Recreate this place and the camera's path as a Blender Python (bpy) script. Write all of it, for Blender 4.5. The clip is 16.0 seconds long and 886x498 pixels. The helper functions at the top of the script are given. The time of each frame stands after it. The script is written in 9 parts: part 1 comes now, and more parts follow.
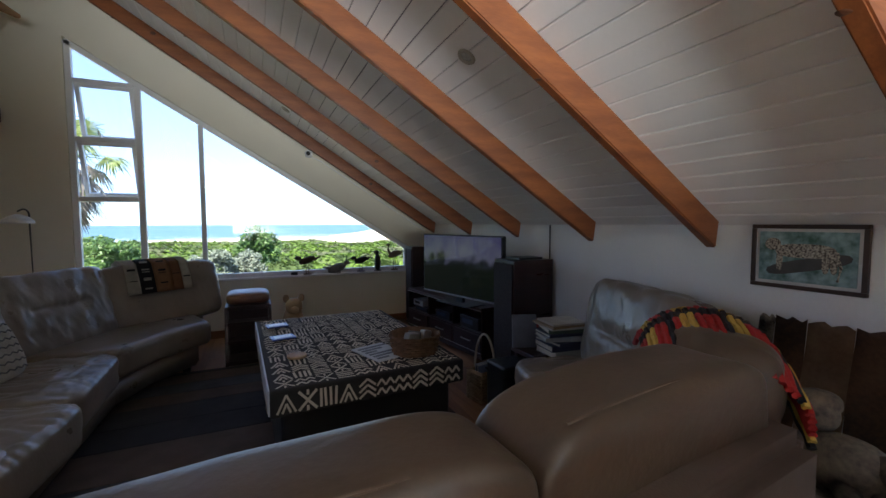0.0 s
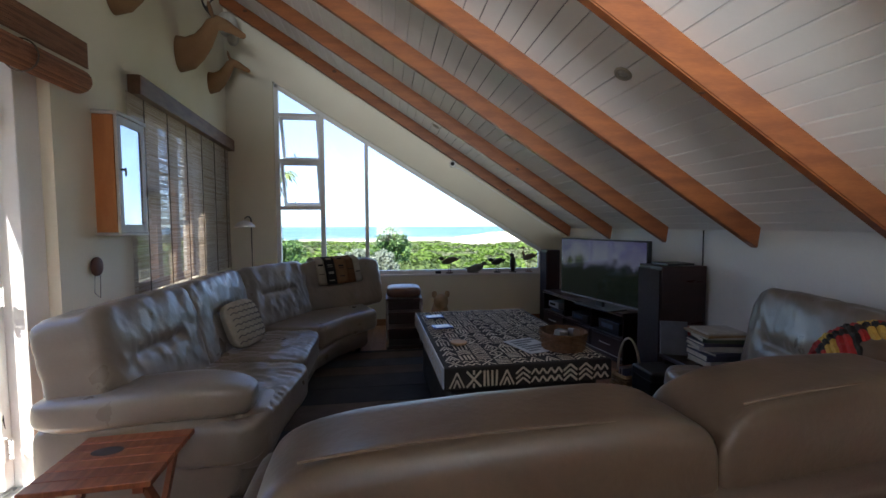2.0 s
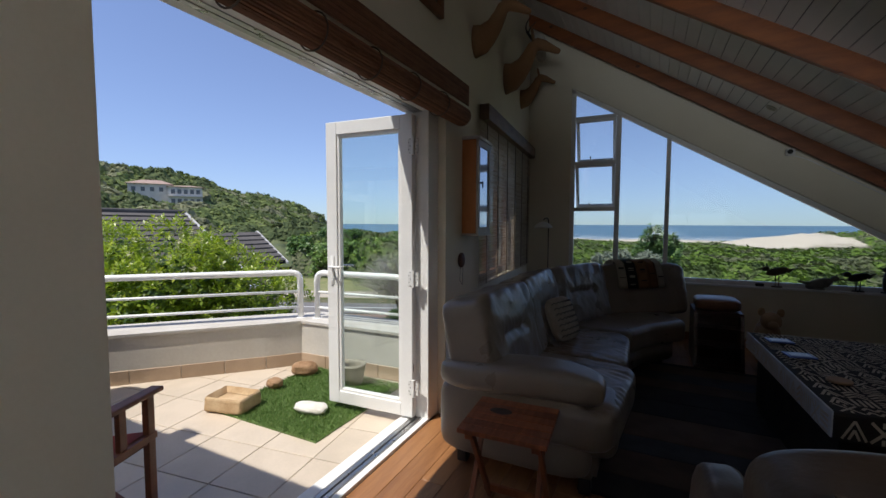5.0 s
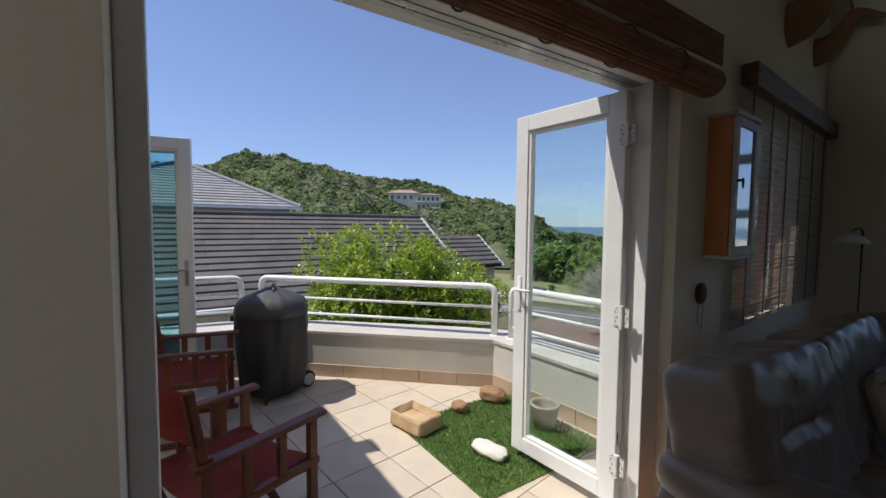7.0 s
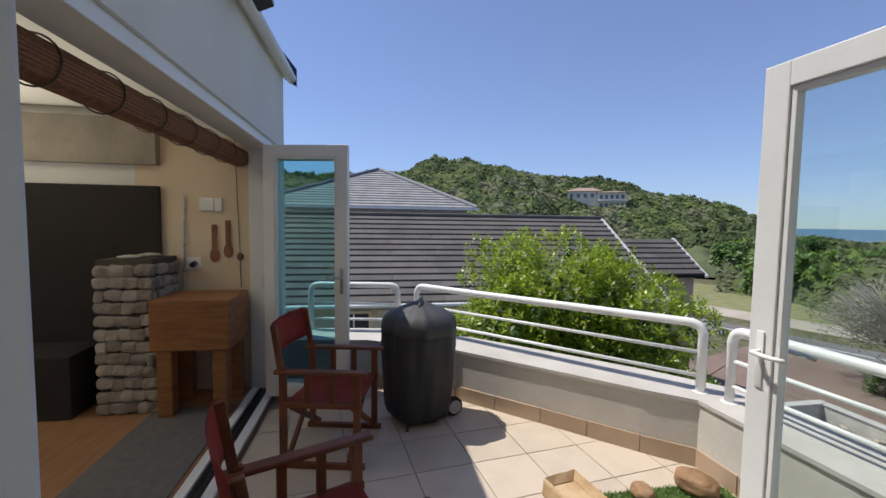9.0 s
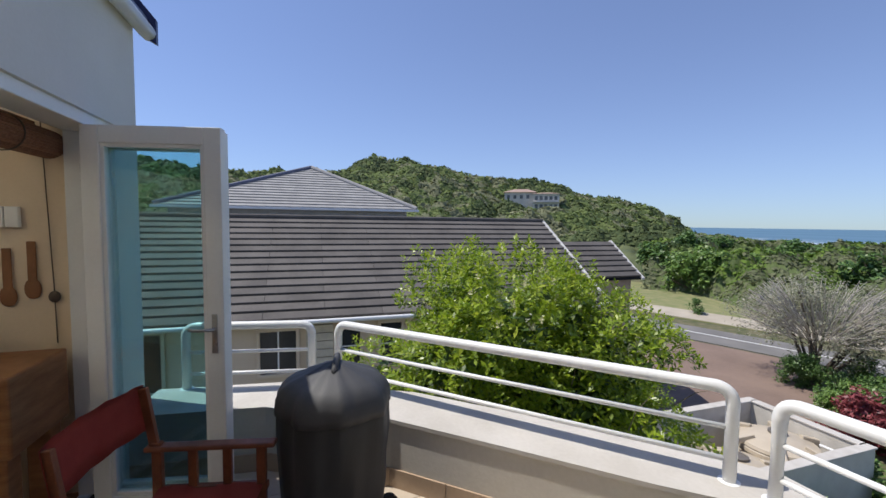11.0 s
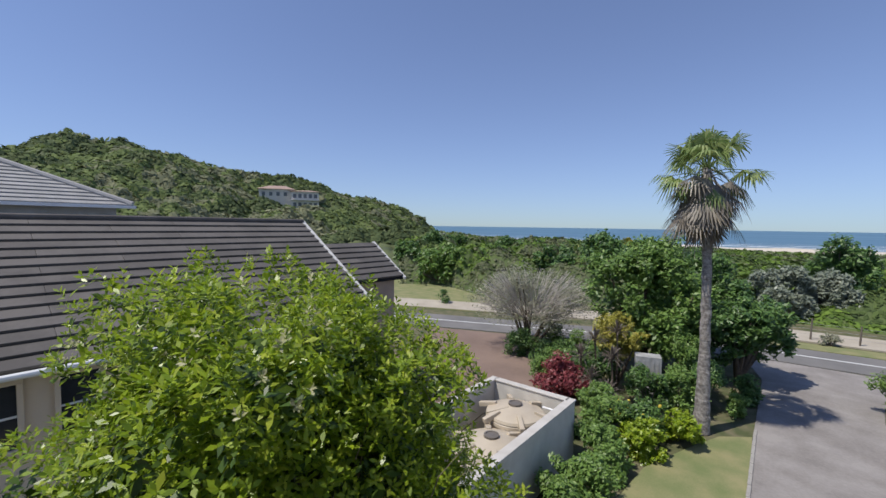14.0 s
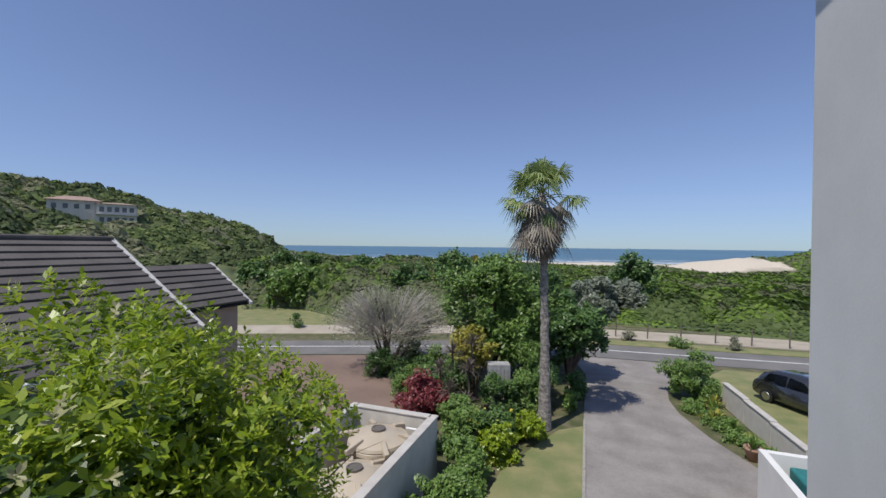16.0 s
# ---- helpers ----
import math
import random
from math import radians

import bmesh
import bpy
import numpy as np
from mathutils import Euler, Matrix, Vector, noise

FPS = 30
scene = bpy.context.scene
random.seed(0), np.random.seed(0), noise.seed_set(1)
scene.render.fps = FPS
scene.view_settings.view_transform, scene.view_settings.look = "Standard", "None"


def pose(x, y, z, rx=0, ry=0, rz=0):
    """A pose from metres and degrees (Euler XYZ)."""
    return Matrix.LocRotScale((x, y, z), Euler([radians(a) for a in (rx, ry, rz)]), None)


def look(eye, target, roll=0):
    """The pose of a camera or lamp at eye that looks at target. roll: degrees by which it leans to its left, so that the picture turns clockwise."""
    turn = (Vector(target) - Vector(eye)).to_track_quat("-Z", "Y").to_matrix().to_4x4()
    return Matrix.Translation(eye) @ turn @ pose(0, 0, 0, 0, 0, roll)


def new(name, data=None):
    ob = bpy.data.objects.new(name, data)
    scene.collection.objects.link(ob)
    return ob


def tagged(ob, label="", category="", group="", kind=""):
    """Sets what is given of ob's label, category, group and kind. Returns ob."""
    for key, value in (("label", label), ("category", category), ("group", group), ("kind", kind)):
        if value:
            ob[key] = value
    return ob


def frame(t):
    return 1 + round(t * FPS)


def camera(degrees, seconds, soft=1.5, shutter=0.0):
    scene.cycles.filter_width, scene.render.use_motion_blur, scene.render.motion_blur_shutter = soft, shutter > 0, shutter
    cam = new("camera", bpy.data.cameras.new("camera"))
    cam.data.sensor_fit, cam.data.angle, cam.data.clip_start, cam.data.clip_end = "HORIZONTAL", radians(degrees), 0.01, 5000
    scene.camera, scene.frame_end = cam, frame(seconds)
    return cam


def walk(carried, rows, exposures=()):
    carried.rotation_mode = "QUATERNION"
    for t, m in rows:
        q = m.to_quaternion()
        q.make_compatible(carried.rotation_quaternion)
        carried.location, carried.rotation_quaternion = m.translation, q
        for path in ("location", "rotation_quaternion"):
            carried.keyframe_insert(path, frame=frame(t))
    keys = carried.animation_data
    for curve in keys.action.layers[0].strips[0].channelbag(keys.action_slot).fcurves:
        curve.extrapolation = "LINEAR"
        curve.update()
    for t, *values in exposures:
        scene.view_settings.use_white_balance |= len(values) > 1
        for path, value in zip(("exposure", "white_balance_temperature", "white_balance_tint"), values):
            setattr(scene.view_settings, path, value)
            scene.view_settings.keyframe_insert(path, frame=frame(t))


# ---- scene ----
cam = camera(94.0, 16.0)
PATH = [
    (0, (2.197, 0.916, 1.352), (3.025, 2.732, 1.226), -0.2),
    (0.5, (2.116, 0.871, 1.366), (2.863, 2.722, 1.242), -0.3),
    (1, (2.015, 0.814, 1.383), (2.664, 2.702, 1.264), -0.2),
    (1.5, (1.985, 0.757, 1.382), (2.486, 2.69, 1.266), -0.2),
    (2, (1.925, 0.694, 1.379), (2.196, 2.672, 1.264), -0.2),
    (2.5, (1.843, 0.593, 1.393), (1.902, 2.589, 1.281), -0.0),
    (3, (1.762, 0.488, 1.402), (1.623, 2.48, 1.289), -0.1),
    (3.5, (1.677, 0.418, 1.405), (1.373, 2.391, 1.292), -0.0),
    (4, (1.59, 0.395, 1.414), (1.102, 2.331, 1.297), -0.0),
    (4.2, (1.558, 0.408, 1.415), (0.995, 2.323, 1.295), 0.1),
    (6.5, (1.284, 0.924, 1.467), (-0.205, 2.255, 1.35), 0.2),
    (7, (1.214, 1.094, 1.494), (-0.443, 2.208, 1.376), 0.5),
    (7.5, (1.148, 1.249, 1.525), (-0.649, 2.121, 1.403), 0.5),
    (8, (1.018, 1.364, 1.524), (-0.893, 1.94, 1.404), 0.5),
    (8.2, (0.963, 1.408, 1.523), (-0.978, 1.875, 1.405), 0.7),
    (10.3, (-0.044, 1.576, 1.7), (-2.017, 1.875, 1.566), 0.8),
    (10.5, (-0.144, 1.616, 1.706), (-2.102, 2.002, 1.576), 0.8),
    (11, (-0.355, 1.739, 1.696), (-2.252, 2.358, 1.57), 0.7),
    (11.5, (-0.612, 1.96, 1.688), (-2.445, 2.752, 1.563), 0.7),
    (12, (-0.853, 2.081, 1.69), (-2.594, 3.057, 1.568), 1.0),
    (12.5, (-1.045, 2.162, 1.724), (-2.68, 3.308, 1.601), 0.9),
    (13, (-1.25, 2.248, 1.773), (-2.751, 3.564, 1.649), 0.9),
    (13.5, (-1.37, 2.365, 1.80), (-2.762, 3.796, 1.679), 0.9),
    (14, (-1.474, 2.385, 1.785), (-2.747, 3.923, 1.668), 0.8),
    (14.5, (-1.585, 2.382, 1.775), (-2.716, 4.027, 1.656), 0.8),
    (15, (-1.647, 2.466, 1.773), (-2.605, 4.22, 1.688), 0.7),
    (15.5, (-1.725, 2.57, 1.767), (-2.527, 4.402, 1.728), 0.7),
    (16, (-1.782, 2.618, 1.745), (-2.459, 4.5, 1.728), 0.6),
]
EXPOSURES = [(0, 2.68), (1.5, 2.78), (2.0, 2.84), (2.5, 2.58), (3.0, 1.95), (3.5, 1.35), (4.0, 1.0), (6.5, 0.85), (8.0, 0.72), (10.5, 0.8), (12.0, 0.62), (14.0, 0.58), (16.0, 0.45)]
walk(cam, [(t, look(eye, target, roll)) for t, eye, target, roll in PATH], EXPOSURES)

# ---- world and sun ----
SUN_TRAVEL = Vector((0.27, 0.47, -1.0)).normalized()
world = bpy.data.worlds.new("sky")
scene.world = world
world.use_nodes = True
wn = world.node_tree
sky = wn.nodes.new("ShaderNodeTexSky")
sky.sky_type = "NISHITA"
sky.sun_disc = False
sky.sun_elevation = math.asin(-SUN_TRAVEL.z)
sky.sun_rotation = math.atan2(-SUN_TRAVEL.x, -SUN_TRAVEL.y)
sky.air_density, sky.dust_density, sky.ozone_density = 1.0, 0.1, 5.5
background = wn.nodes["Background"]
background.inputs["Strength"].default_value = 0.106
tint = wn.nodes.new("ShaderNodeMix")
tint.data_type, tint.blend_type = "RGBA", "MULTIPLY"
tint.inputs["Factor"].default_value = 1.0
tint.inputs["B"].default_value = (1.26, 1.0, 0.98, 1)
wn.links.new(sky.outputs["Color"], tint.inputs["A"])
# pale haze: the glare at the horizon is held back softly
HAZE = (4.3, 8.0, 20.0)
above = wn.nodes.new("ShaderNodeVectorMath")
above.operation = "MULTIPLY"
above.inputs[1].default_value = HAZE
below = wn.nodes.new("ShaderNodeVectorMath")
below.operation = "ADD"
below.inputs[1].default_value = HAZE
haze = wn.nodes.new("ShaderNodeVectorMath")
haze.operation = "DIVIDE"
wn.links.new(tint.outputs["Result"], above.inputs[0])
wn.links.new(tint.outputs["Result"], below.inputs[0])
wn.links.new(above.outputs[0], haze.inputs[0])
wn.links.new(below.outputs[0], haze.inputs[1])
wn.links.new(haze.outputs[0], background.inputs["Color"])
sun_data = bpy.data.lights.new("sun", "SUN")
sun_data.energy, sun_data.angle, sun_data.color = 2.7, radians(0.5), (1.0, 0.95, 0.87)
sun = new("sun", sun_data)
sun.matrix_world = look((0, 0, 60), Vector((0, 0, 60)) + SUN_TRAVEL)

# ---- materials ----
MATS = {}


def mat(name, c1, c2=None, scale=8.0, rough=0.6, bump=0.0, metal=0.0, stretch=(1, 1, 1), detail=6.0, spec=0.5, fine=60.0, world_space=False, island=0.0, coat=0.0):
    """A surface with two tones of noise, fine grain, and a bump."""
    if name in MATS:
        return MATS[name]
    m = bpy.data.materials.new(name)
    m.use_nodes = True
    nt = m.node_tree
    b = nt.nodes["Principled BSDF"]
    b.inputs["Roughness"].default_value = rough
    b.inputs["Metallic"].default_value = metal
    b.inputs["Specular IOR Level"].default_value = spec
    b.inputs["Coat Weight"].default_value = coat
    c2 = c2 or tuple(v * 0.8 for v in c1)
    if world_space:
        src = nt.nodes.new("ShaderNodeNewGeometry").outputs["Position"]
    else:
        src = nt.nodes.new("ShaderNodeTexCoord").outputs["Object"]
    mp = nt.nodes.new("ShaderNodeMapping")
    mp.inputs["Scale"].default_value = stretch
    nt.links.new(src, mp.inputs["Vector"])
    n1 = nt.nodes.new("ShaderNodeTexNoise")
    n1.inputs["Scale"].default_value, n1.inputs["Detail"].default_value = scale, detail
    n2 = nt.nodes.new("ShaderNodeTexNoise")
    n2.inputs["Scale"].default_value, n2.inputs["Detail"].default_value = fine, 3.0
    nt.links.new(mp.outputs[0], n1.inputs["Vector"])
    nt.links.new(mp.outputs[0], n2.inputs["Vector"])
    ramp = nt.nodes.new("ShaderNodeValToRGB")
    ramp.color_ramp.elements[0].position, ramp.color_ramp.elements[1].position = 0.32, 0.68
    ramp.color_ramp.elements[0].color, ramp.color_ramp.elements[1].color = (*c1, 1), (*c2, 1)
    add = nt.nodes.new("ShaderNodeMath")
    add.operation = "MULTIPLY_ADD"
    add.inputs[1].default_value, add.inputs[2].default_value = 0.35, -0.175
    nt.links.new(n2.outputs["Fac"], add.inputs[0])
    tot = nt.nodes.new("ShaderNodeMath")
    tot.operation = "ADD"
    nt.links.new(n1.outputs["Fac"], tot.inputs[0])
    nt.links.new(add.outputs[0], tot.inputs[1])
    last = tot.outputs[0]
    if island:
        oi = nt.nodes.new("ShaderNodeObjectInfo")
        gi = nt.nodes.new("ShaderNodeNewGeometry")
        mix = nt.nodes.new("ShaderNodeMath")
        mix.operation = "ADD"
        nt.links.new(oi.outputs["Random"], mix.inputs[0])
        nt.links.new(gi.outputs["Random Per Island"], mix.inputs[1])
        fr = nt.nodes.new("ShaderNodeMath")
        fr.operation = "FRACT"
        nt.links.new(mix.outputs[0], fr.inputs[0])
        sc = nt.nodes.new("ShaderNodeMath")
        sc.operation = "MULTIPLY_ADD"
        sc.inputs[1].default_value, sc.inputs[2].default_value = island, -island / 2
        nt.links.new(fr.outputs[0], sc.inputs[0])
        t2 = nt.nodes.new("ShaderNodeMath")
        t2.operation = "ADD"
        nt.links.new(last, t2.inputs[0])
        nt.links.new(sc.outputs[0], t2.inputs[1])
        last = t2.outputs[0]
    nt.links.new(last, ramp.inputs[0])
    nt.links.new(ramp.outputs[0], b.inputs["Base Color"])
    rr = nt.nodes.new("ShaderNodeMapRange")
    rr.inputs["To Min"].default_value, rr.inputs["To Max"].default_value = max(0.02, rough - 0.12), min(1, rough + 0.12)
    nt.links.new(n1.outputs["Fac"], rr.inputs["Value"])
    nt.links.new(rr.outputs[0], b.inputs["Roughness"])
    if bump:
        bp = nt.nodes.new("ShaderNodeBump")
        bp.inputs["Strength"].default_value, bp.inputs["Distance"].default_value = bump, 0.01
        nt.links.new(tot.outputs[0], bp.inputs["Height"])
        nt.links.new(bp.outputs[0], b.inputs["Normal"])
    MATS[name] = m
    return m


def leaf_mat(name, tones, glow=0.35, rough=0.45):
    """Leaves: each island its own tone, partly translucent."""
    if name in MATS:
        return MATS[name]
    m = bpy.data.materials.new(name)
    m.use_nodes = True
    nt = m.node_tree
    b = nt.nodes["Principled BSDF"]
    b.inputs["Roughness"].default_value = rough
    g = nt.nodes.new("ShaderNodeNewGeometry")
    ramp = nt.nodes.new("ShaderNodeValToRGB")
    e = ramp.color_ramp.elements
    e[0].color, e[1].color = (*tones[0], 1), (*tones[-1], 1)
    for i, c in enumerate(tones[1:-1], 1):
        k = e.new(i / (len(tones) - 1))
        k.color = (*c, 1)
    nt.links.new(g.outputs["Random Per Island"], ramp.inputs[0])
    nt.links.new(ramp.outputs[0], b.inputs["Base Color"])
    tr = nt.nodes.new("ShaderNodeBsdfTranslucent")
    nt.links.new(ramp.outputs[0], tr.inputs["Color"])
    mx = nt.nodes.new("ShaderNodeMixShader")
    mx.inputs[0].default_value = glow
    nt.links.new(b.outputs[0], mx.inputs[1])
    nt.links.new(tr.outputs[0], mx.inputs[2])
    nt.links.new(mx.outputs[0], nt.nodes["Material Output"].inputs[0])
    MATS[name] = m
    return m


def glass_mat(name, tint=(0.98, 0.99, 0.985), rough=0.0):
    if name in MATS:
        return MATS[name]
    m = bpy.data.materials.new(name)
    m.use_nodes = True
    nt = m.node_tree
    tr = nt.nodes.new("ShaderNodeBsdfTransparent")
    tr.inputs[0].default_value = (*tint, 1)
    gl = nt.nodes.new("ShaderNodeBsdfGlossy")
    gl.inputs["Roughness"].default_value = rough
    lw = nt.nodes.new("ShaderNodeLayerWeight")
    lw.inputs["Blend"].default_value = 0.5
    pw = nt.nodes.new("ShaderNodeMath")
    pw.operation = "POWER"
    pw.inputs[1].default_value = 5.0
    nt.links.new(lw.outputs["Facing"], pw.inputs[0])
    gain = nt.nodes.new("ShaderNodeMath")
    gain.operation = "MULTIPLY_ADD"
    gain.inputs[1].default_value, gain.inputs[2].default_value = 0.85, 0.035
    nt.links.new(pw.outputs[0], gain.inputs[0])
    mx = nt.nodes.new("ShaderNodeMixShader")
    nt.links.new(gain.outputs[0], mx.inputs[0])
    nt.links.new(tr.outputs[0], mx.inputs[1])
    nt.links.new(gl.outputs[0], mx.inputs[2])
    nt.links.new(mx.outputs[0], nt.nodes["Material Output"].inputs[0])
    MATS[name] = m
    return m


PAINT = mat("cream_plaster", (0.76, 0.72, 0.60), (0.71, 0.67, 0.55), 1.5, 0.85, 0.05, fine=90)
WHITEWALL = mat("white_plaster", (0.78, 0.77, 0.74), (0.72, 0.71, 0.68), 1.5, 0.85, 0.05, fine=90)
EXTWALL = mat("exterior_plaster", (0.74, 0.73, 0.70), (0.68, 0.67, 0.64), 2.0, 0.9, 0.25, fine=50)
PARAPET = mat("parapet_plaster", (0.60, 0.57, 0.52), (0.52, 0.49, 0.44), 2.5, 0.9, 0.3, fine=40)
CAPM = mat("parapet_cap_paint", (0.56, 0.53, 0.49), (0.47, 0.44, 0.40), 3.0, 0.8, 0.15, fine=40)
BOARD = mat("white_ceiling_board", (0.86, 0.85, 0.84), (0.82, 0.81, 0.80), 3, 0.7, 0.03, island=0.12)
PINE = mat("pine_rafter", (0.255, 0.080, 0.021), (0.165, 0.045, 0.012), 3.0, 0.5, 0.12, stretch=(1, 6, 6), fine=25, coat=0.15)
KNOT = mat("dark_knot", (0.06, 0.02, 0.008), (0.1, 0.03, 0.01), 20, 0.5)
PLANK = mat("wood_floor", (0.32, 0.15, 0.06), (0.20, 0.085, 0.033), 2.5, 0.42, 0.08, stretch=(8, 1, 1), fine=20, island=0.5)
LEATHER = mat("grey_brown_leather", (0.205, 0.165, 0.128), (0.180, 0.147, 0.115), 5.0, 0.31, 0.22, fine=70)
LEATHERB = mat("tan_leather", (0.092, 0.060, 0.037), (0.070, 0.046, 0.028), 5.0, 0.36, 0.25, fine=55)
SEAM = mat("seam_thread", (0.13, 0.09, 0.06), None, 30, 0.7)
DARKWOOD = mat("dark_red_wood", (0.035, 0.012, 0.010), (0.022, 0.008, 0.007), 4.0, 0.32, 0.03, stretch=(1, 8, 8), fine=30)
TEAK = mat("red_teak", (0.26, 0.075, 0.025), (0.15, 0.04, 0.014), 4.0, 0.42, 0.1, stretch=(8, 1, 1), fine=30, island=0.3)
CHAIRWOOD = mat("chair_wood", (0.20, 0.06, 0.022), (0.13, 0.036, 0.013), 5.0, 0.5, 0.1, stretch=(2, 2, 2), fine=40, island=0.2)
REDCLOTH = mat("red_canvas", (0.40, 0.075, 0.052), (0.32, 0.05, 0.038), 6, 0.85, 0.15, fine=200)
WHITEPVC = mat("white_frame_paint", (0.82, 0.82, 0.81), (0.76, 0.76, 0.75), 3, 0.35, 0.02)
RAILW = mat("white_rail_paint", (0.84, 0.84, 0.83), (0.78, 0.78, 0.77), 6, 0.35, 0.03)
STEEL = mat("steel", (0.5, 0.5, 0.5), (0.4, 0.4, 0.4), 20, 0.3, 0.0, metal=1.0)
DARKMETAL = mat("dark_metal", (0.05, 0.05, 0.05), None, 20, 0.45, 0.0, metal=0.7)
BLACK = mat("black_plastic", (0.012, 0.012, 0.013), (0.02, 0.02, 0.02), 20, 0.35)
RUBBER = mat("rubber", (0.02, 0.02, 0.02), None, 20, 0.8)
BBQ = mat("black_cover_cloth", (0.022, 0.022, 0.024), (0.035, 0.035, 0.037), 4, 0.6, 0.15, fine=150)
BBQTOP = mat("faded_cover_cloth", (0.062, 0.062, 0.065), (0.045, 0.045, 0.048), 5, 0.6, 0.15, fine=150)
REED = mat("reed", (0.27, 0.12, 0.062), (0.17, 0.072, 0.036), 10, 0.7, 0.2, stretch=(6, 1, 6), fine=60, island=0.5)
REEDTHIN = leaf_mat("reed_blind", [(0.42, 0.34, 0.26), (0.52, 0.44, 0.36), (0.34, 0.26, 0.18)], 0.35, 0.7)
TILE = mat("balcony_tile", (0.60, 0.51, 0.41), (0.52, 0.44, 0.35), 4, 0.45, 0.05, island=0.35)
GROUT = mat("grout", (0.34, 0.30, 0.25), (0.26, 0.23, 0.2), 20, 0.9, 0.1)
SKIRT = mat("skirting_tile", (0.46, 0.34, 0.24), (0.40, 0.29, 0.20), 5, 0.45, 0.05, island=0.4)
TURF = leaf_mat("artificial_turf", [(0.09, 0.18, 0.035), (0.15, 0.26, 0.06), (0.22, 0.31, 0.11)], 0.15, 0.6)
TURFB = mat("turf_backing", (0.12, 0.19, 0.05), (0.09, 0.15, 0.04), 30, 0.9)
SANDSTONE = mat("sandstone", (0.55, 0.40, 0.24), (0.42, 0.28, 0.15), 8, 0.85, 0.5, fine=60)
WHITESTONE = mat("white_stone", (0.72, 0.70, 0.64), (0.55, 0.52, 0.46), 8, 0.8, 0.4)
BROWNROCK = mat("brown_rock", (0.36, 0.22, 0.12), (0.22, 0.12, 0.06), 8, 0.85, 0.5)
GLASS = glass_mat("clear_glass", (0.885, 0.905, 0.90))
TEALGLASS = glass_mat("teal_glass", (0.89, 0.965, 0.968))
GREENGLASS = glass_mat("green_glass", (0.965, 0.988, 0.98))


# ---- mesh helpers ----
def thing(name, label, category, loc=(0, 0, 0), rz=0.0, group="", kind=""):
    ob = new(name)
    ob.matrix_world = pose(*loc, 0, 0, rz)
    return tagged(ob, label, category, group, kind)


def finish(bm, name, material, smooth=False):
    me = bpy.data.meshes.new(name)
    bm.normal_update()
    bm.to_mesh(me)
    bm.free()
    me.materials.append(material)
    if smooth:
        me.shade_smooth()
    return me


def part(name, bm, material, parent, label="", smooth=False):
    ob = new(name, finish(bm, name, material, smooth))
    ob.parent = parent
    if label:
        ob["label"] = label
    return ob


def solo(name, bm, material, label, category="", kind="", group="", smooth=False):
    return tagged(new(name, finish(bm, name, material, smooth)), label, category, group, kind)


def box(bm, x0, y0, z0, x1, y1, z1, bevel=0.0, m=None, segs=2):
    """A box between two corners, bevelled, moved by m."""
    g = bmesh.ops.create_cube(bm, size=1.0)["verts"]
    mt = Matrix.Translation(((x0 + x1) / 2, (y0 + y1) / 2, (z0 + z1) / 2)) @ Matrix.Diagonal((abs(x1 - x0), abs(y1 - y0), abs(z1 - z0), 1))
    bmesh.ops.transform(bm, matrix=mt, verts=g)
    if bevel:
        ed = list({e for v in g for e in v.link_edges})
        r = bmesh.ops.bevel(bm, geom=ed, offset=bevel, segments=segs, affect="EDGES", profile=0.5)
        g = list({v for f in r["faces"] for v in f.verts} | {v for v in g if v.is_valid})
    if m is not None:
        bmesh.ops.transform(bm, matrix=m, verts=g)
    return g


def cyl(bm, a, b, r0, r1=None, seg=16, caps=True):
    """A tapered round bar from a to b."""
    a, b = Vector(a), Vector(b)
    d = b - a
    m = Matrix.Translation((a + b) / 2) @ d.to_track_quat("Z", "Y").to_matrix().to_4x4()
    return bmesh.ops.create_cone(bm, cap_ends=caps, segments=seg, radius1=r0, radius2=r0 if r1 is None else r1, depth=d.length, matrix=m)["verts"]


def superell(bm, c, s, e1=0.4, e2=0.4, nu=28, nv=18, m=None, bend=None):
    """A rounded, cushion-like solid about c with half sizes s."""
    def f(w, k):
        return math.copysign(abs(w) ** k, w)
    rows = []
    for j in range(1, nv):
        v = -math.pi / 2 + math.pi * j / nv
        row = []
        for i in range(nu):
            u = -math.pi + 2 * math.pi * i / nu
            p = Vector((s[0] * f(math.cos(v), e1) * f(math.cos(u), e2), s[1] * f(math.cos(v), e1) * f(math.sin(u), e2), s[2] * f(math.sin(v), e1)))
            if bend:
                p = bend(p)
            p = p + Vector(c)
            row.append(bm.verts.new(m @ p if m is not None else p))
        rows.append(row)
    ends = []
    for sgn in (-1, 1):
        p = Vector((0, 0, sgn * s[2]))
        if bend:
            p = bend(p)
        p = p + Vector(c)
        ends.append(bm.verts.new(m @ p if m is not None else p))
    for j in range(len(rows) - 1):
        for i in range(nu):
            k = (i + 1) % nu
            bm.faces.new((rows[j][i], rows[j][k], rows[j + 1][k], rows[j + 1][i]))
    for i in range(nu):
        k = (i + 1) % nu
        bm.faces.new((ends[0], rows[0][k], rows[0][i]))
        bm.faces.new((ends[1], rows[-1][i], rows[-1][k]))


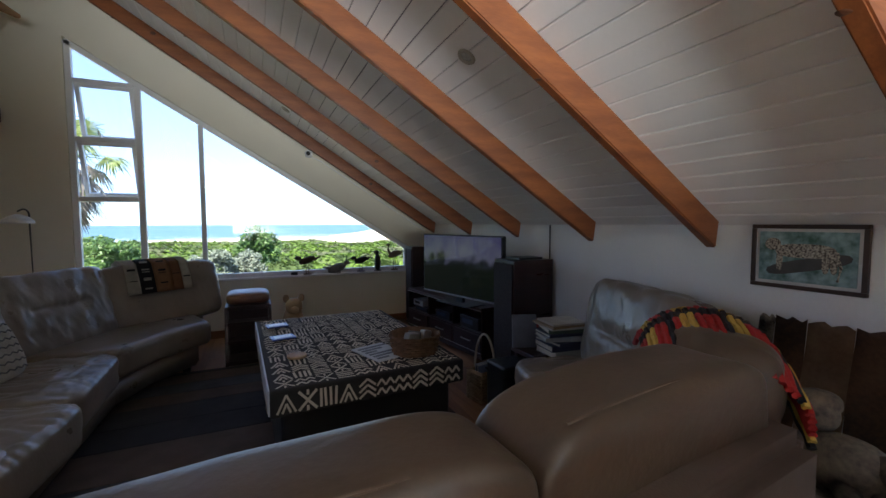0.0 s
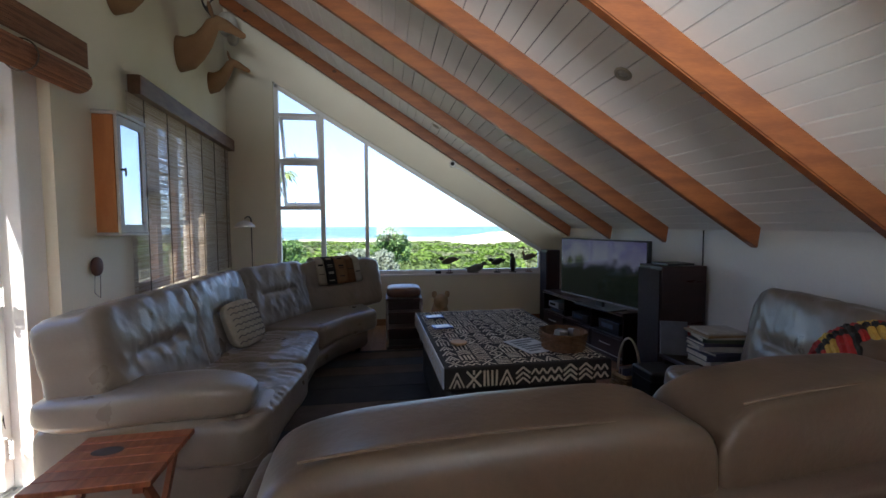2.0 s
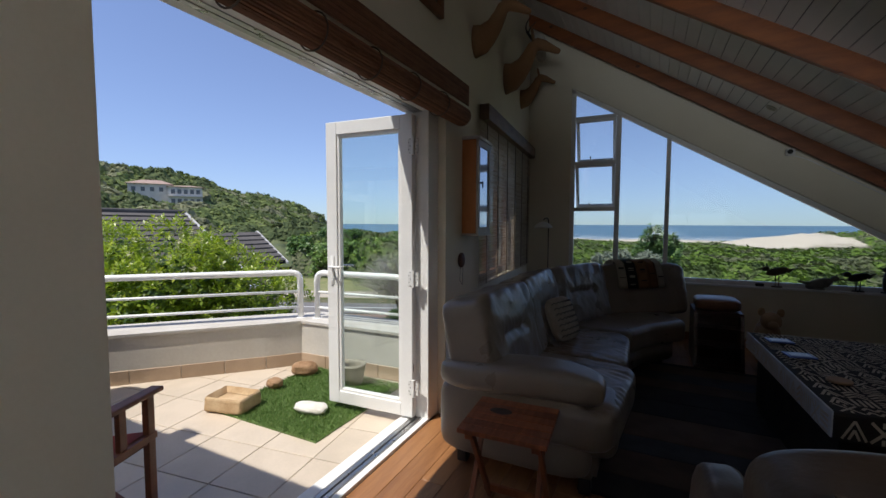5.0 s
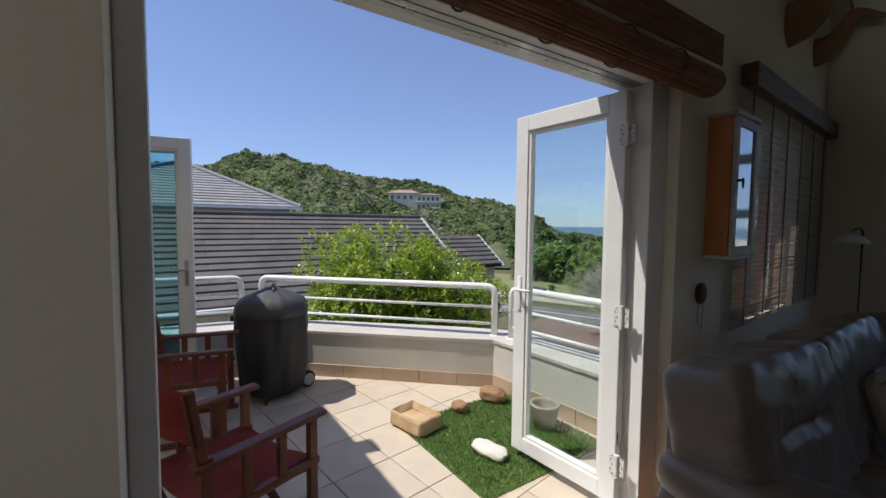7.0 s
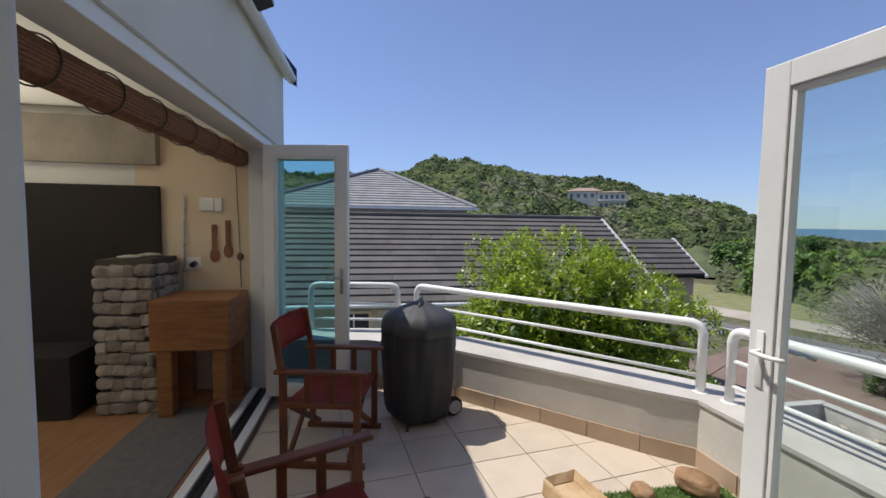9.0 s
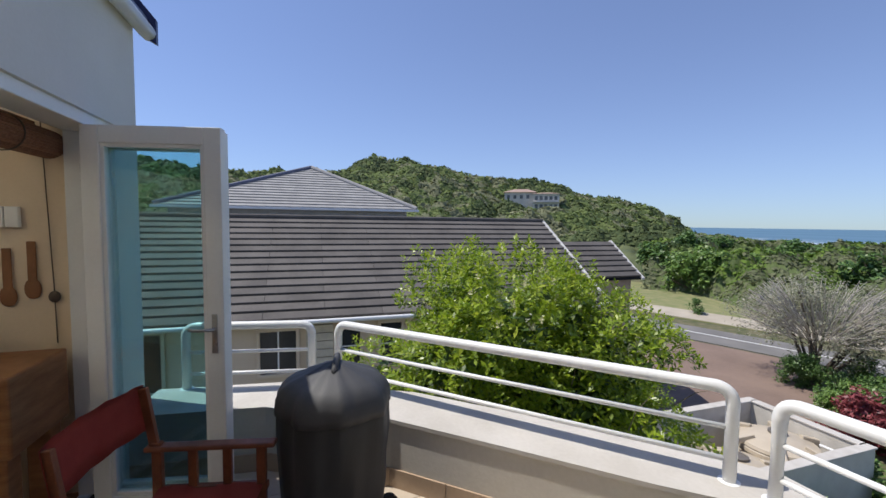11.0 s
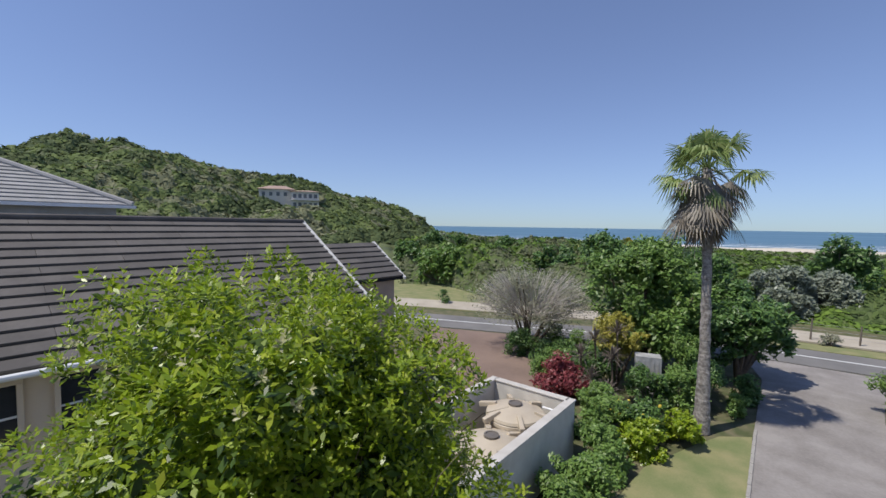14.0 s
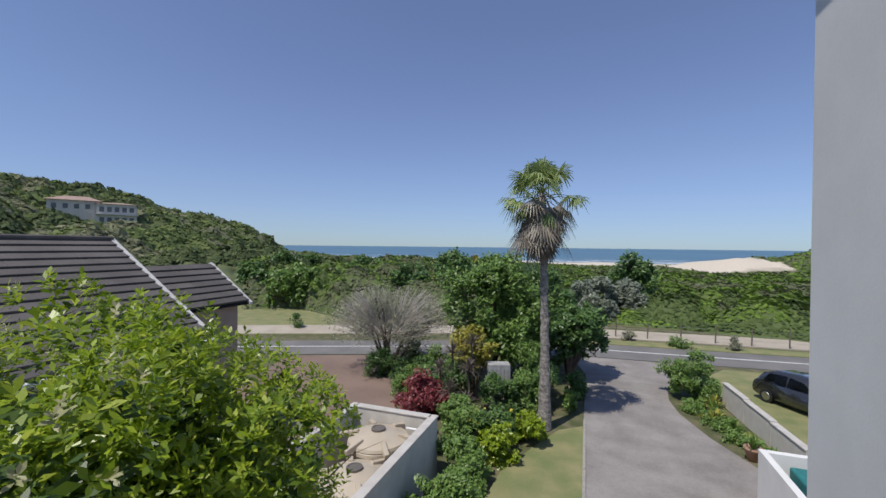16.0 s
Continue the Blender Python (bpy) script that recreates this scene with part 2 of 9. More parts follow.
def prism(bm, pts, lo, hi, axis="z"):
    """A polygon drawn out along an axis; pts are the two other coordinates."""
    def co(p, w):
        return {"z": (p[0], p[1], w), "y": (p[0], w, p[1]), "x": (w, p[0], p[1])}[axis]
    a = [bm.verts.new(co(p, lo)) for p in pts]
    b = [bm.verts.new(co(p, hi)) for p in pts]
    n = len(pts)
    bm.faces.new(a[::-1])
    bm.faces.new(b)
    for i in range(n):
        bm.faces.new((a[i], a[(i + 1) % n], b[(i + 1) % n], b[i]))
    bmesh.ops.recalc_face_normals(bm, faces=bm.faces)


def tube(bm, pts, r, seg=10, taper=None):
    """A round tube along points, capped."""
    pts = [Vector(p) for p in pts]
    rings = []
    for i, p in enumerate(pts):
        d = (pts[min(i + 1, len(pts) - 1)] - pts[max(i - 1, 0)]).normalized()
        q = d.to_track_quat("Z", "Y")
        rr = r if taper is None else r + (taper - r) * i / (len(pts) - 1)
        rings.append([bm.verts.new(p + q @ Vector((rr * math.cos(2 * math.pi * k / seg), rr * math.sin(2 * math.pi * k / seg), 0))) for k in range(seg)])
    for a, b in zip(rings, rings[1:]):
        for k in range(seg):
            bm.faces.new((a[k], a[(k + 1) % seg], b[(k + 1) % seg], b[k]))
    bm.faces.new(rings[0][::-1])
    bm.faces.new(rings[-1])


def rounded(pts, r, n=6):
    """A polyline with its inner corners rounded."""
    pts = [Vector(p) for p in pts]
    out = [pts[0]]
    for a, b, c in zip(pts, pts[1:], pts[2:]):
        p, q = b + (a - b).normalized() * r, b + (c - b).normalized() * r
        out += [(p * (1 - t) ** 2 + b * 2 * t * (1 - t) + q * t * t) for t in [k / n for k in range(n + 1)]]
    return out + [pts[-1]]


def lathe(bm, prof, c=(0, 0, 0), seg=28):
    rows = []
    for r, z in prof:
        rows.append([bm.verts.new((c[0] + r * math.cos(2 * math.pi * k / seg), c[1] + r * math.sin(2 * math.pi * k / seg), c[2] + z)) for k in range(seg)])
    for a, b in zip(rows, rows[1:]):
        for k in range(seg):
            bm.faces.new((a[k], a[(k + 1) % seg], b[(k + 1) % seg], b[k]))
    bm.faces.new(rows[0][::-1])
    bm.faces.new(rows[-1])


def sheet(name, verts, faces, material, smooth=False):
    me = bpy.data.meshes.new(name)
    me.from_pydata(verts, [], faces)
    me.update()
    me.materials.append(material)
    if smooth:
        me.shade_smooth()
    return new(name, me)


def quads(name, P, material):
    """A mesh of loose quads from an array (n, 4, 3)."""
    n = len(P)
    me = bpy.data.meshes.new(name)
    me.vertices.add(4 * n)
    me.vertices.foreach_set("co", np.ascontiguousarray(P, dtype=np.float32).ravel())
    me.loops.add(4 * n)
    me.loops.foreach_set("vertex_index", np.arange(4 * n, dtype=np.int32))
    me.polygons.add(n)
    me.polygons.foreach_set("loop_start", np.arange(0, 4 * n, 4, dtype=np.int32))
    me.update(calc_edges=True)
    me.materials.append(material)
    return new(name, me)


def leaf_cloud(name, clumps, n, size, material, seed, up=0.3, hollow=0.55, aspect=0.42, sub=7, subr=0.36):
    """Leaves in sub-clumps round the given balls (x, y, z, rx, ry, rz)."""
    rng = np.random.default_rng(seed)
    C = np.array(clumps, dtype=float)
    w = (C[:, 3] * C[:, 4] * C[:, 5]) ** (2 / 3)
    subs = []
    for c, k in zip(C, np.maximum(4, (w / w.mean() * sub * 3)).astype(int)):
        d = rng.normal(size=(k, 3))
        d /= np.linalg.norm(d, axis=1)[:, None]
        rr = hollow + (1.02 - hollow) * rng.random((k, 1))
        p = c[:3] + d * rr * c[3:6]
        subs.append(np.hstack([p, np.full((k, 1), c[3:6].mean() * subr) * (0.6 + 0.8 * rng.random((k, 1)))]))
    S = np.vstack(subs)
    pick = rng.choice(len(S), size=n, p=S[:, 3] ** 2 / (S[:, 3] ** 2).sum())
    d = rng.normal(size=(n, 3))
    d /= np.linalg.norm(d, axis=1)[:, None]
    pos = S[pick, :3] + d * S[pick, 3:4] * (rng.random((n, 1)) ** 0.5)
    nn = rng.normal(size=(n, 3)) * 0.55 + d * 0.55 + np.array([-0.15, -0.25, 0.6 + up])
    nn /= np.linalg.norm(nn, axis=1)[:, None]
    a = np.cross(nn, rng.normal(size=(n, 3)))
    a /= np.linalg.norm(a, axis=1)[:, None]
    b = np.cross(nn, a)
    L = size * (0.6 + 0.8 * rng.random((n, 1)))
    P = np.stack([pos - a * L * 0.5, pos + b * L * aspect * 0.5 - a * L * 0.05, pos + a * L * 0.5, pos - b * L * aspect * 0.5 - a * L * 0.05], axis=1)
    return quads(name, P, material)
# ---- the house: floors, walls, roof ----
YG, XR = 6.40, 4.55          # inner faces of the gable wall and of the low wall
BACK = -3.0                  # wall behind
SLOPE, EAVE = 0.635, 1.335


def ceil_z(x):
    return EAVE + SLOPE * (XR - x)


def xw(y):
    """Inner face of the long wall."""
    return 0.15 if y < 3.15 else 0.15 - 0.074 * (y - 3.15)


# floor planks on a screed
bm = bmesh.new()
box(bm, -0.05, BACK, -0.3, XR + 0.2, YG + 0.1, -0.025)
floor = solo("floor", bm, mat("screed", (0.06, 0.035, 0.02), None, 5, 0.9), "dark screed under brown wooden floor planks", kind="structure")

# gable wall with its sloping window: pieces butt end to end
WX0, WX1, WZ0 = 0.485, 4.165, 0.70
WTOP = lambda x: 3.25 - 0.604 * (x - 0.485)
bm = bmesh.new()
prism(bm, [(-0.13, -0.1), (XR + 0.2, -0.1), (XR + 0.2, WZ0), (-0.13, WZ0)], YG, YG + 0.11, "y")
prism(bm, [(-0.13, WZ0), (WX0, WZ0), (WX0, ceil_z(WX0) + 0.1), (-0.13, ceil_z(-0.13) + 0.1)], YG, YG + 0.11, "y")
prism(bm, [(WX0, WTOP(WX0)), (WX1, WTOP(WX1)), (WX1, ceil_z(WX1) + 0.1), (WX0, ceil_z(WX0) + 0.1)], YG, YG + 0.11, "y")
prism(bm, [(WX1, WZ0), (XR + 0.2, WZ0), (XR + 0.2, ceil_z(XR + 0.2) + 0.1), (WX1, ceil_z(WX1) + 0.1)], YG, YG + 0.11, "y")
solo("wall_gable", bm, PAINT, "cream plastered gable wall with a sloping window", kind="structure")

# low wall
bm = bmesh.new()
box(bm, XR, BACK, -0.1, XR + 0.2, YG, ceil_z(XR) + 0.05)
solo("wall_low", bm, WHITEWALL, "low white plastered wall under the rafters", kind="structure")
# unseen end wall, with an invented wide window that holds a fill lamp
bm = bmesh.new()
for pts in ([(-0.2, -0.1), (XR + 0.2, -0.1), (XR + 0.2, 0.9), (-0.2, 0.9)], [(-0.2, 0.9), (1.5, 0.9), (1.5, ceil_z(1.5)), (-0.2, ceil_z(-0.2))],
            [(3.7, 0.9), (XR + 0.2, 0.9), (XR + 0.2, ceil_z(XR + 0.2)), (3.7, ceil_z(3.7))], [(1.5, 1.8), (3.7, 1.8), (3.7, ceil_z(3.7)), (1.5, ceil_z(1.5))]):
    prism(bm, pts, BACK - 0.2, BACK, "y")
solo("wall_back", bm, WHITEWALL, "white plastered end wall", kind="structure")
w3 = thing("unseen_window_back", "unseen white-framed window added in the end wall", "window", (0, BACK - 0.1, 0), kind="structure")
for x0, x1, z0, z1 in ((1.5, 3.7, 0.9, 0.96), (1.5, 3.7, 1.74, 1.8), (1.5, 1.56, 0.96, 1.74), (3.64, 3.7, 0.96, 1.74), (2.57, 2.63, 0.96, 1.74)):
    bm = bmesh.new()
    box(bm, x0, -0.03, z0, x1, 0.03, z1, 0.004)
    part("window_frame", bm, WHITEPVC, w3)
# fill lamp added behind the view, aimed up to brighten ceiling and lounge
back_fill = bpy.data.lights.new("back_fill_light", "AREA")
back_fill.shape, back_fill.size, back_fill.size_y, back_fill.energy, back_fill.color = "RECTANGLE", 2.1, 0.8, 21.0, (0.88, 0.95, 1.0)
back_fill.spread = radians(62)
new("back_fill_light", back_fill).matrix_world = look((2.6, BACK + 0.1, 1.4), (3.2, BACK + 3.1, 3.05))

# long wall: solid part, lintel, angled part with a window
HEAD = 2.26
bm = bmesh.new()
box(bm, 0.10, BACK, -0.1, 0.36, 1.02, 4.36)
box(bm, -0.2, BACK, -0.1, 0.10, 0.88, 4.36)
box(bm, -0.2, 0.88, HEAD, 0.10, 1.02, 4.36)
box(bm, -0.2, 1.02, HEAD, 0.15, 3.22, 4.36)
solo("wall_long", bm, PAINT, "tall cream plastered wall over the balcony doors", kind="structure")
BW0, BW1, BZ0, BZ1 = 4.05, 5.35, 0.86, 2.32
bm = bmesh.new()
for y0, y1, z0, z1 in ((3.22, BW0, -0.1, 4.5), (BW0, BW1, -0.1, BZ0), (BW0, BW1, BZ1, 4.5), (BW1, YG, -0.1, 4.5)):
    prism(bm, [(xw(y0 + 1e-6), y0), (xw(y1), y1), (-0.115, y1), (-0.115, y0)], z0, z1, "z")
solo("wall_long_window", bm, PAINT, "tall cream plastered wall with a blinded window", kind="structure")

# exterior skin of the gable corner
skin = thing("wall_outside", "grey plastered outside wall beside the balcony", "wall", kind="structure")
for y0, y1, z0, z1 in ((3.24, YG + 0.135, -5.5, 0.83), (5.40, YG + 0.135, 0.83, 4.6), (3.24, 4.0, 0.83, 4.6), (4.0, 5.40, 2.36, 4.6)):
    bm = bmesh.new()
    box(bm, -0.205, y0, z0, -0.117, y1, z1)
    part("wall_face", bm, EXTWALL, skin)

# ceiling boards in one mesh, with grooves between boards
bm = bmesh.new()
rise = Matrix.Rotation(math.atan(SLOPE), 4, "Y")
ln = math.hypot(4.9, 4.9 * SLOPE)
k = 0
s = -0.25
while s < ln:
    # boards run along y; s measures down the slope from the top
    x = XR + 0.15 - s * math.cos(math.atan(SLOPE))
    y = BACK
    while y < YG:
        step = 9.6
        g = box(bm, -0.056, y, 0, 0.056, min(YG, y + step), 0.02, 0.004, segs=1)
        bmesh.ops.transform(bm, matrix=Matrix.Translation((x, 0, ceil_z(x))) @ rise, verts=g)
        y += step
    s += 0.1165
    k += 1
solo("ceiling", bm, BOARD, "sloping ceiling of white-painted tongue-and-groove boards", kind="structure")
bm = bmesh.new()
prism(bm, [(XR + 0.45, ceil_z(XR + 0.45) + 0.05), (-0.5, ceil_z(-0.5) + 0.05), (-0.5, ceil_z(-0.5) + 0.25), (XR + 0.45, ceil_z(XR + 0.45) + 0.25)], BACK - 0.3, YG + 0.35, "y")
solo("roof_deck", bm, mat("roof_sheet", (0.12, 0.13, 0.17), (0.09, 0.1, 0.13), 3, 0.6), "dark roof sheeting over the sloping ceiling", kind="structure")

# rafters, each with knots
for i, y in enumerate((6.285, 5.205, 4.24, 3.285, 2.385, 1.43, 0.48, -0.47, -1.42, -2.37)):
    r = thing("rafter", "orange-stained pine rafter with dark knots under the ceiling", "rafter", (0, y, 0), group="ceiling rafters")
    bm = bmesh.new()
    up = math.atan(SLOPE)
    x0, x1 = -0.18, 4.50
    dz = 0.155
    prism(bm, [(x0, ceil_z(x0) + 0.0), (x0, ceil_z(x0) - dz - 0.01), (x1, ceil_z(x1) - dz), (x1 + 0.02, ceil_z(x1 + 0.02) + 0.0)], -0.028, 0.028, "y")
    bmesh.ops.bevel(bm, geom=[e for e in bm.edges if abs(e.verts[0].co.y - e.verts[1].co.y) < 1e-4 and e.verts[0].co.z < ceil_z(e.verts[0].co.x) - 0.05 and e.verts[1].co.z < ceil_z(e.verts[1].co.x) - 0.05], offset=0.006, segments=2, affect="EDGES")
    part("beam", bm, PINE, r)
    rng = random.Random(40 + i)
    for q in range(9):
        bm = bmesh.new()
        kx = rng.uniform(0.1, 4.3)
        kr = rng.uniform(0.008, 0.02)
        if q % 2:
            superell(bm, (kx, rng.choice((-1, 1)) * 0.0275, ceil_z(kx) - rng.uniform(0.04, 0.13)), (kr * 1.5, 0.002, kr), 1, 1, 10, 6)
        else:
            superell(bm, (kx, rng.uniform(-0.02, 0.02), ceil_z(kx) - dz - 0.004 - 0.0016 * kx * 0), (kr * 1.6, kr * 0.8, 0.0035), 1, 1, 10, 6)
        part("knot", bm, KNOT, r, "dark pine knots")

# recessed lamps in the ceiling
for x, y in ((3.20, 2.82), (3.135, 4.69), (2.55, 5.85), (3.1, 0.9)):
    d = thing("ceiling_spotlight", "small round brass-rimmed spotlight set in the ceiling boards", "ceiling light", (x, y, ceil_z(x)), group="ceiling spotlights")
    tilt = Matrix.Rotation(math.atan(SLOPE), 4, "Y")
    bm = bmesh.new()
    lathe(bm, [(0.032, -0.004), (0.044, -0.012), (0.05, -0.004), (0.05, 0.0), (0.032, 0.0)])
    bmesh.ops.transform(bm, matrix=tilt, verts=bm.verts)
    part("rim", bm, mat("brushed_rim", (0.5, 0.47, 0.4), None, 30, 0.4, metal=0.8), d, smooth=True)
    bm = bmesh.new()
    lathe(bm, [(0.001, -0.006), (0.02, -0.0075), (0.031, -0.003), (0.031, 0.0)])
    bmesh.ops.transform(bm, matrix=tilt, verts=bm.verts)
    part("bulb", bm, mat("lamp_face", (0.5, 0.5, 0.48), None, 40, 0.2), d, smooth=True)

# gable window: frame, mullions, two open top-hung sashes, glass
win = thing("window_1", "white-framed sloping gable window with two tilted open sashes", "window", (0, YG + 0.055, 0), kind="structure")
FW = 0.055


def bar(x0, z0, x1, z1, w=FW, d=0.06, off=0.0):
    bm = bmesh.new()
    a, b = Vector((x0, off, z0)), Vector((x1, off, z1))
    m = Matrix.Translation((a + b) / 2) @ Matrix.Rotation(-math.atan2(z1 - z0, x1 - x0), 4, "Y")
    box(bm, -(b - a).length / 2, -d / 2, -w / 2, (b - a).length / 2, d / 2, w / 2, 0.006, m)
    return bm


part("frame_bottom", bar(WX0, WZ0 + 0.028, WX1, WZ0 + 0.028), WHITEPVC, win)
part("frame_side", bar(WX0 + 0.028, WZ0 + 0.056, WX0 + 0.028, WTOP(WX0) - 0.03), WHITEPVC, win)
part("frame_side", bar(WX1 - 0.028, WZ0 + 0.056, WX1 - 0.028, WTOP(WX1) - 0.03), WHITEPVC, win)
part("frame_slope", bar(WX0, WTOP(WX0) - 0.033, WX1, WTOP(WX1) - 0.033), WHITEPVC, win)
M1, M2 = 1.085, 1.667
part("mullion", bar(M1, WZ0 + 0.056, M1, WTOP(M1) - 0.06, 0.06), WHITEPVC, win)
part("mullion", bar(M2, WZ0 + 0.056, M2, WTOP(M2) - 0.06, 0.05), WHITEPVC, win)
for z in (1.615, 2.235, 2.83):
    part("transom", bar(WX0 + 0.056, z, M1 - 0.03, z, 0.05), WHITEPVC, win)
for z0, z1 in ((1.645, 2.205), (2.265, 2.80)):
    # sash hung at its top, pushed outwards
    h = z1 - z0
    s = part("sash", bar(WX0 + 0.06, 0, M1 - 0.035, 0, 0.045), WHITEPVC, win, "open top-hung sash")
    piv = Matrix.Translation((0, 0.02, z1)) @ Matrix.Rotation(radians(17), 4, "X")
    s.matrix_basis = piv
    for nm, b in (("stile", bar(WX0 + 0.08, -0.02, WX0 + 0.08, -h + 0.02, 0.04)), ("stile", bar(M1 - 0.055, -0.02, M1 - 0.055, -h + 0.02, 0.04)), ("rail", bar(WX0 + 0.06, -h, M1 - 0.035, -h, 0.045))):
        part(nm, b, WHITEPVC, s)
    bm = bmesh.new()
    box(bm, WX0 + 0.1, -0.003, -h + 0.02, M1 - 0.075, 0.003, -0.02)
    g = part("pane", bm, GLASS, s, "clear glass")
    g.visible_shadow = False
    bm = bmesh.new()
    cyl(bm, (0.74, 0.0, z0 + 0.03), (0.74, -0.05, z0 + 0.05), 0.008, seg=8)
    cyl(bm, (0.74, -0.05, z0 + 0.05), (0.74, 0.11, z0 + 0.012), 0.006, seg=8)
    part("stay", bm, STEEL, win, "steel casement stay")
for pts in ([(WX0 + 0.05, WZ0 + 0.05), (M1 - 0.03, WZ0 + 0.05), (M1 - 0.03, 1.595), (WX0 + 0.05, 1.595)], [(WX0 + 0.05, 2.85), (M1 - 0.03, 2.85), (WX0 + 0.05, WTOP(WX0 + 0.05) - 0.06)],
            [(M1 + 0.03, WZ0 + 0.05), (M2 - 0.025, WZ0 + 0.05), (M2 - 0.025, WTOP(M2) - 0.06), (M1 + 0.03, WTOP(M1) - 0.06)],
            [(M2 + 0.025, WZ0 + 0.05), (WX1 - 0.05, WZ0 + 0.05), (WX1 - 0.05, WTOP(WX1) - 0.06), (M2 + 0.025, WTOP(M2) - 0.06)]):
    bm = bmesh.new()
    prism(bm, pts, -0.003, 0.003, "y")
    g = part("pane", bm, GLASS, win)
    g.visible_shadow = False
bm = bmesh.new()
box(bm, WX0 - 0.02, YG - 0.03, WZ0 - 0.022, WX1 + 0.02, YG + 0.04, WZ0 + 0.003, 0.006)
solo("window_sill", bm, WHITEPVC, "white painted inner window sill", kind="structure")
# skirting boards
bm = bmesh.new()
box(bm, 0.0, YG - 0.02, 0.0, XR, YG, 0.09, 0.004)
box(bm, XR - 0.02, BACK, 0.0, XR, YG - 0.02, 0.09, 0.004)
solo("baseboard", bm, mat("skirting_wood", (0.30, 0.14, 0.06), None, 5, 0.5), "low brown wooden skirting board", kind="structure")

# window behind the reed blind
w2 = thing("window_2", "wooden-framed window behind the reed blind", "window", (xw(4.70) - 0.08, 4.70, 0), math.degrees(math.atan(0.074)), kind="structure")
FRAMEWOOD = mat("window_wood", (0.16, 0.07, 0.03), (0.1, 0.04, 0.018), 5, 0.5, 0.1)
for y0, y1, z0, z1 in ((-0.64, 0.64, BZ0, BZ0 + 0.07), (-0.64, 0.64, BZ1 - 0.07, BZ1), (-0.64, -0.57, BZ0 + 0.07, BZ1 - 0.07), (0.57, 0.64, BZ0 + 0.07, BZ1 - 0.07), (-0.2, -0.12, BZ0 + 0.07, BZ1 - 0.07), (0.2, 0.27, BZ0 + 0.07, BZ1 - 0.07), (-0.57, -0.2, 1.62, 1.7)):
    bm = bmesh.new()
    box(bm, -0.03, y0, z0, 0.03, y1, z1, 0.004)
    part("window_frame", bm, FRAMEWOOD, w2)
bm = bmesh.new()
box(bm, -0.003, -0.58, BZ0 + 0.05, 0.003, 0.58, BZ1 - 0.05)
part("pane", bm, GLASS, w2).visible_shadow = False

# wing with the fireplace room: walls round the second opening
BRX0, BRX1, BRY = -3.40, -0.2, 0.46
bm = bmesh.new()
box(bm, BRX0, -2.6, -0.1, BRX1, 0.62, 0.0)
solo("floor_wing", bm, mat("wing_floor", (0.36, 0.19, 0.09), (0.28, 0.14, 0.065), 4, 0.45, 0.05, stretch=(1, 6, 1)), "warm brown wooden floor of the fireplace room", kind="structure")
bm = bmesh.new()
box(bm, -3.75, -2.6, -5.5, BRX0, 0.62, 3.14)
solo("wall_wing_side", bm, EXTWALL, "thick plastered side wall of the wing", kind="structure")
bm = bmesh.new()
box(bm, BRX0 - 0.002, -0.55, 0.0, BRX0 + 0.004, 0.40, 2.3)
solo("wall_wing_lining", bm, mat("warm_plaster", (0.74, 0.61, 0.46), (0.68, 0.56, 0.42), 2, 0.85, 0.05), "warm beige inner plaster of the wing wall", kind="structure")
bm = bmesh.new()
box(bm, BRX0, 0.34, 2.27, BRX1, 0.62, 3.14)
solo("lintel_wing", bm, EXTWALL, "plastered lintel over the second folding door", kind="structure")
bm = bmesh.new()
for b_ in ((BRX0, -2.8, -0.1, BRX1, -2.6, 0.9), (BRX0, -2.8, 2.1, BRX1, -2.6, 3.14), (BRX0, -2.8, 0.9, -2.9, -2.6, 2.1), (-0.9, -2.8, 0.9, BRX1, -2.6, 2.1)):
    box(bm, *b_)
solo("wall_wing_back", bm, PAINT, "plastered back wall of the fireplace room", kind="structure")
# added window, out of view, that houses the wing's fill lamp
w4 = thing("unseen_window_wing", "unseen white-framed window added in the fireplace room's back wall", "window", (0, -2.7, 0), kind="structure")
for x0, x1, z0, z1 in ((-2.9, -0.9, 0.9, 0.96), (-2.9, -0.9, 2.04, 2.1), (-2.9, -2.84, 0.96, 2.04), (-0.96, -0.9, 0.96, 2.04), (-1.93, -1.87, 0.96, 2.04)):
    bm = bmesh.new()
    box(bm, x0, -0.03, z0, x1, 0.03, z1, 0.004)
    part("window_frame", bm, WHITEPVC, w4)
# upward fill lamp, added to brighten the fireplace room
wing_fill = bpy.data.lights.new("wing_fill_light", "AREA")
wing_fill.shape, wing_fill.size, wing_fill.size_y, wing_fill.energy, wing_fill.color = "RECTANGLE", 1.85, 1.05, 19.0, (1.0, 0.97, 0.92)
wing_fill.spread = radians(84)
new("wing_fill_light", wing_fill).matrix_world = look((-1.9, -2.5, 1.2), (-1.9, -1.3, 3.0))
bm = bmesh.new()
box(bm, BRX0, -2.6, 2.5, BRX1, 0.34, 2.6)
solo("ceiling_wing", bm, PAINT, "flat painted ceiling of the fireplace room", kind="structure")
bm = bmesh.new()
box(bm, -0.24, 0.52, -0.1, -0.2, 0.86, 3.14)
solo("corner_post", bm, EXTWALL, "plastered corner post between the two openings", kind="structure")
# roof edge over the wing
roof2 = thing("wing_roof", "steep blue-grey sheet roof with a white gutter over the wing", "roof", kind="structure")
ROOFBLUE = mat("blue_grey_roof", (0.12, 0.15, 0.25), (0.1, 0.125, 0.21), 4, 0.45, 0.05)
bm = bmesh.new()
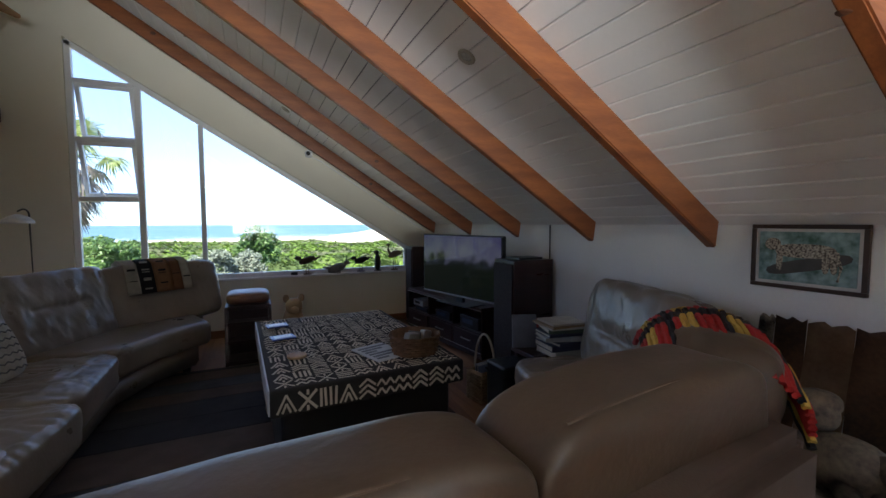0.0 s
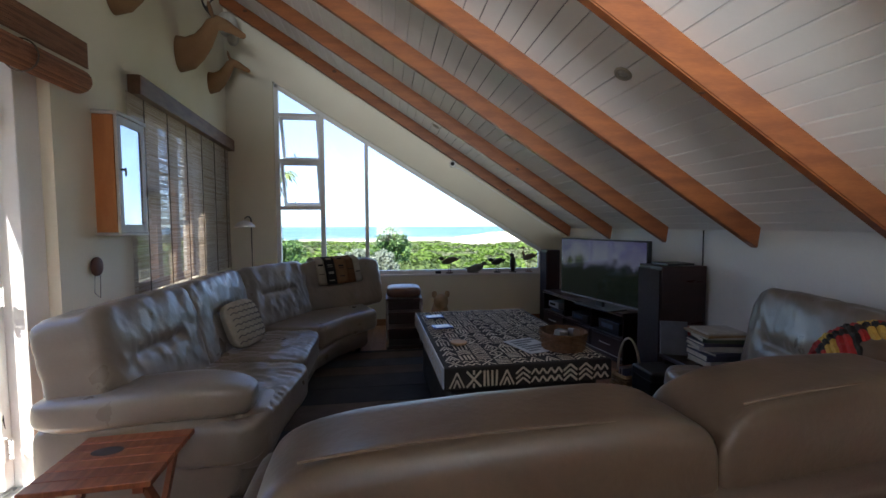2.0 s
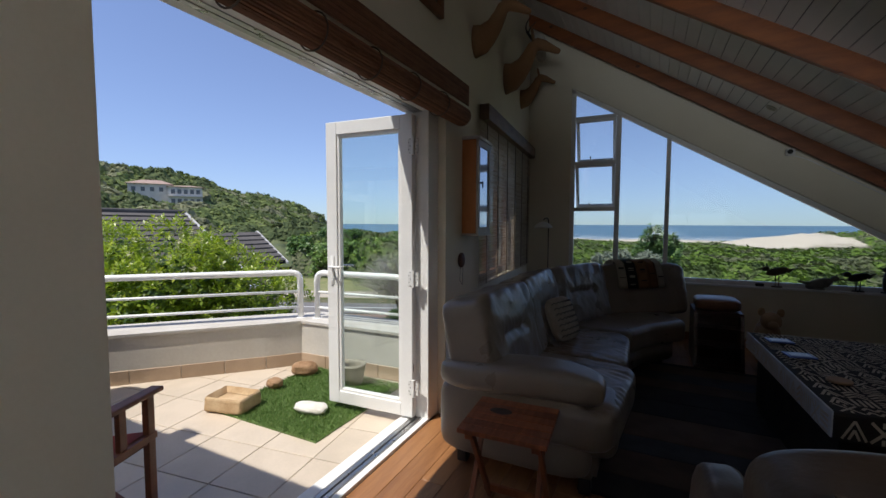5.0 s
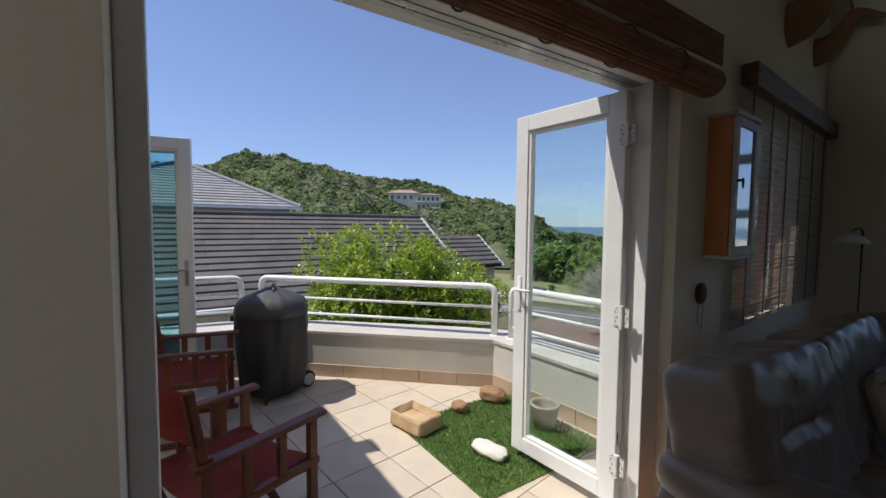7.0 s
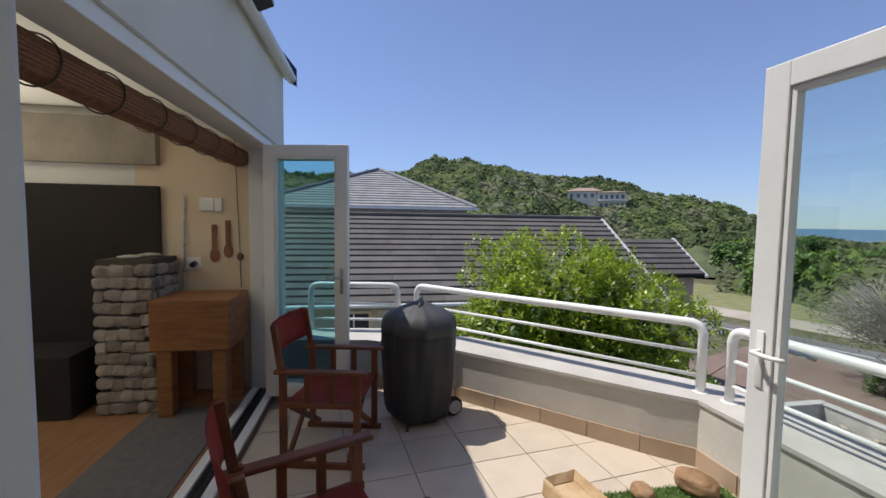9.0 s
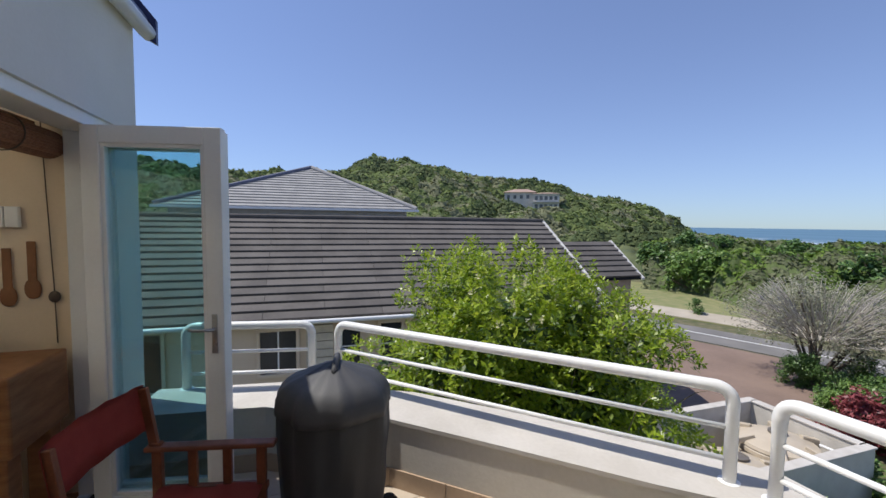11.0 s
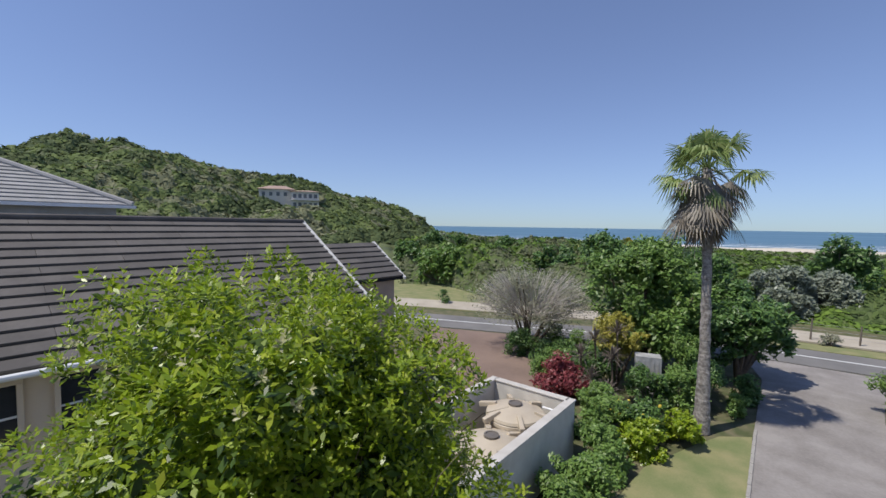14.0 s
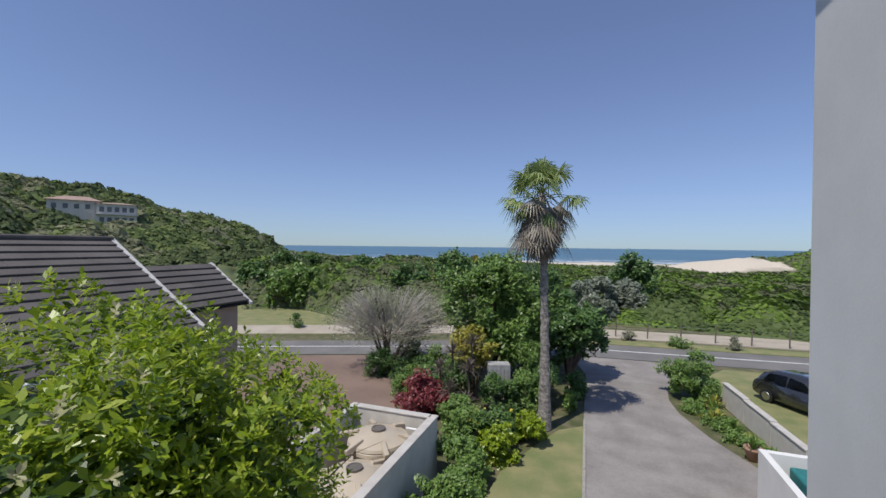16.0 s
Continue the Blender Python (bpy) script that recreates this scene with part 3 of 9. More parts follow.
prism(bm, [(0.68, 3.04), (0.68, 3.10), (-1.2, 5.4), (-1.3, 5.36), (0.45, 3.14)], -3.84, -0.47, "x")
part("roof_sheet", bm, ROOFBLUE, roof2)
bm = bmesh.new()
prism(bm, [(0.73, 2.93), (0.73, 3.10), (-1.2, 5.5), (-1.28, 5.36), (0.62, 2.99)], -3.88, -3.84, "x")
part("barge_board", bm, mat("dark_blue_trim", (0.03, 0.04, 0.12), None, 6, 0.4), roof2, "dark blue barge board")
bm = bmesh.new()
tube(bm, [(-3.86, 0.68, 3.0), (-0.30, 0.68, 3.0)], 0.05, 12)
part("gutter", bm, WHITEPVC, roof2, "white rain gutter", smooth=True)
bm = bmesh.new()
box(bm, -3.84, 0.62, 2.99, -0.30, 0.67, 3.06)
part("soffit", bm, WHITEPVC, roof2)
# floodlight under the gutter
fl = thing("floodlight", "small grey floodlight under the gutter", "floodlight", (-2.16, 0.80, 2.95))
bm = bmesh.new()
box(bm, -0.08, -0.05, -0.05, 0.08, 0.06, 0.06, 0.01, Matrix.Rotation(radians(25), 4, "X"))
part("housing", bm, DARKMETAL, fl)
bm = bmesh.new()
cyl(bm, (0, -0.05, 0), (0, -0.12, 0.06), 0.015)
part("bracket", bm, STEEL, fl)
bm = bmesh.new()
box(bm, -0.065, 0.061, -0.035, 0.065, 0.066, 0.045, 0, Matrix.Rotation(radians(25), 4, "X"))
part("lens", bm, mat("lamp_lens", (0.55, 0.55, 0.5), None, 20, 0.15), fl)


# ---- folding doors ----
def door_leaf(name, label, loc, rz, w=0.73, h=2.14, handle=True, glass=GREENGLASS):
    """A glazed leaf along +x from its hinge, 0.06 thick."""
    d = thing(name, label, "glazed door", loc, rz, kind="structure")
    st = 0.095
    for nm, x0, x1, z0, z1 in (("stile", 0, st, 0, h), ("stile", w - st, w, 0, h), ("rail", st, w - st, 0, st), ("rail", st, w - st, h - st, h)):
        bm = bmesh.new()
        box(bm, x0, -0.03, z0, x1, 0.03, z1, 0.005)
        part(nm, bm, WHITEPVC, d)
    for nm, x0, x1, z0, z1 in (("bead", st, st + 0.02, st, h - st), ("bead", w - st - 0.02, w - st, st, h - st), ("bead", st + 0.02, w - st - 0.02, st, st + 0.02), ("bead", st + 0.02, w - st - 0.02, h - st - 0.02, h - st)):
        bm = bmesh.new()
        box(bm, x0, -0.02, z0, x1, 0.02, z1, 0.003)
        part(nm, bm, WHITEPVC, d)
    for yy in (-0.008, 0.008):
        bm = bmesh.new()
        box(bm, st + 0.012, yy - 0.002, st + 0.012, w - st - 0.012, yy + 0.002, h - st - 0.012)
        part("pane", bm, glass, d, "clear green-tinted glass").visible_shadow = False
    for z in (0.22, 1.0, 1.92):
        bm = bmesh.new()
        cyl(bm, (-0.012, 0.036, z - 0.06), (-0.012, 0.036, z + 0.06), 0.013, seg=10)
        box(bm, 0.0, 0.03, z - 0.05, 0.03, 0.034, z + 0.05, 0.001)
        box(bm, -0.05, 0.03, z - 0.05, -0.02, 0.034, z + 0.05, 0.001)
        part("hinge", bm, mat("painted_hinge", (0.72, 0.72, 0.71), (0.60, 0.60, 0.59), 30, 0.4), d, "white painted butt hinge")
        for q in range(5):
            bm = bmesh.new()
            zq = z - 0.048 + q * 0.024
            box(bm, -0.044 + 0.010 * (q % 2), 0.0335, zq - 0.003, -0.038 + 0.010 * (q % 2), 0.0355, zq + 0.003)
            box(bm, 0.010 + 0.010 * (q % 2), 0.0335, zq - 0.003, 0.016 + 0.010 * (q % 2), 0.0355, zq + 0.003)
            part("hinge_slot", bm, BLACK, d)
    if handle:
        for sg in (-1, 1):
            bm = bmesh.new()
            box(bm, w - 0.065, sg * 0.031, 0.92, w - 0.035, sg * 0.037, 1.14, 0.002)
            cyl(bm, (w - 0.05, sg * 0.03, 1.06), (w - 0.05, sg * 0.075, 1.06), 0.009, seg=10)
            tube(bm, rounded([(w - 0.05, sg * 0.075, 1.06), (w - 0.12, sg * 0.085, 1.06), (w - 0.17, sg * 0.07, 1.06)], 0.02), 0.009, 10)
            part("handle", bm, WHITEPVC if sg > 0 else STEEL, d, "lever handle", smooth=True)
    return d


door_leaf("door_1", "open white-framed glazed folding door leaf on the balcony", (-0.012, 3.038, 0.03), 183.4)
door_leaf("door_2", "second open white glazed folding leaf at the wing", (-3.115, 0.585, 0.03), 76.0, h=2.17, glass=TEALGLASS)
# leaves folded behind the shown ones
door_leaf("door_3", "white glazed leaf folded behind another leaf", (-3.205, 0.575, 0.03), 78.0, h=2.17, handle=False, glass=TEALGLASS)
# door frames and floor tracks
fr1 = thing("door_frame", "white frame and floor track of the folding door", "door frame", kind="structure")
for nm, b in (("jamb", (-0.10, 3.07, 0.0, 0.085, 3.22, 2.26)), ("jamb", (0.11, 1.02, 0.0, 0.215, 1.072, 2.257)), ("head", (-0.10, 1.07, 2.195, 0.085, 3.07, 2.26))):
    bm = bmesh.new()
    box(bm, *b, 0.005)
    part(nm, bm, WHITEPVC, fr1)
for x0, x1, z in ((-0.12, -0.045, 0.012), (-0.035, -0.005, 0.018), (0.005, 0.035, 0.018), (0.045, 0.088, 0.02)):
    bm = bmesh.new()
    box(bm, x0, 1.07, -0.06, x1, 3.07, z, 0.003)
    part("track", bm, WHITEPVC if z > 0.0185 or z < 0.015 else STEEL, fr1)
for y0, y1 in ((-0.035, -0.005), (0.005, 0.035)):
    bm = bmesh.new()
    box(bm, y0, 1.07, 2.19, y1, 3.07, 2.197)
    part("track", bm, STEEL, fr1)
fr2 = thing("door_frame", "white frame and floor track of the wing's folding door", "door frame", kind="structure")
for nm, b in (("jamb", (-3.40, 0.40, 0.0, -3.32, 0.60, 2.27)), ("jamb", (-0.29, 0.40, 0.0, -0.24, 0.60, 2.27)), ("head", (-3.32, 0.40, 2.2, -0.29, 0.60, 2.27))):
    bm = bmesh.new()
    box(bm, *b, 0.005)
    part(nm, bm, WHITEPVC, fr2)
for y0, y1, z in ((0.40, 0.46, 0.02), (0.47, 0.50, 0.014), (0.51, 0.54, 0.014), (0.55, 0.615, 0.018)):
    bm = bmesh.new()
    box(bm, -3.32, y0, -0.06, -0.29, y1, z, 0.003)
    part("track", bm, WHITEPVC if z > 0.016 else DARKMETAL, fr2)
# ---- lounge furniture ----
def padded(bm, s, k, bend):
    """A soft-edged block with half sizes s and an even grid on every side; k sets how square it is."""
    n = [max(10, int(2 * w / 0.0145)) for w in s]
    seen = {}

    def vert(i, j, l):
        key = (i, j, l)
        if key not in seen:
            p = [2 * a / m - 1 for a, m in zip(key, n)]
            f = sum(abs(w) ** k for w in p) ** (-1 / k)
            seen[key] = bm.verts.new(bend(Vector((p[0] * f * s[0], p[1] * f * s[1], p[2] * f * s[2]))))
        return seen[key]
    for axis in range(3):
        u, v = (axis + 1) % 3, (axis + 2) % 3
        for side in (0, n[axis]):
            for i in range(n[u]):
                for j in range(n[v]):
                    ring = []
                    for a, b in ((i, j), (i + 1, j), (i + 1, j + 1), (i, j + 1)):
                        key = [0, 0, 0]
                        key[axis], key[u], key[v] = side, a, b
                        ring.append(vert(*key))
                    bm.faces.new(ring if side else ring[::-1])


def cushion(c, s, rz=0, tilt=0, e=0.35, lean=0, puff=0.0, crease=None):
    """A padded block about c with half sizes s, turned about z, tilted back about x; crease is a height of a stitched fold."""
    bm = bmesh.new()

    def bend(p):
        u = p.x / s[0]
        q = Vector(p)
        if puff:
            q.y *= 1 + puff * (1 - u * u)
        if crease is not None and p.y < 0:
            d = (p.z - crease) / s[2]
            fold_ = math.exp(-abs(d / 0.085) ** 1.3) * max(0.0, 1 - (u / 0.52) ** 6)
            pull = math.exp(-max(0.0, -d) / 0.45) if d < 0 else math.exp(-d / 0.10)
            q.y *= 1 - 0.20 * fold_ + 0.05 * math.exp(-((d - 0.35) / 0.3) ** 2)
            q.y += 0.011 * pull * (abs(noise.noise(Vector((p.x * 17 + 2.5 * p.z, p.z * 5, s[0] * 7)))) - 0.2) * max(0.0, 1 - u ** 6)
        elif crease is None and p.z > 0 and s[2] < 0.2:
            q.z -= 0.010 * max(0.0, 0.35 - abs(noise.noise(Vector((p.x * 6 + 3 * p.y, p.y * 13, s[0] * 9))))) * 2
        q += Vector((noise.noise(Vector((p.x * 9, p.z * 14, s[0] * 31))), noise.noise(Vector((p.x * 11, p.z * 9, 5 + s[2]))), noise.noise(Vector((p.x * 8, p.y * 8, 9))))) * 0.009
        q += Vector((0, 0.5, 0.5)) * 0.006 * noise.noise(Vector((p.x * 30 + p.z * 9, p.y * 10, p.z * 12 + 4 + s[0] * 40)))
        q += Vector((0, 0.6, 0.6)) * 0.004 * noise.noise(Vector((p.x * 55 + p.z * 22, p.y * 20, p.z * 18 + 9)))
        return q
    padded(bm, s, 2 / e, bend)
    bmesh.ops.transform(bm, matrix=pose(c[0], c[1], c[2], 0, 0, rz) @ pose(0, 0, 0, tilt, 0, 0), verts=bm.verts)
    return bm


def seam(pts, parent):
    bm = bmesh.new()
    tube(bm, pts, 0.0035, 5)
    part("seam", bm, SEAM, parent)


# curved corner sofa along the window walls; local y of a back points into the wall
sa = thing("corner_sofa", "grey-brown leather corner sofa with creased seat cushions", "sofa")
backs = [((0.59, 3.075, 0.70), (0.42, 0.155, 0.30), 86, "wide leather back cushion"), ((0.61, 3.96, 0.71), (0.51, 0.145, 0.29), 90, ""), ((0.80, 4.83, 0.71), (0.47, 0.145, 0.29), 64.6, ""), ((1.375, 5.50, 0.70), (0.51, 0.145, 0.28), 35, "")]
for c, s_, rz_, lb in backs:
    part("back_cushion", cushion(c, s_, rz_, -14, 0.26, crease=0.02), LEATHER, sa, lb, smooth=True)
for (x, y), (sx, sy), rz_, h in (((0.96, 3.08), (0.43, 0.45), -6, 0.385), ((0.96, 3.94), (0.40, 0.43), 1, 0.38)):
    part("seat_cushion", cushion((x, y, h), (sx, sy, 0.115), rz_, 0, 0.28, puff=0.02), LEATHER, sa, smooth=True)
# wedge and far seat as drawn-out outlines with soft edges
bm = bmesh.new()
prism(bm, [(0.60, 4.38), (1.35, 4.37), (1.52, 4.74), (1.83, 5.10), (1.66, 5.50), (1.30, 5.42), (0.82, 4.92)], 0.28, 0.49, "z")
bmesh.ops.bevel(bm, geom=bm.edges[:], offset=0.06, segments=5, affect="EDGES", profile=0.5)
part("seat_cushion", bm, LEATHER, sa, "curved corner seat cushion", smooth=True)
bm = bmesh.new()
prism(bm, [(0.50, 2.66), (1.26, 2.68), (1.30, 4.37), (1.46, 4.76), (1.72, 5.10), (1.60, 5.50), (1.25, 5.40), (0.70, 4.85), (0.52, 4.35)], 0.10, 0.29, "z")
bmesh.ops.bevel(bm, geom=bm.edges[:], offset=0.025, segments=3, affect="EDGES")
part("base", bm, LEATHER, sa, smooth=True)
bm = bmesh.new()
prism(bm, [(0.38, 2.72), (0.52, 2.72), (0.52, 4.45), (0.78, 5.02), (1.22, 5.52), (1.70, 5.80), (1.64, 5.90), (1.10, 5.64), (0.62, 5.08), (0.36, 4.50)], 0.12, 0.74, "z")
bmesh.ops.bevel(bm, geom=bm.edges[:], offset=0.03, segments=3, affect="EDGES")
part("back_frame", bm, LEATHER, sa, smooth=True)


def armpad(p):
    return Vector((p.x, p.y * (1 + 0.12 * math.cos(p.x * 5)), p.z + 0.035 * math.sin((p.x + 0.1) * 4.5)))


bm = bmesh.new()
superell(bm, (0, 0, 0), (0.455, 0.14, 0.085), 0.5, 0.45, 48, 24, pose(0.835, 2.75, 0.565, 0, 4, 2), armpad)
part("arm_pad", bm, LEATHER, sa, "plump leather arm pad", smooth=True)
bm = bmesh.new()
superell(bm, (0.81, 2.75, 0.31), (0.43, 0.125, 0.21), 0.3, 0.35, 40, 24)
part("arm", bm, LEATHER, sa, smooth=True)
bm = bmesh.new()
superell(bm, (1.20, 2.86, 0.36), (0.16, 0.20, 0.145), 0.45, 0.45, 32, 20)
part("seat_front", bm, LEATHER, sa, smooth=True)
for x, y in ((1.20, 2.75), (0.5, 2.75), (1.60, 5.25), (1.2, 4.3)):
    bm = bmesh.new()
    box(bm, x - 0.03, y - 0.03, 0, x + 0.03, y + 0.03, 0.12, 0.006)
    part("leg", bm, DARKMETAL, sa, "dark metal leg")
part_pillow = thing("scatter_cushion", "pale woven scatter cushion with grey zigzag bands", "cushion", (0.86, 3.92, 0.655), 72)
bm = bmesh.new()
superell(bm, (0, 0, 0), (0.185, 0.065, 0.175), 0.55, 0.22, 48, 24, pose(0, 0, 0, -22, 0, 0), lambda p: Vector((p.x, p.y * (1 - 0.65 * (abs(p.x) / 0.185) ** 3) * (1 - 0.55 * (abs(p.z) / 0.175) ** 3), p.z)))
part("cover", bm, mat("woven_cotton", (0.36, 0.32, 0.26), (0.28, 0.24, 0.19), 20, 0.9, 0.3, fine=160), part_pillow, smooth=True)
for k in range(7):
    bm = bmesh.new()
    z = -0.13 + k * 0.043
    tube(bm, [pose(0, 0, 0, -22, 0, 0) @ Vector((x, -0.066 * (1 - 0.65 * (abs(x) / 0.185) ** 3) * (1 - 0.55 * (abs(z) / 0.175) ** 3) - 0.001, z + 0.006 * ((i % 2) * 2 - 1))) for i, x in enumerate([-0.15 + 0.025 * j for j in range(13)])], 0.004, 5)
    part("stripe", bm, mat("grey_thread", (0.13, 0.12, 0.11), None, 20, 0.9), part_pillow, "dark woven stripe")
# throw over the far back
th = thing("throw", "African mudcloth throw with black, white and ochre panels", "throw", (1.375, 5.50, 0.71), 35)


def drape(u):
    """Path over the top of the back: front bottom, top, behind."""
    pts = [(-0.15, -0.02), (-0.15, 0.12), (-0.125, 0.255), (-0.03, 0.31), (0.08, 0.30), (0.15, 0.16)]
    f = u * (len(pts) - 1)
    i = min(int(f), len(pts) - 2)
    a, b = pts[i], pts[i + 1]
    return a[0] + (b[0] - a[0]) * (f - i) - 0.02, a[1] + (b[1] - a[1]) * (f - i)


cols = [((-0.27, -0.17), (0.55, 0.48, 0.38)), ((-0.17, -0.05), (0.02, 0.018, 0.016)), ((-0.05, 0.09), (0.34, 0.17, 0.075)), ((0.09, 0.18), (0.26, 0.12, 0.05)), ((0.18, 0.26), (0.50, 0.43, 0.34))]
for k, ((x0, x1), c) in enumerate(cols):
    bm = bmesh.new()
    rows = []
    for i in range(19):
        y, z = drape(i / 18)
        rows.append([bm.verts.new((x0 + (x1 - x0) * j / 5 - 0.05, (y - 0.006 + 0.003 * math.sin(j + i * 0.6)), z + 0.012)) for j in range(6)])
    for a, b in zip(rows, rows[1:]):
        for j in range(5):
            bm.faces.new((a[j], a[j + 1], b[j + 1], b[j]))
    bmesh.ops.solidify(bm, geom=bm.faces[:], thickness=0.006)
    bmesh.ops.transform(bm, matrix=pose(0, 0, 0, -14, 0, 0), verts=bm.verts)
    part("panel", bm, mat("throw_cloth_" + "abcde"[k], c, None, 20, 0.95, 0.3, fine=200), th, smooth=True)
rng = random.Random(8)
for k in range(14):
    bm = bmesh.new()
    px = [-0.22, -0.11, -0.11, -0.11, 0.02, 0.02, 0.13, 0.22][k % 8]
    i0 = [3, 1, 3, 5, 2, 5, 4, 3][k % 8] + (k // 8) * 2.5
    y, z = drape(min(0.5, i0 / 18))
    w = 0.03
    box(bm, px - w - 0.05, y - 0.014, z + 0.008, px + w - 0.05, y - 0.011, z + 0.014 + 0.006 * (k % 3), 0, pose(0, 0, 0, -14, 0, 0))
    part("motif", bm, mat("mud_white" if px == -0.11 else "mud_black", (0.5, 0.46, 0.38) if px == -0.11 else (0.02, 0.018, 0.016), None, 20, 0.95), th)

# sofa with its back to the room, and its corner piece by the low wall
sb = thing("large_sofa", "tan leather sofa seen from behind with high padded backs", "sofa")


def top_pad(x0, x1, y0, y1, z0, z1, rz_, arch):
    """A back cushion: broad roll along the top, arched along its length."""
    bm = bmesh.new()
    L = (x1 - x0) / 2

    def bend(p):
        u = p.x / L
        return Vector((p.x, p.y + 0.03 * (1 - u * u) * (1 if p.y > 0 else 0.4), p.z + arch * (1 - u * u) + 0.01 * u)) + Vector((0, noise.noise(Vector((p.x * 6, p.z * 9, 2))), noise.noise(Vector((p.x * 5, p.y * 9, 7))))) * 0.007
    superell(bm, (0, 0, 0), (L, (y1 - y0) / 2, (z1 - z0) / 2), 0.36, 0.15, 72, 40, None, bend)
    bmesh.ops.transform(bm, matrix=pose((x0 + x1) / 2, (y0 + y1) / 2, (z0 + z1) / 2, 0, 0, rz_), verts=bm.verts)
    return bm


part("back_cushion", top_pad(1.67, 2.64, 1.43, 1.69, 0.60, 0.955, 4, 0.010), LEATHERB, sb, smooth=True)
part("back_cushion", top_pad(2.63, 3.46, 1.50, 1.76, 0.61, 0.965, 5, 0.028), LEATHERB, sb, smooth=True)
for x0, x1, y, z, rz_ in ((1.76, 2.55, 1.475, 0.951, 4), (2.73, 3.36, 1.545, 0.966, 5)):
    ax = (x0 + x1) / 2
    seam([pose(ax, y, z, 0, 0, rz_) @ Vector((x - ax, 0.0, 0.016 * (1 - ((x - ax) / (x1 - ax)) ** 2))) for x in [x0 + (x1 - x0) * k / 24 for k in range(25)]], sb)
bm = bmesh.new()
prism(bm, [(1.64, 1.315), (2.64, 1.375), (3.54, 1.455), (3.54, 1.68), (2.64, 1.60), (1.64, 1.54)], 0.06, 0.80, "z")
bmesh.ops.bevel(bm, geom=bm.edges[:], offset=0.045, segments=4, affect="EDGES")
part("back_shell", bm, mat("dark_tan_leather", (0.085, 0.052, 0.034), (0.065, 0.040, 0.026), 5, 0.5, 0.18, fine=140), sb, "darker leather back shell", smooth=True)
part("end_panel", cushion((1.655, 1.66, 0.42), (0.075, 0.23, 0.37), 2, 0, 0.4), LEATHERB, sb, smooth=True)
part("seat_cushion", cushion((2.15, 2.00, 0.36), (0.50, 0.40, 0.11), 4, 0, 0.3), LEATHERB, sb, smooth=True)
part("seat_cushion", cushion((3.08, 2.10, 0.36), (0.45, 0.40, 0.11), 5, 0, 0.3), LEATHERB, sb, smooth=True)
part("seat_cushion", cushion((3.90, 2.62, 0.38), (0.34, 0.46, 0.11), -14, 0, 0.3), LEATHER, sb, smooth=True)
part("back_cushion", cushion((4.12, 2.52, 0.70), (0.47, 0.13, 0.30), -109, -12, 0.34, crease=-0.02), LEATHER, sb, "leather corner back cushion with a stitched fold", smooth=True)
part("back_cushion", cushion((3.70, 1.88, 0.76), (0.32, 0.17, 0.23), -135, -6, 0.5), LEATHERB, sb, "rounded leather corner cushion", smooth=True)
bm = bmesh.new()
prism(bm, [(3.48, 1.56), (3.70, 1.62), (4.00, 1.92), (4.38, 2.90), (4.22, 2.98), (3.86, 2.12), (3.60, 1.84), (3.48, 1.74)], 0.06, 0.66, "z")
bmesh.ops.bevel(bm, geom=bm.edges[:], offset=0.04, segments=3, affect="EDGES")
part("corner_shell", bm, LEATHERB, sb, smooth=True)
bm = bmesh.new()
prism(bm, [(1.66, 1.60), (3.50, 1.78), (3.88, 2.10), (4.28, 2.98), (3.62, 3.05), (3.50, 2.46), (1.66, 2.38)], 0.06, 0.27, "z")
bmesh.ops.bevel(bm, geom=bm.edges[:], offset=0.03, segments=3, affect="EDGES")
part("base", bm, LEATHER, sb, smooth=True)
for x, y in ((1.70, 1.50), (1.74, 2.28), (3.70, 2.95), (3.45, 1.62)):
    bm = bmesh.new()
    box(bm, x - 0.03, y - 0.03, 0, x + 0.03, y + 0.03, 0.10, 0.006)
    part("leg", bm, DARKMETAL, sb)
# crocheted blanket over the corner of that sofa
cb = thing("crochet_blanket", "crocheted blanket in red, yellow and black squares over the sofa corner", "blanket", (3.72, 1.90, 0.845), 45)
CR = {"red": mat("red_wool", (0.42, 0.018, 0.016), (0.30, 0.012, 0.012), 30, 0.95, 0.5, fine=120), "yellow": mat("yellow_wool", (0.55, 0.37, 0.07), (0.45, 0.28, 0.05), 30, 0.95, 0.5, fine=120), "black": mat("black_wool", (0.012, 0.012, 0.012), None, 30, 0.95, 0.5, fine=120)}


def blanket(u, v):
    """u across, v down from behind over the ridge to the front."""
    a = (v - 0.42) * 3.3
    r = 0.17
    y = -r * math.sin(max(-1.45, min(1.45, a))) * 1.25
    z = r * math.cos(max(-1.45, min(1.45, a))) - max(0, abs(a) - 1.45) * 0.17
    return Vector(((u - 0.5) * 0.64, y, z - 0.10 * (2 * (u - 0.5)) ** 2 + 0.006 * math.sin(u * 40) * math.sin(v * 34)))


NU, NV = 21, 28
for j in range(NV):
    for i0 in range(0, NU, 3):
        stripe = (j // 2) % 3
        col_ = "black" if (i0 // 3) % 4 == 3 else ("red" if stripe == 0 else "yellow" if stripe == 1 else "red")
        if (i0 // 3) % 4 != 3 and j % 7 == 6:
            col_ = "black"
        bm = bmesh.new()
        tube(bm, [blanket((i0 + k / 3) / NU, (j + 0.5) / NV) for k in range(10)], 0.0125, 6)
        part("crochet_row", bm, CR[col_], cb)

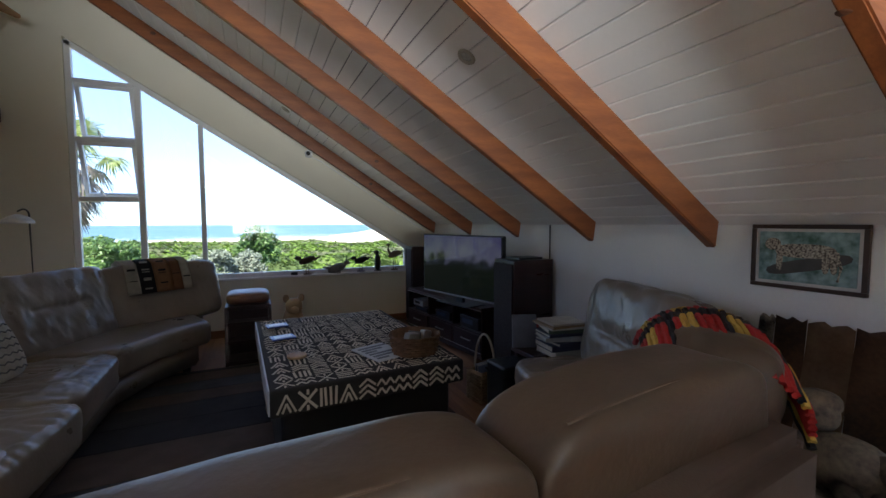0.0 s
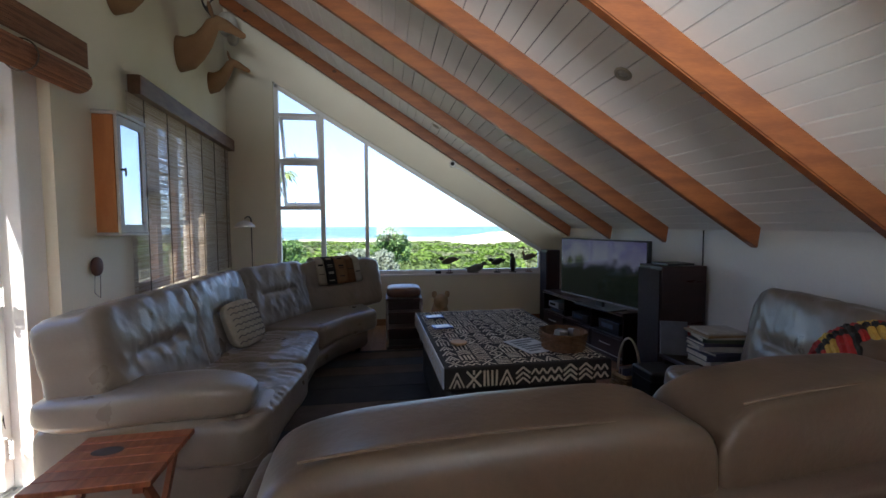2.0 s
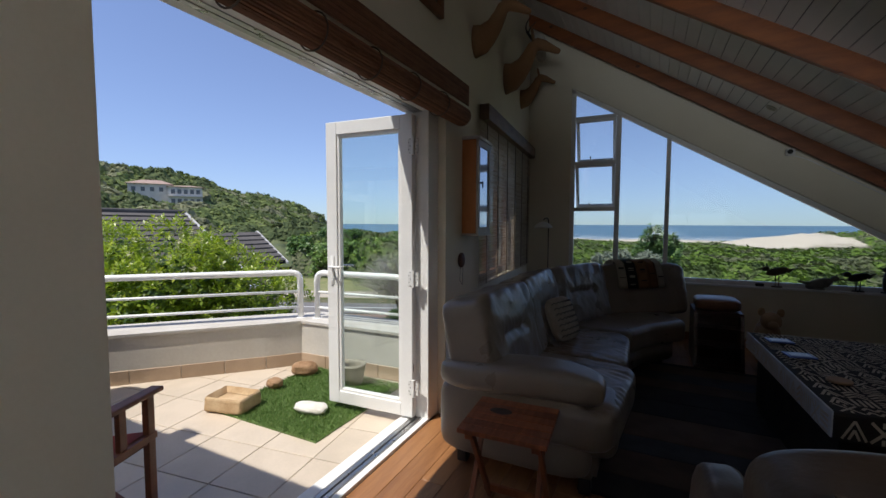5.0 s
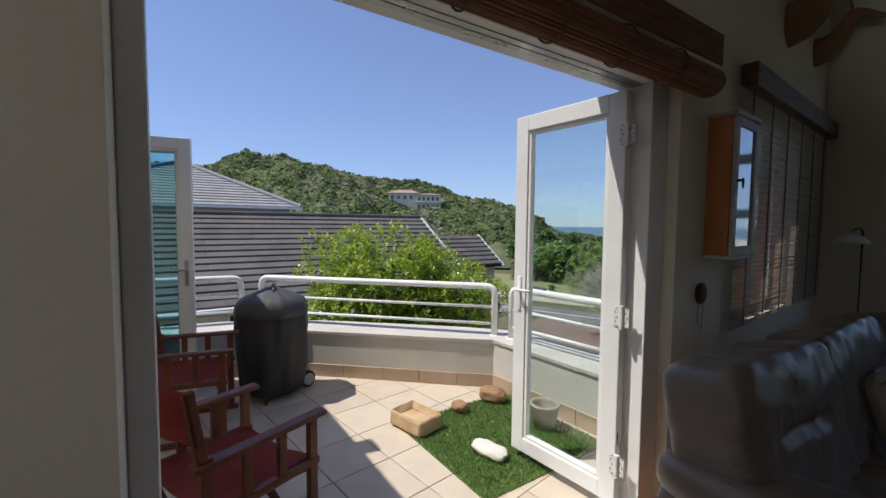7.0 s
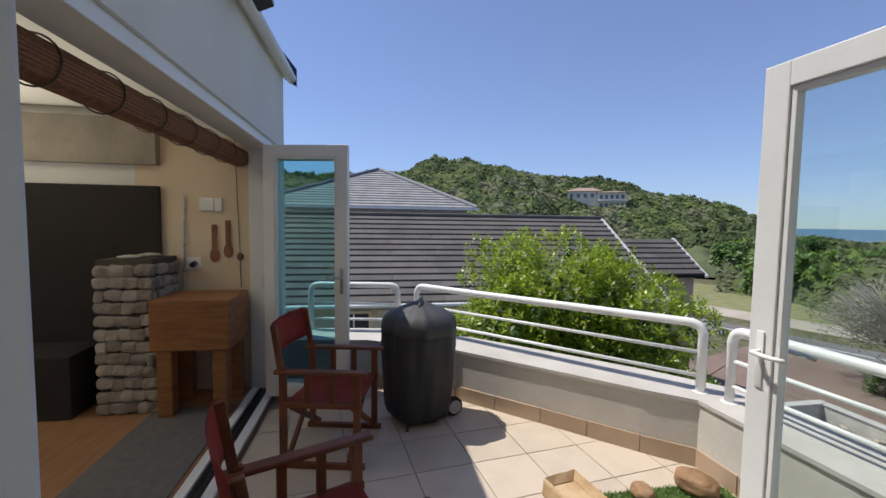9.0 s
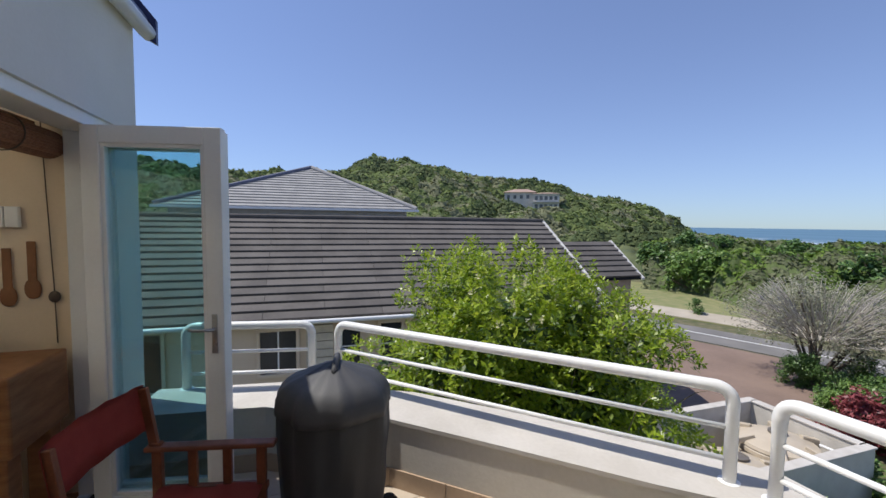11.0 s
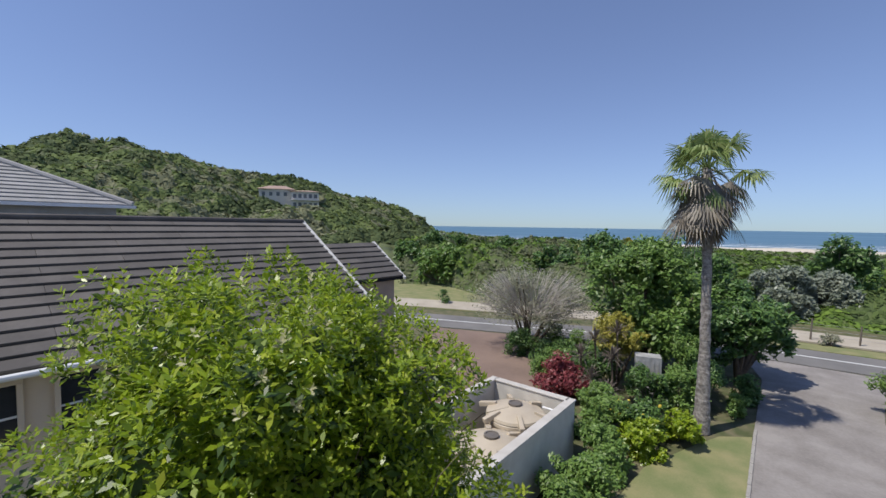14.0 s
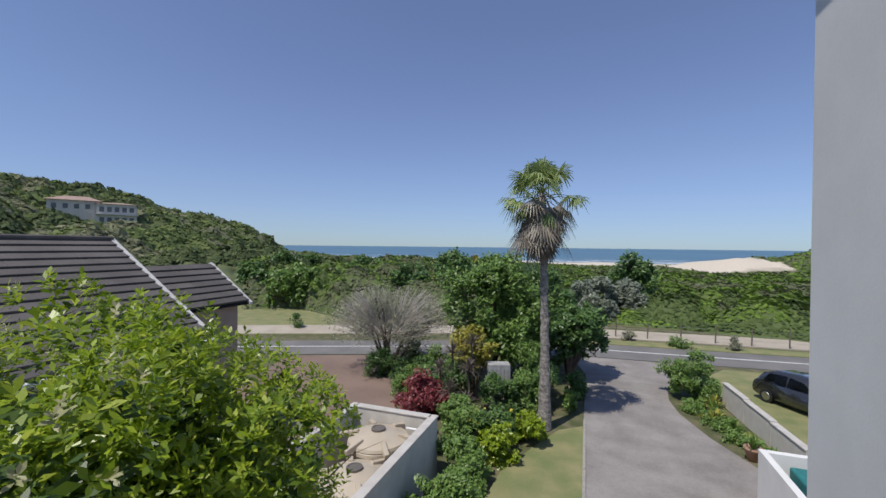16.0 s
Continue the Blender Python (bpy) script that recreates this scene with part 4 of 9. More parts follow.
# armchair with a hide over its back, and a doll in it
ac = thing("armchair", "low wooden armchair draped with a dark animal-hide cover", "armchair", (4.16, 1.78, 0), 96)
HIDE = mat("brown_hide", (0.16, 0.085, 0.045), (0.05, 0.03, 0.02), 4, 0.95, 0.6, fine=60)
HIDEL = mat("tawny_hide", (0.24, 0.16, 0.10), (0.15, 0.09, 0.055), 6, 0.95, 0.6, fine=60)
HIDEW = mat("pale_hide", (0.46, 0.40, 0.31), (0.03, 0.025, 0.02), 9, 0.95, 0.5, detail=1, fine=60)
for x0, x1, m_, lb in ((-0.30, -0.06, HIDE, "dark brown hide over the back"), (-0.06, 0.10, HIDEL, "tawny hide strip"), (0.10, 0.22, HIDE, ""), (0.22, 0.285, HIDEW, "white hide edge with dark spots")):
    bm = bmesh.new()
    rows = []
    for i in range(15):
        v = i / 14
        rows.append([bm.verts.new((x0 + (x1 - x0) * j / 6, -0.20 - 0.13 * v + 0.008 * math.sin(7 * v + 5 * x0 + j), 0.34 + 0.56 * v + (0.010 * math.sin(j * 2.1 + x0 * 20) if i == 14 else 0))) for j in range(7)])
    for a, b in zip(rows, rows[1:]):
        for j in range(6):
            bm.faces.new((a[j], a[j + 1], b[j + 1], b[j]))
    bmesh.ops.solidify(bm, geom=bm.faces[:], thickness=0.025)
    part("hide_panel", bm, m_, ac, lb, smooth=True)
part("seat", cushion((0, 0.08, 0.32), (0.28, 0.30, 0.07), 0, 0, 0.35), HIDEW, ac, "spotted hide over the seat", smooth=True)
for sx in (-0.33, 0.33):
    bm = bmesh.new()
    tube(bm, rounded([(sx, -0.28, 0.60), (sx, 0.05, 0.54), (sx, 0.40, 0.47), (sx, 0.46, 0.0)], 0.08), 0.021, 12)
    part("armrest", bm, DARKWOOD, ac, "dark polished wooden arm", smooth=True)
    bm = bmesh.new()
    cyl(bm, (sx, -0.24, 0.62), (sx, -0.32, 0.0), 0.022, seg=12)
    part("leg", bm, DARKWOOD, ac)
# a doll lying back against the hide: one plain shape
bm = bmesh.new()
superell(bm, (4.06, 1.60, 0.50), (0.085, 0.125, 0.10), 0.85, 0.8, 24, 16, Matrix.Translation((0, 0, 0)))
superell(bm, (4.10, 1.70, 0.635), (0.058, 0.060, 0.066), 1, 1, 24, 16)
superell(bm, (4.125, 1.715, 0.672), (0.070, 0.070, 0.042), 0.8, 1, 24, 12)
for sy in (-1, 1):
    tube(bm, [(4.06, 1.61 + sy * 0.10, 0.56), (3.96, 1.60 + sy * 0.17, 0.50), (3.90, 1.58 + sy * 0.17, 0.48)], 0.028, 10, 0.02)
    tube(bm, [(4.02, 1.54 + sy * 0.05, 0.44), (3.90, 1.44 + sy * 0.07, 0.43), (3.80, 1.36 + sy * 0.08, 0.41)], 0.040, 10, 0.028)
solo("doll", bm, mat("doll_cloth", (0.22, 0.18, 0.13), (0.05, 0.042, 0.04), 11, 0.85, 0.2), "cloth doll in a pale cap and suit, lying on the armchair", "doll", smooth=True)

# chest table with a patterned cloth
tb = thing("coffee_table", "low dark leather chest used as a coffee table", "coffee table", (2.725, 3.72, 0), 1.9)
bm = bmesh.new()
box(bm, -0.46, -0.69, 0.03, 0.46, 0.69, 0.555, 0.02, segs=3)
part("chest", bm, mat("black_leather", (0.014, 0.012, 0.011), (0.02, 0.017, 0.015), 5, 0.5, 0.2, fine=100), tb)
cl = thing("table_cloth", "black and cream mudcloth table cover with geometric motifs", "tablecloth", (2.725, 3.72, 0.575), 1.9)
cl.scale = (0.92, 0.965, 1.0)
CLOTH = mat("black_mudcloth", (0.016, 0.014, 0.012), (0.026, 0.022, 0.018), 12, 0.95, 0.2, fine=150)
CREAM = mat("cream_mudcloth", (0.60, 0.53, 0.43), (0.50, 0.43, 0.33), 12, 0.95, 0.2, fine=150)
bm = bmesh.new()
box(bm, -0.56, -0.79, -0.13, 0.56, 0.79, 0.0, 0.014, segs=3)
bot = [f for f in bm.faces if f.normal.z < -0.9 and f.calc_area() > 0.3]
bmesh.ops.delete(bm, geom=bot, context="FACES")
for v in bm.verts:
    if v.co.z < -0.1:
        v.co.z += 0.018 * noise.noise(Vector((v.co.x * 5, v.co.y * 5, 1)))
part("cloth", bm, CLOTH, cl)
bm = bmesh.new()
box(bm, -0.566, -0.785, -0.12, -0.556, 0.785, 0.004, 0.003)
part("hem", bm, mat("pale_hem", (0.60, 0.62, 0.64), None, 10, 0.5), cl, "pale hem along one edge")
rng = random.Random(21)
bm = bmesh.new()


def stroke(bm, a, b, w, org, ex, ey, lift):
    a, b = Vector(a), Vector(b)
    d = (b - a).normalized()
    n_ = Vector((-d.y, d.x)) * w / 2
    vs = [bm.verts.new(org + ex * p.x + ey * p.y + lift) for p in (a - n_, b - n_, b + n_, a + n_)]
    bm.faces.new(vs)


def motif(bm, org, ex, ey, lift, c, r):
    """One field of the cloth: bars, a cross, chevrons or a zigzag, painted thick and unevenly."""
    kind = r.randrange(6)
    w = c * r.uniform(0.10, 0.14)
    lines = []
    if kind == 0:
        lines = [((0.05, 0.12 + k * 0.25), (0.95, 0.12 + k * 0.25 + r.uniform(-0.06, 0.06))) for k in range(4)]
    elif kind == 1:
        lines = [((0.05, 0.05), (0.95, 0.95)), ((0.95, 0.05), (0.05, 0.95)), ((0.5, 0.0), (0.5, 0.25)), ((0.5, 0.75), (0.5, 1.0))]
    elif kind == 2:
        for k in range(3):
            o = (k - 1) * 0.30
            lines += [((0.04, 0.35 + o), (0.5, 0.70 + o)), ((0.5, 0.70 + o), (0.96, 0.35 + o))]
    elif kind == 3:
        lines = [((0.05, 0.05), (0.5, 0.9)), ((0.5, 0.9), (0.95, 0.05)), ((0.30, 0.05), (0.5, 0.5)), ((0.5, 0.5), (0.70, 0.05))]
    elif kind == 4:
        lines = [((0.12 + k * 0.25, 0.05), (0.12 + k * 0.25 + r.uniform(-0.06, 0.06), 0.95)) for k in range(4)]
    else:
        for k in range(2):
            o = 0.1 + k * 0.45
            lines += [((0.0, o), (0.25, o + 0.32)), ((0.25, o + 0.32), (0.5, o)), ((0.5, o), (0.75, o + 0.32)), ((0.75, o + 0.32), (1.0, o))]
    for k, (a, b) in enumerate(lines):
        stroke(bm, (a[0] * c, a[1] * c), (b[0] * c, b[1] * c), w, org, ex, ey, lift * (1 + 0.04 * k))


c = 0.102
EX, EY, EZ = Vector((1, 0, 0)), Vector((0, 1, 0)), Vector((0, 0, 1))
for i in range(10):
    for j in range(15):
        motif(bm, Vector((-0.53 + i * c * 1.04, -0.775 + j * c * 1.03, 0)), EX, EY, EZ * 0.0035, c, rng)
for i in range(10):
    motif(bm, Vector((-0.53 + i * c * 1.04, -0.794, -0.118)), EX, EZ, EY * -0.0005, c, rng)
for j in range(15):
    motif(bm, Vector((-0.5665, -0.775 + j * c * 1.03, -0.118)), EY, EZ, EX * -0.0035, c, rng)
    motif(bm, Vector((0.5605, -0.775 + j * c * 1.03, -0.118)), EY, EZ, EX * 0.0035, c, rng)
pt = part("motif", bm, CREAM, cl, "cream geometric motifs")
tagged(pt, kind="stuff")
# things on the table
bs = thing("wicker_basket", "round dark wicker basket holding small things", "basket", (3.05, 3.20, 0.580))
bm = bmesh.new()
lathe(bm, [(0.11, 0.0), (0.125, 0.01), (0.145, 0.10), (0.148, 0.115), (0.138, 0.115), (0.115, 0.02), (0.01, 0.015)], seg=40)
WICK = mat("wicker", (0.17, 0.085, 0.038), (0.09, 0.042, 0.018), 25, 0.8, 0.5, fine=60)
part("bowl", bm, WICK, bs, smooth=True)
for k in range(8):
    bm = bmesh.new()
    r_ = 0.128 + 0.019 * k / 7
    tube(bm, [((r_ + 0.004 * math.sin(12 * a + k * 3.14)) * math.cos(a), (r_ + 0.004 * math.sin(12 * a + k * 3.14)) * math.sin(a), 0.012 + k * 0.0145) for a in [2 * math.pi * q / 72 for q in range(73)]], 0.007, 5)
    part("weave", bm, WICK, bs)
for k, (x, y, cc) in enumerate(((0.02, 0.03, (0.05, 0.05, 0.06)), (-0.04, -0.02, (0.25, 0.25, 0.25)), (0.04, -0.05, (0.1, 0.06, 0.04)))):
    bm = bmesh.new()
    box(bm, -0.07, -0.022, 0.02, 0.07, 0.022, 0.10 + 0.012 * k, 0.008, pose(3.05 + x, 3.2 + y, 0.595, 8, 12, 40 * k))
    solo("remote_control", bm, mat("remote_" + "abc"[k], cc, None, 20, 0.4), "small remote control lying in the wicker basket", "remote control")
for x, y, rz_ in ((2.33, 4.22, 8), (2.35, 3.86, 10)):
    p_ = thing("coaster", "blue and white rectangular coaster on the table cloth", "coaster", (x, y, 0.581), rz_, group="coasters")
    bm = bmesh.new()
    box(bm, -0.075, -0.055, 0, 0.075, 0.055, 0.01, 0.003)
    part("body", bm, mat("blue_coaster", (0.05, 0.09, 0.36), None, 10, 0.3), p_)
    bm = bmesh.new()
    box(bm, -0.055, -0.035, 0.0105, 0.055, 0.035, 0.0125, 0.001)
    part("inlay", bm, mat("white_inlay", (0.6, 0.62, 0.68), None, 10, 0.3), p_)
bm = bmesh.new()
lathe(bm, [(0.05, 0), (0.055, 0.004), (0.055, 0.014), (0.045, 0.017)], (2.40, 3.40, 0.581), 28)
solo("coaster", bm, mat("pale_wood", (0.4, 0.24, 0.12), None, 14, 0.6), "round pale wooden coaster on the cloth", "coaster")
mg = thing("magazine", "folded magazine with a pale printed cover", "magazine", (2.86, 3.28, 0.581), 18)
bm = bmesh.new()
box(bm, -0.11, -0.15, 0, 0.11, 0.15, 0.007, 0.002)
part("page_block", bm, mat("paper", (0.52, 0.54, 0.56), (0.42, 0.44, 0.46), 14, 0.5), mg)
for k in range(6):
    bm = bmesh.new()
    box(bm, -0.09, -0.12 + k * 0.042, 0.0075, 0.02 + 0.06 * ((k * 7) % 3 - 0.5), -0.095 + k * 0.042, 0.0085)
    part("print_bar", bm, mat("print_grey", (0.12, 0.13, 0.16), None, 14, 0.5), mg)

# striped rug, its bands woven one beside the other
rug = thing("rug", "shaggy striped rug in black, brown and slate bands", "rug", (0, 0, 0.0))
RUGC = [(0.022, 0.018, 0.018), (0.075, 0.048, 0.036), (0.045, 0.046, 0.055), (0.10, 0.068, 0.05), (0.018, 0.015, 0.015)]
y = 2.75
k = 0
rng = random.Random(4)
while y < 5.15:
    w_ = rng.choice((0.22, 0.3, 0.38))
    bm = bmesh.new()
    box(bm, 1.16, y, 0.001, 3.45, min(5.2, y + w_) - 0.002, 0.018, 0.006)
    part("band", bm, mat("rug_band_" + "abcde"[k % 5], RUGC[k % 5], tuple(v * 0.65 for v in RUGC[k % 5]), 6, 0.95, 0.6, fine=150), rug)
    y += w_
    k += 1
bm = bmesh.new()
box(bm, 1.30, 1.1, 0.002, 1.62, 2.72, 0.012, 0.004)
solo("floor_mat", bm, mat("grey_floor_mat", (0.17, 0.12, 0.085), (0.13, 0.09, 0.065), 5, 0.95, 0.3, fine=120), "flat brown runner beside the sofa", "mat")

# low media unit, screen, loudspeakers
mu = thing("media_unit", "long low dark-red wood media cabinet with drawers", "cabinet", (4.24, 5.08, 0), 7.5)
mu.scale = (0.76, 0.76, 1.0)
bm = bmesh.new()
box(bm, -0.24, -0.98, 0.03, 0.24, 0.98, 0.06)
part("plinth", bm, DARKWOOD, mu)
for z0, z1 in ((0.06, 0.085), (0.27, 0.29), (0.50, 0.535)):
    bm = bmesh.new()
    box(bm, -0.27, -1.0, z0, 0.27, 1.0, z1, 0.004)
    part("board", bm, DARKWOOD, mu)
for y in (-1.0, -0.34, 0.34, 0.98):
    bm = bmesh.new()
    box(bm, -0.255, y, 0.085, 0.255, y + 0.02, 0.50, 0.002)
    part("side", bm, DARKWOOD, mu)
bm = bmesh.new()
box(bm, 0.23, -0.98, 0.085, 0.25, 0.98, 0.50)
part("back_panel", bm, DARKWOOD, mu)
for y0 in (-0.975, -0.315, 0.365):
    bm = bmesh.new()
    box(bm, -0.268, y0, 0.092, -0.25, y0 + 0.61, 0.265, 0.003)
    d_ = part("drawer", bm, DARKWOOD, mu)
    bm = bmesh.new()
    tube(bm, [(-0.272, y0 + 0.2, 0.19), (-0.29, y0 + 0.21, 0.19), (-0.29, y0 + 0.40, 0.19), (-0.272, y0 + 0.41, 0.19)], 0.006, 8)
    part("handle", bm, STEEL, d_, "steel bar handle")
for z in (0.088, 0.50):
    bm = bmesh.new()
    box(bm, -0.274, -1.0, z + 0.005, -0.27, 1.0, z + 0.011)
    part("trim", bm, STEEL, mu, "thin steel trim line")
for y, w_, h_, cc, nm in ((0.72, 0.30, 0.07, (0.35, 0.35, 0.36), "silver"), (0.62, 0.38, 0.05, (0.02, 0.02, 0.02), "black"), (-0.02, 0.40, 0.09, (0.015, 0.015, 0.016), "black"), (-0.68, 0.42, 0.12, (0.02, 0.02, 0.022), "black")):
    z = 0.292 if y != 0.72 else 0.345
    bx_ = thing("media_player", nm + " media player on a shelf of the cabinet", "media player", (4.24, 5.08, z), 7.5)
    bx_.scale = (0.76, 0.76, 1.0)
    bm = bmesh.new()
    box(bm, -0.23, y - w_ / 2, 0, 0.1, y + w_ / 2, h_, 0.004)
    part("case", bm, mat("player_" + nm, cc, None, 20, 0.35, metal=0.3), bx_)
    bm = bmesh.new()
    box(bm, -0.2335, y - w_ * 0.2, h_ * 0.35, -0.2305, y + w_ * 0.35, h_ * 0.75)
    part("display", bm, mat("display_" + nm, (0.01, 0.01, 0.012) if nm == "silver" else (0.10, 0.13, 0.18), None, 20, 0.1), bx_)


def screen_mat():
    m = bpy.data.materials.new("screen_picture")
    m.use_nodes = True
    nt = m.node_tree
    b = nt.nodes["Principled BSDF"]
    b.inputs["Base Color"].default_value = (0.006, 0.006, 0.007, 1)
    b.inputs["Roughness"].default_value = 0.08
    tc = nt.nodes.new("ShaderNodeTexCoord")
    sp = nt.nodes.new("ShaderNodeSeparateXYZ")
    nt.links.new(tc.outputs["Object"], sp.inputs[0])
    ns = nt.nodes.new("ShaderNodeTexNoise")
    ns.inputs["Scale"].default_value, ns.inputs["Detail"].default_value = 7, 6
    nt.links.new(tc.outputs["Object"], ns.inputs["Vector"])
    ad = nt.nodes.new("ShaderNodeMath")
    ad.operation = "MULTIPLY_ADD"
    ad.inputs[1].default_value = 0.45
    nt.links.new(ns.outputs["Fac"], ad.inputs[0])
    nt.links.new(sp.outputs["Z"], ad.inputs[2])
    r = nt.nodes.new("ShaderNodeValToRGB")
    e = r.color_ramp.elements
    e[0].position, e[0].color = 0.20, (0.05, 0.07, 0.11, 1)
    e[1].position, e[1].color = 0.92, (0.10, 0.10, 0.22, 1)
    for p_, c_ in ((0.27, (0.010, 0.014, 0.012, 1)), (0.62, (0.012, 0.018, 0.012, 1)), (0.68, (0.03, 0.035, 0.05, 1)), (0.76, (0.16, 0.17, 0.26, 1))):
        k_ = e.new(p_)
        k_.color = c_
    nt.links.new(ad.outputs[0], r.inputs[0])
    nt.links.new(r.outputs[0], b.inputs["Emission Color"])
    b.inputs["Emission Strength"].default_value = 0.05
    return m


tv = thing("television", "large flat television showing a dim landscape, on the media cabinet", "television", (4.08, 4.63, 0.536), 13.3)
tv.scale = (1.0, 0.83, 0.94)
bm = bmesh.new()
box(bm, -0.02, -0.73, 0.075, 0.03, 0.73, 0.74, 0.006)
part("casing", bm, BLACK, tv)
bm = bmesh.new()
box(bm, -0.0235, -0.715, 0.095, -0.0215, 0.715, 0.725)
part("screen", bm, screen_mat(), tv, "glossy lit screen")
bm = bmesh.new()
box(bm, -0.025, -0.73, 0.072, -0.0205, 0.73, 0.088, 0.001)
part("bezel", bm, STEEL, tv, "silver lower bezel")
bm = bmesh.new()
box(bm, -0.12, -0.3, 0.0, 0.12, 0.3, 0.012, 0.004)
box(bm, -0.01, -0.06, 0.012, 0.02, 0.06, 0.08)
part("stand", bm, BLACK, tv)
for x, y, w_, d_, h_, lb in ((4.31, 3.87, 0.20, 0.15, 1.04, "tall dark-red wooden loudspeaker on the floor"), (4.16, 6.12, 0.09, 0.12, 1.04, "tall dark slim loudspeaker in the corner")):
    sp_ = thing("loudspeaker", lb, "loudspeaker", (x, y, 0))
    bm = bmesh.new()
    box(bm, -w_, -d_, 0.02, w_, d_, h_, 0.006)
    part("cabinet", bm, DARKWOOD, sp_)
    bm = bmesh.new()
    box(bm, -w_ - 0.012, -d_ + 0.01, 0.06, -w_ - 0.001, d_ - 0.01, h_ - 0.03, 0.003)
    part("grille", bm, mat("dark_grille_cloth", (0.022, 0.010, 0.009), None, 60, 0.8, 0.2), sp_, "dark cloth grille")
    bm = bmesh.new()
    box(bm, -w_ - 0.01, -d_ - 0.01, 0, w_ + 0.01, d_ + 0.01, 0.02, 0.003)
    part("plinth", bm, BLACK, sp_)
bm = bmesh.new()
box(bm, 4.18, 3.75, 1.042, 4.42, 3.95, 1.060, 0.003)
solo("disc_case", bm, BLACK, "flat black case lying on the loudspeaker", "case")
bm = bmesh.new()
tube(bm, [(4.2, 4.1, 0.95), (4.3, 3.95, 1.03), (4.36, 3.8, 1.0), (4.40, 3.75, 0.85), (4.50, 3.72, 0.6)], 0.007, 8)
tube(bm, [(4.535, 3.80, 1.33), (4.535, 3.80, 0.3)], 0.006, 6)
solo("cable", bm, BLACK, "black cable behind the television", "cable")
# side table with books
st = thing("side_table", "small dark-red wooden side table by the sofa", "side table", (4.20, 3.32, 0))
bm = bmesh.new()
box(bm, -0.28, -0.13, 0.40, 0.24, 0.15, 0.43, 0.004)
part("top", bm, DARKWOOD, st)
for sx in (-0.24, 0.2):
    for sy in (-0.1, 0.12):
        bm = bmesh.new()
        box(bm, sx - 0.02, sy - 0.02, 0, sx + 0.02, sy + 0.02, 0.40, 0.003)
        part("leg", bm, DARKWOOD, st)
rng = random.Random(77)
z = 0.432
for k in range(9):
    h_ = rng.choice((0.022, 0.03, 0.04, 0.05)) if k < 6 else 0.012
    w_, d_ = rng.uniform(0.10, 0.13), rng.uniform(0.13, 0.16)
    bk_ = thing("book", "book in a stack on the side table" if k < 6 else "magazine on top of the book stack", "book", (4.16, 3.20, z), rng.uniform(-14, 14) + 80, group="stacked books")
    cc = rng.choice([(0.5, 0.48, 0.42), (0.06, 0.06, 0.10), (0.42, 0.4, 0.36), (0.25, 0.05, 0.04), (0.09, 0.13, 0.09), (0.3, 0.2, 0.1)])
    for nm_, b_ in (("cover", (-w_, -d_, 0, w_, d_, 0.004)), ("cover", (-w_, -d_, h_ - 0.004, w_, d_, h_)), ("spine", (-w_ - 0.003, -d_, 0, -w_, d_, h_))):
        bm = bmesh.new()
        box(bm, *b_, 0.001, segs=1)
        part(nm_, bm, mat("book_cover_" + "abcdefghi"[k], cc, None, 12, 0.45), bk_)
    bm = bmesh.new()
    box(bm, -w_ + 0.002, -d_ + 0.005, 0.0045, w_ - 0.006, d_ - 0.005, h_ - 0.0045)
    part("page_block", bm, mat("book_pages", (0.6, 0.55, 0.46), (0.5, 0.45, 0.36), 60, 0.9), bk_)
    z += h_ + 0.0012
for k in range(2):
    bm = bmesh.new()
    box(bm, -0.012, -0.09, 0, 0.012, 0.09, 0.24 - 0.03 * k, 0.002, pose(3.99 + k * 0.03, 3.40, 0.432, 0, 6, 70))
    solo("book", bm, mat("upright_cover_" + "ab"[k], [(0.16, 0.17, 0.2), (0.35, 0.06, 0.05)][k], None, 12, 0.4), "upright book leaning beside the stack", "book", group="stacked books")
# basket with a hoop handle
hb = thing("magazine_basket", "pale woven basket with a tall hoop handle holding papers", "basket", (3.78, 3.62, 0), 12)
bm = bmesh.new()
box(bm, -0.11, -0.085, 0.0, 0.11, 0.085, 0.23, 0.03, segs=4)
bmesh.ops.delete(bm, geom=[f for f in bm.faces if f.normal.z > 0.9 and f.calc_area() > 0.004], context="FACES")
bmesh.ops.solidify(bm, geom=bm.faces[:], thickness=0.008)
PALEW = mat("pale_weave", (0.38, 0.27, 0.15), (0.24, 0.16, 0.085), 25, 0.85, 0.6, fine=50)
part("body", bm, PALEW, hb)
for k in range(10):
    bm = bmesh.new()
    tube(bm, rounded([(-0.115, -0.09, 0.02 + k * 0.022), (0.115, -0.09, 0.02 + k * 0.022), (0.115, 0.09, 0.02 + k * 0.022), (-0.115, 0.09, 0.02 + k * 0.022), (-0.115, -0.085, 0.02 + k * 0.022)], 0.03, 4), 0.008, 5)
    part("weave", bm, PALEW, hb)
bm = bmesh.new()
tube(bm, [(0, 0.115 * math.cos(a), 0.20 + 0.30 * math.sin(a)) for a in [math.pi * k / 20 for k in range(21)]], 0.009, 8)
part("handle", bm, mat("cane", (0.5, 0.42, 0.3), None, 10, 0.6), hb, "pale cane hoop handle", smooth=True)
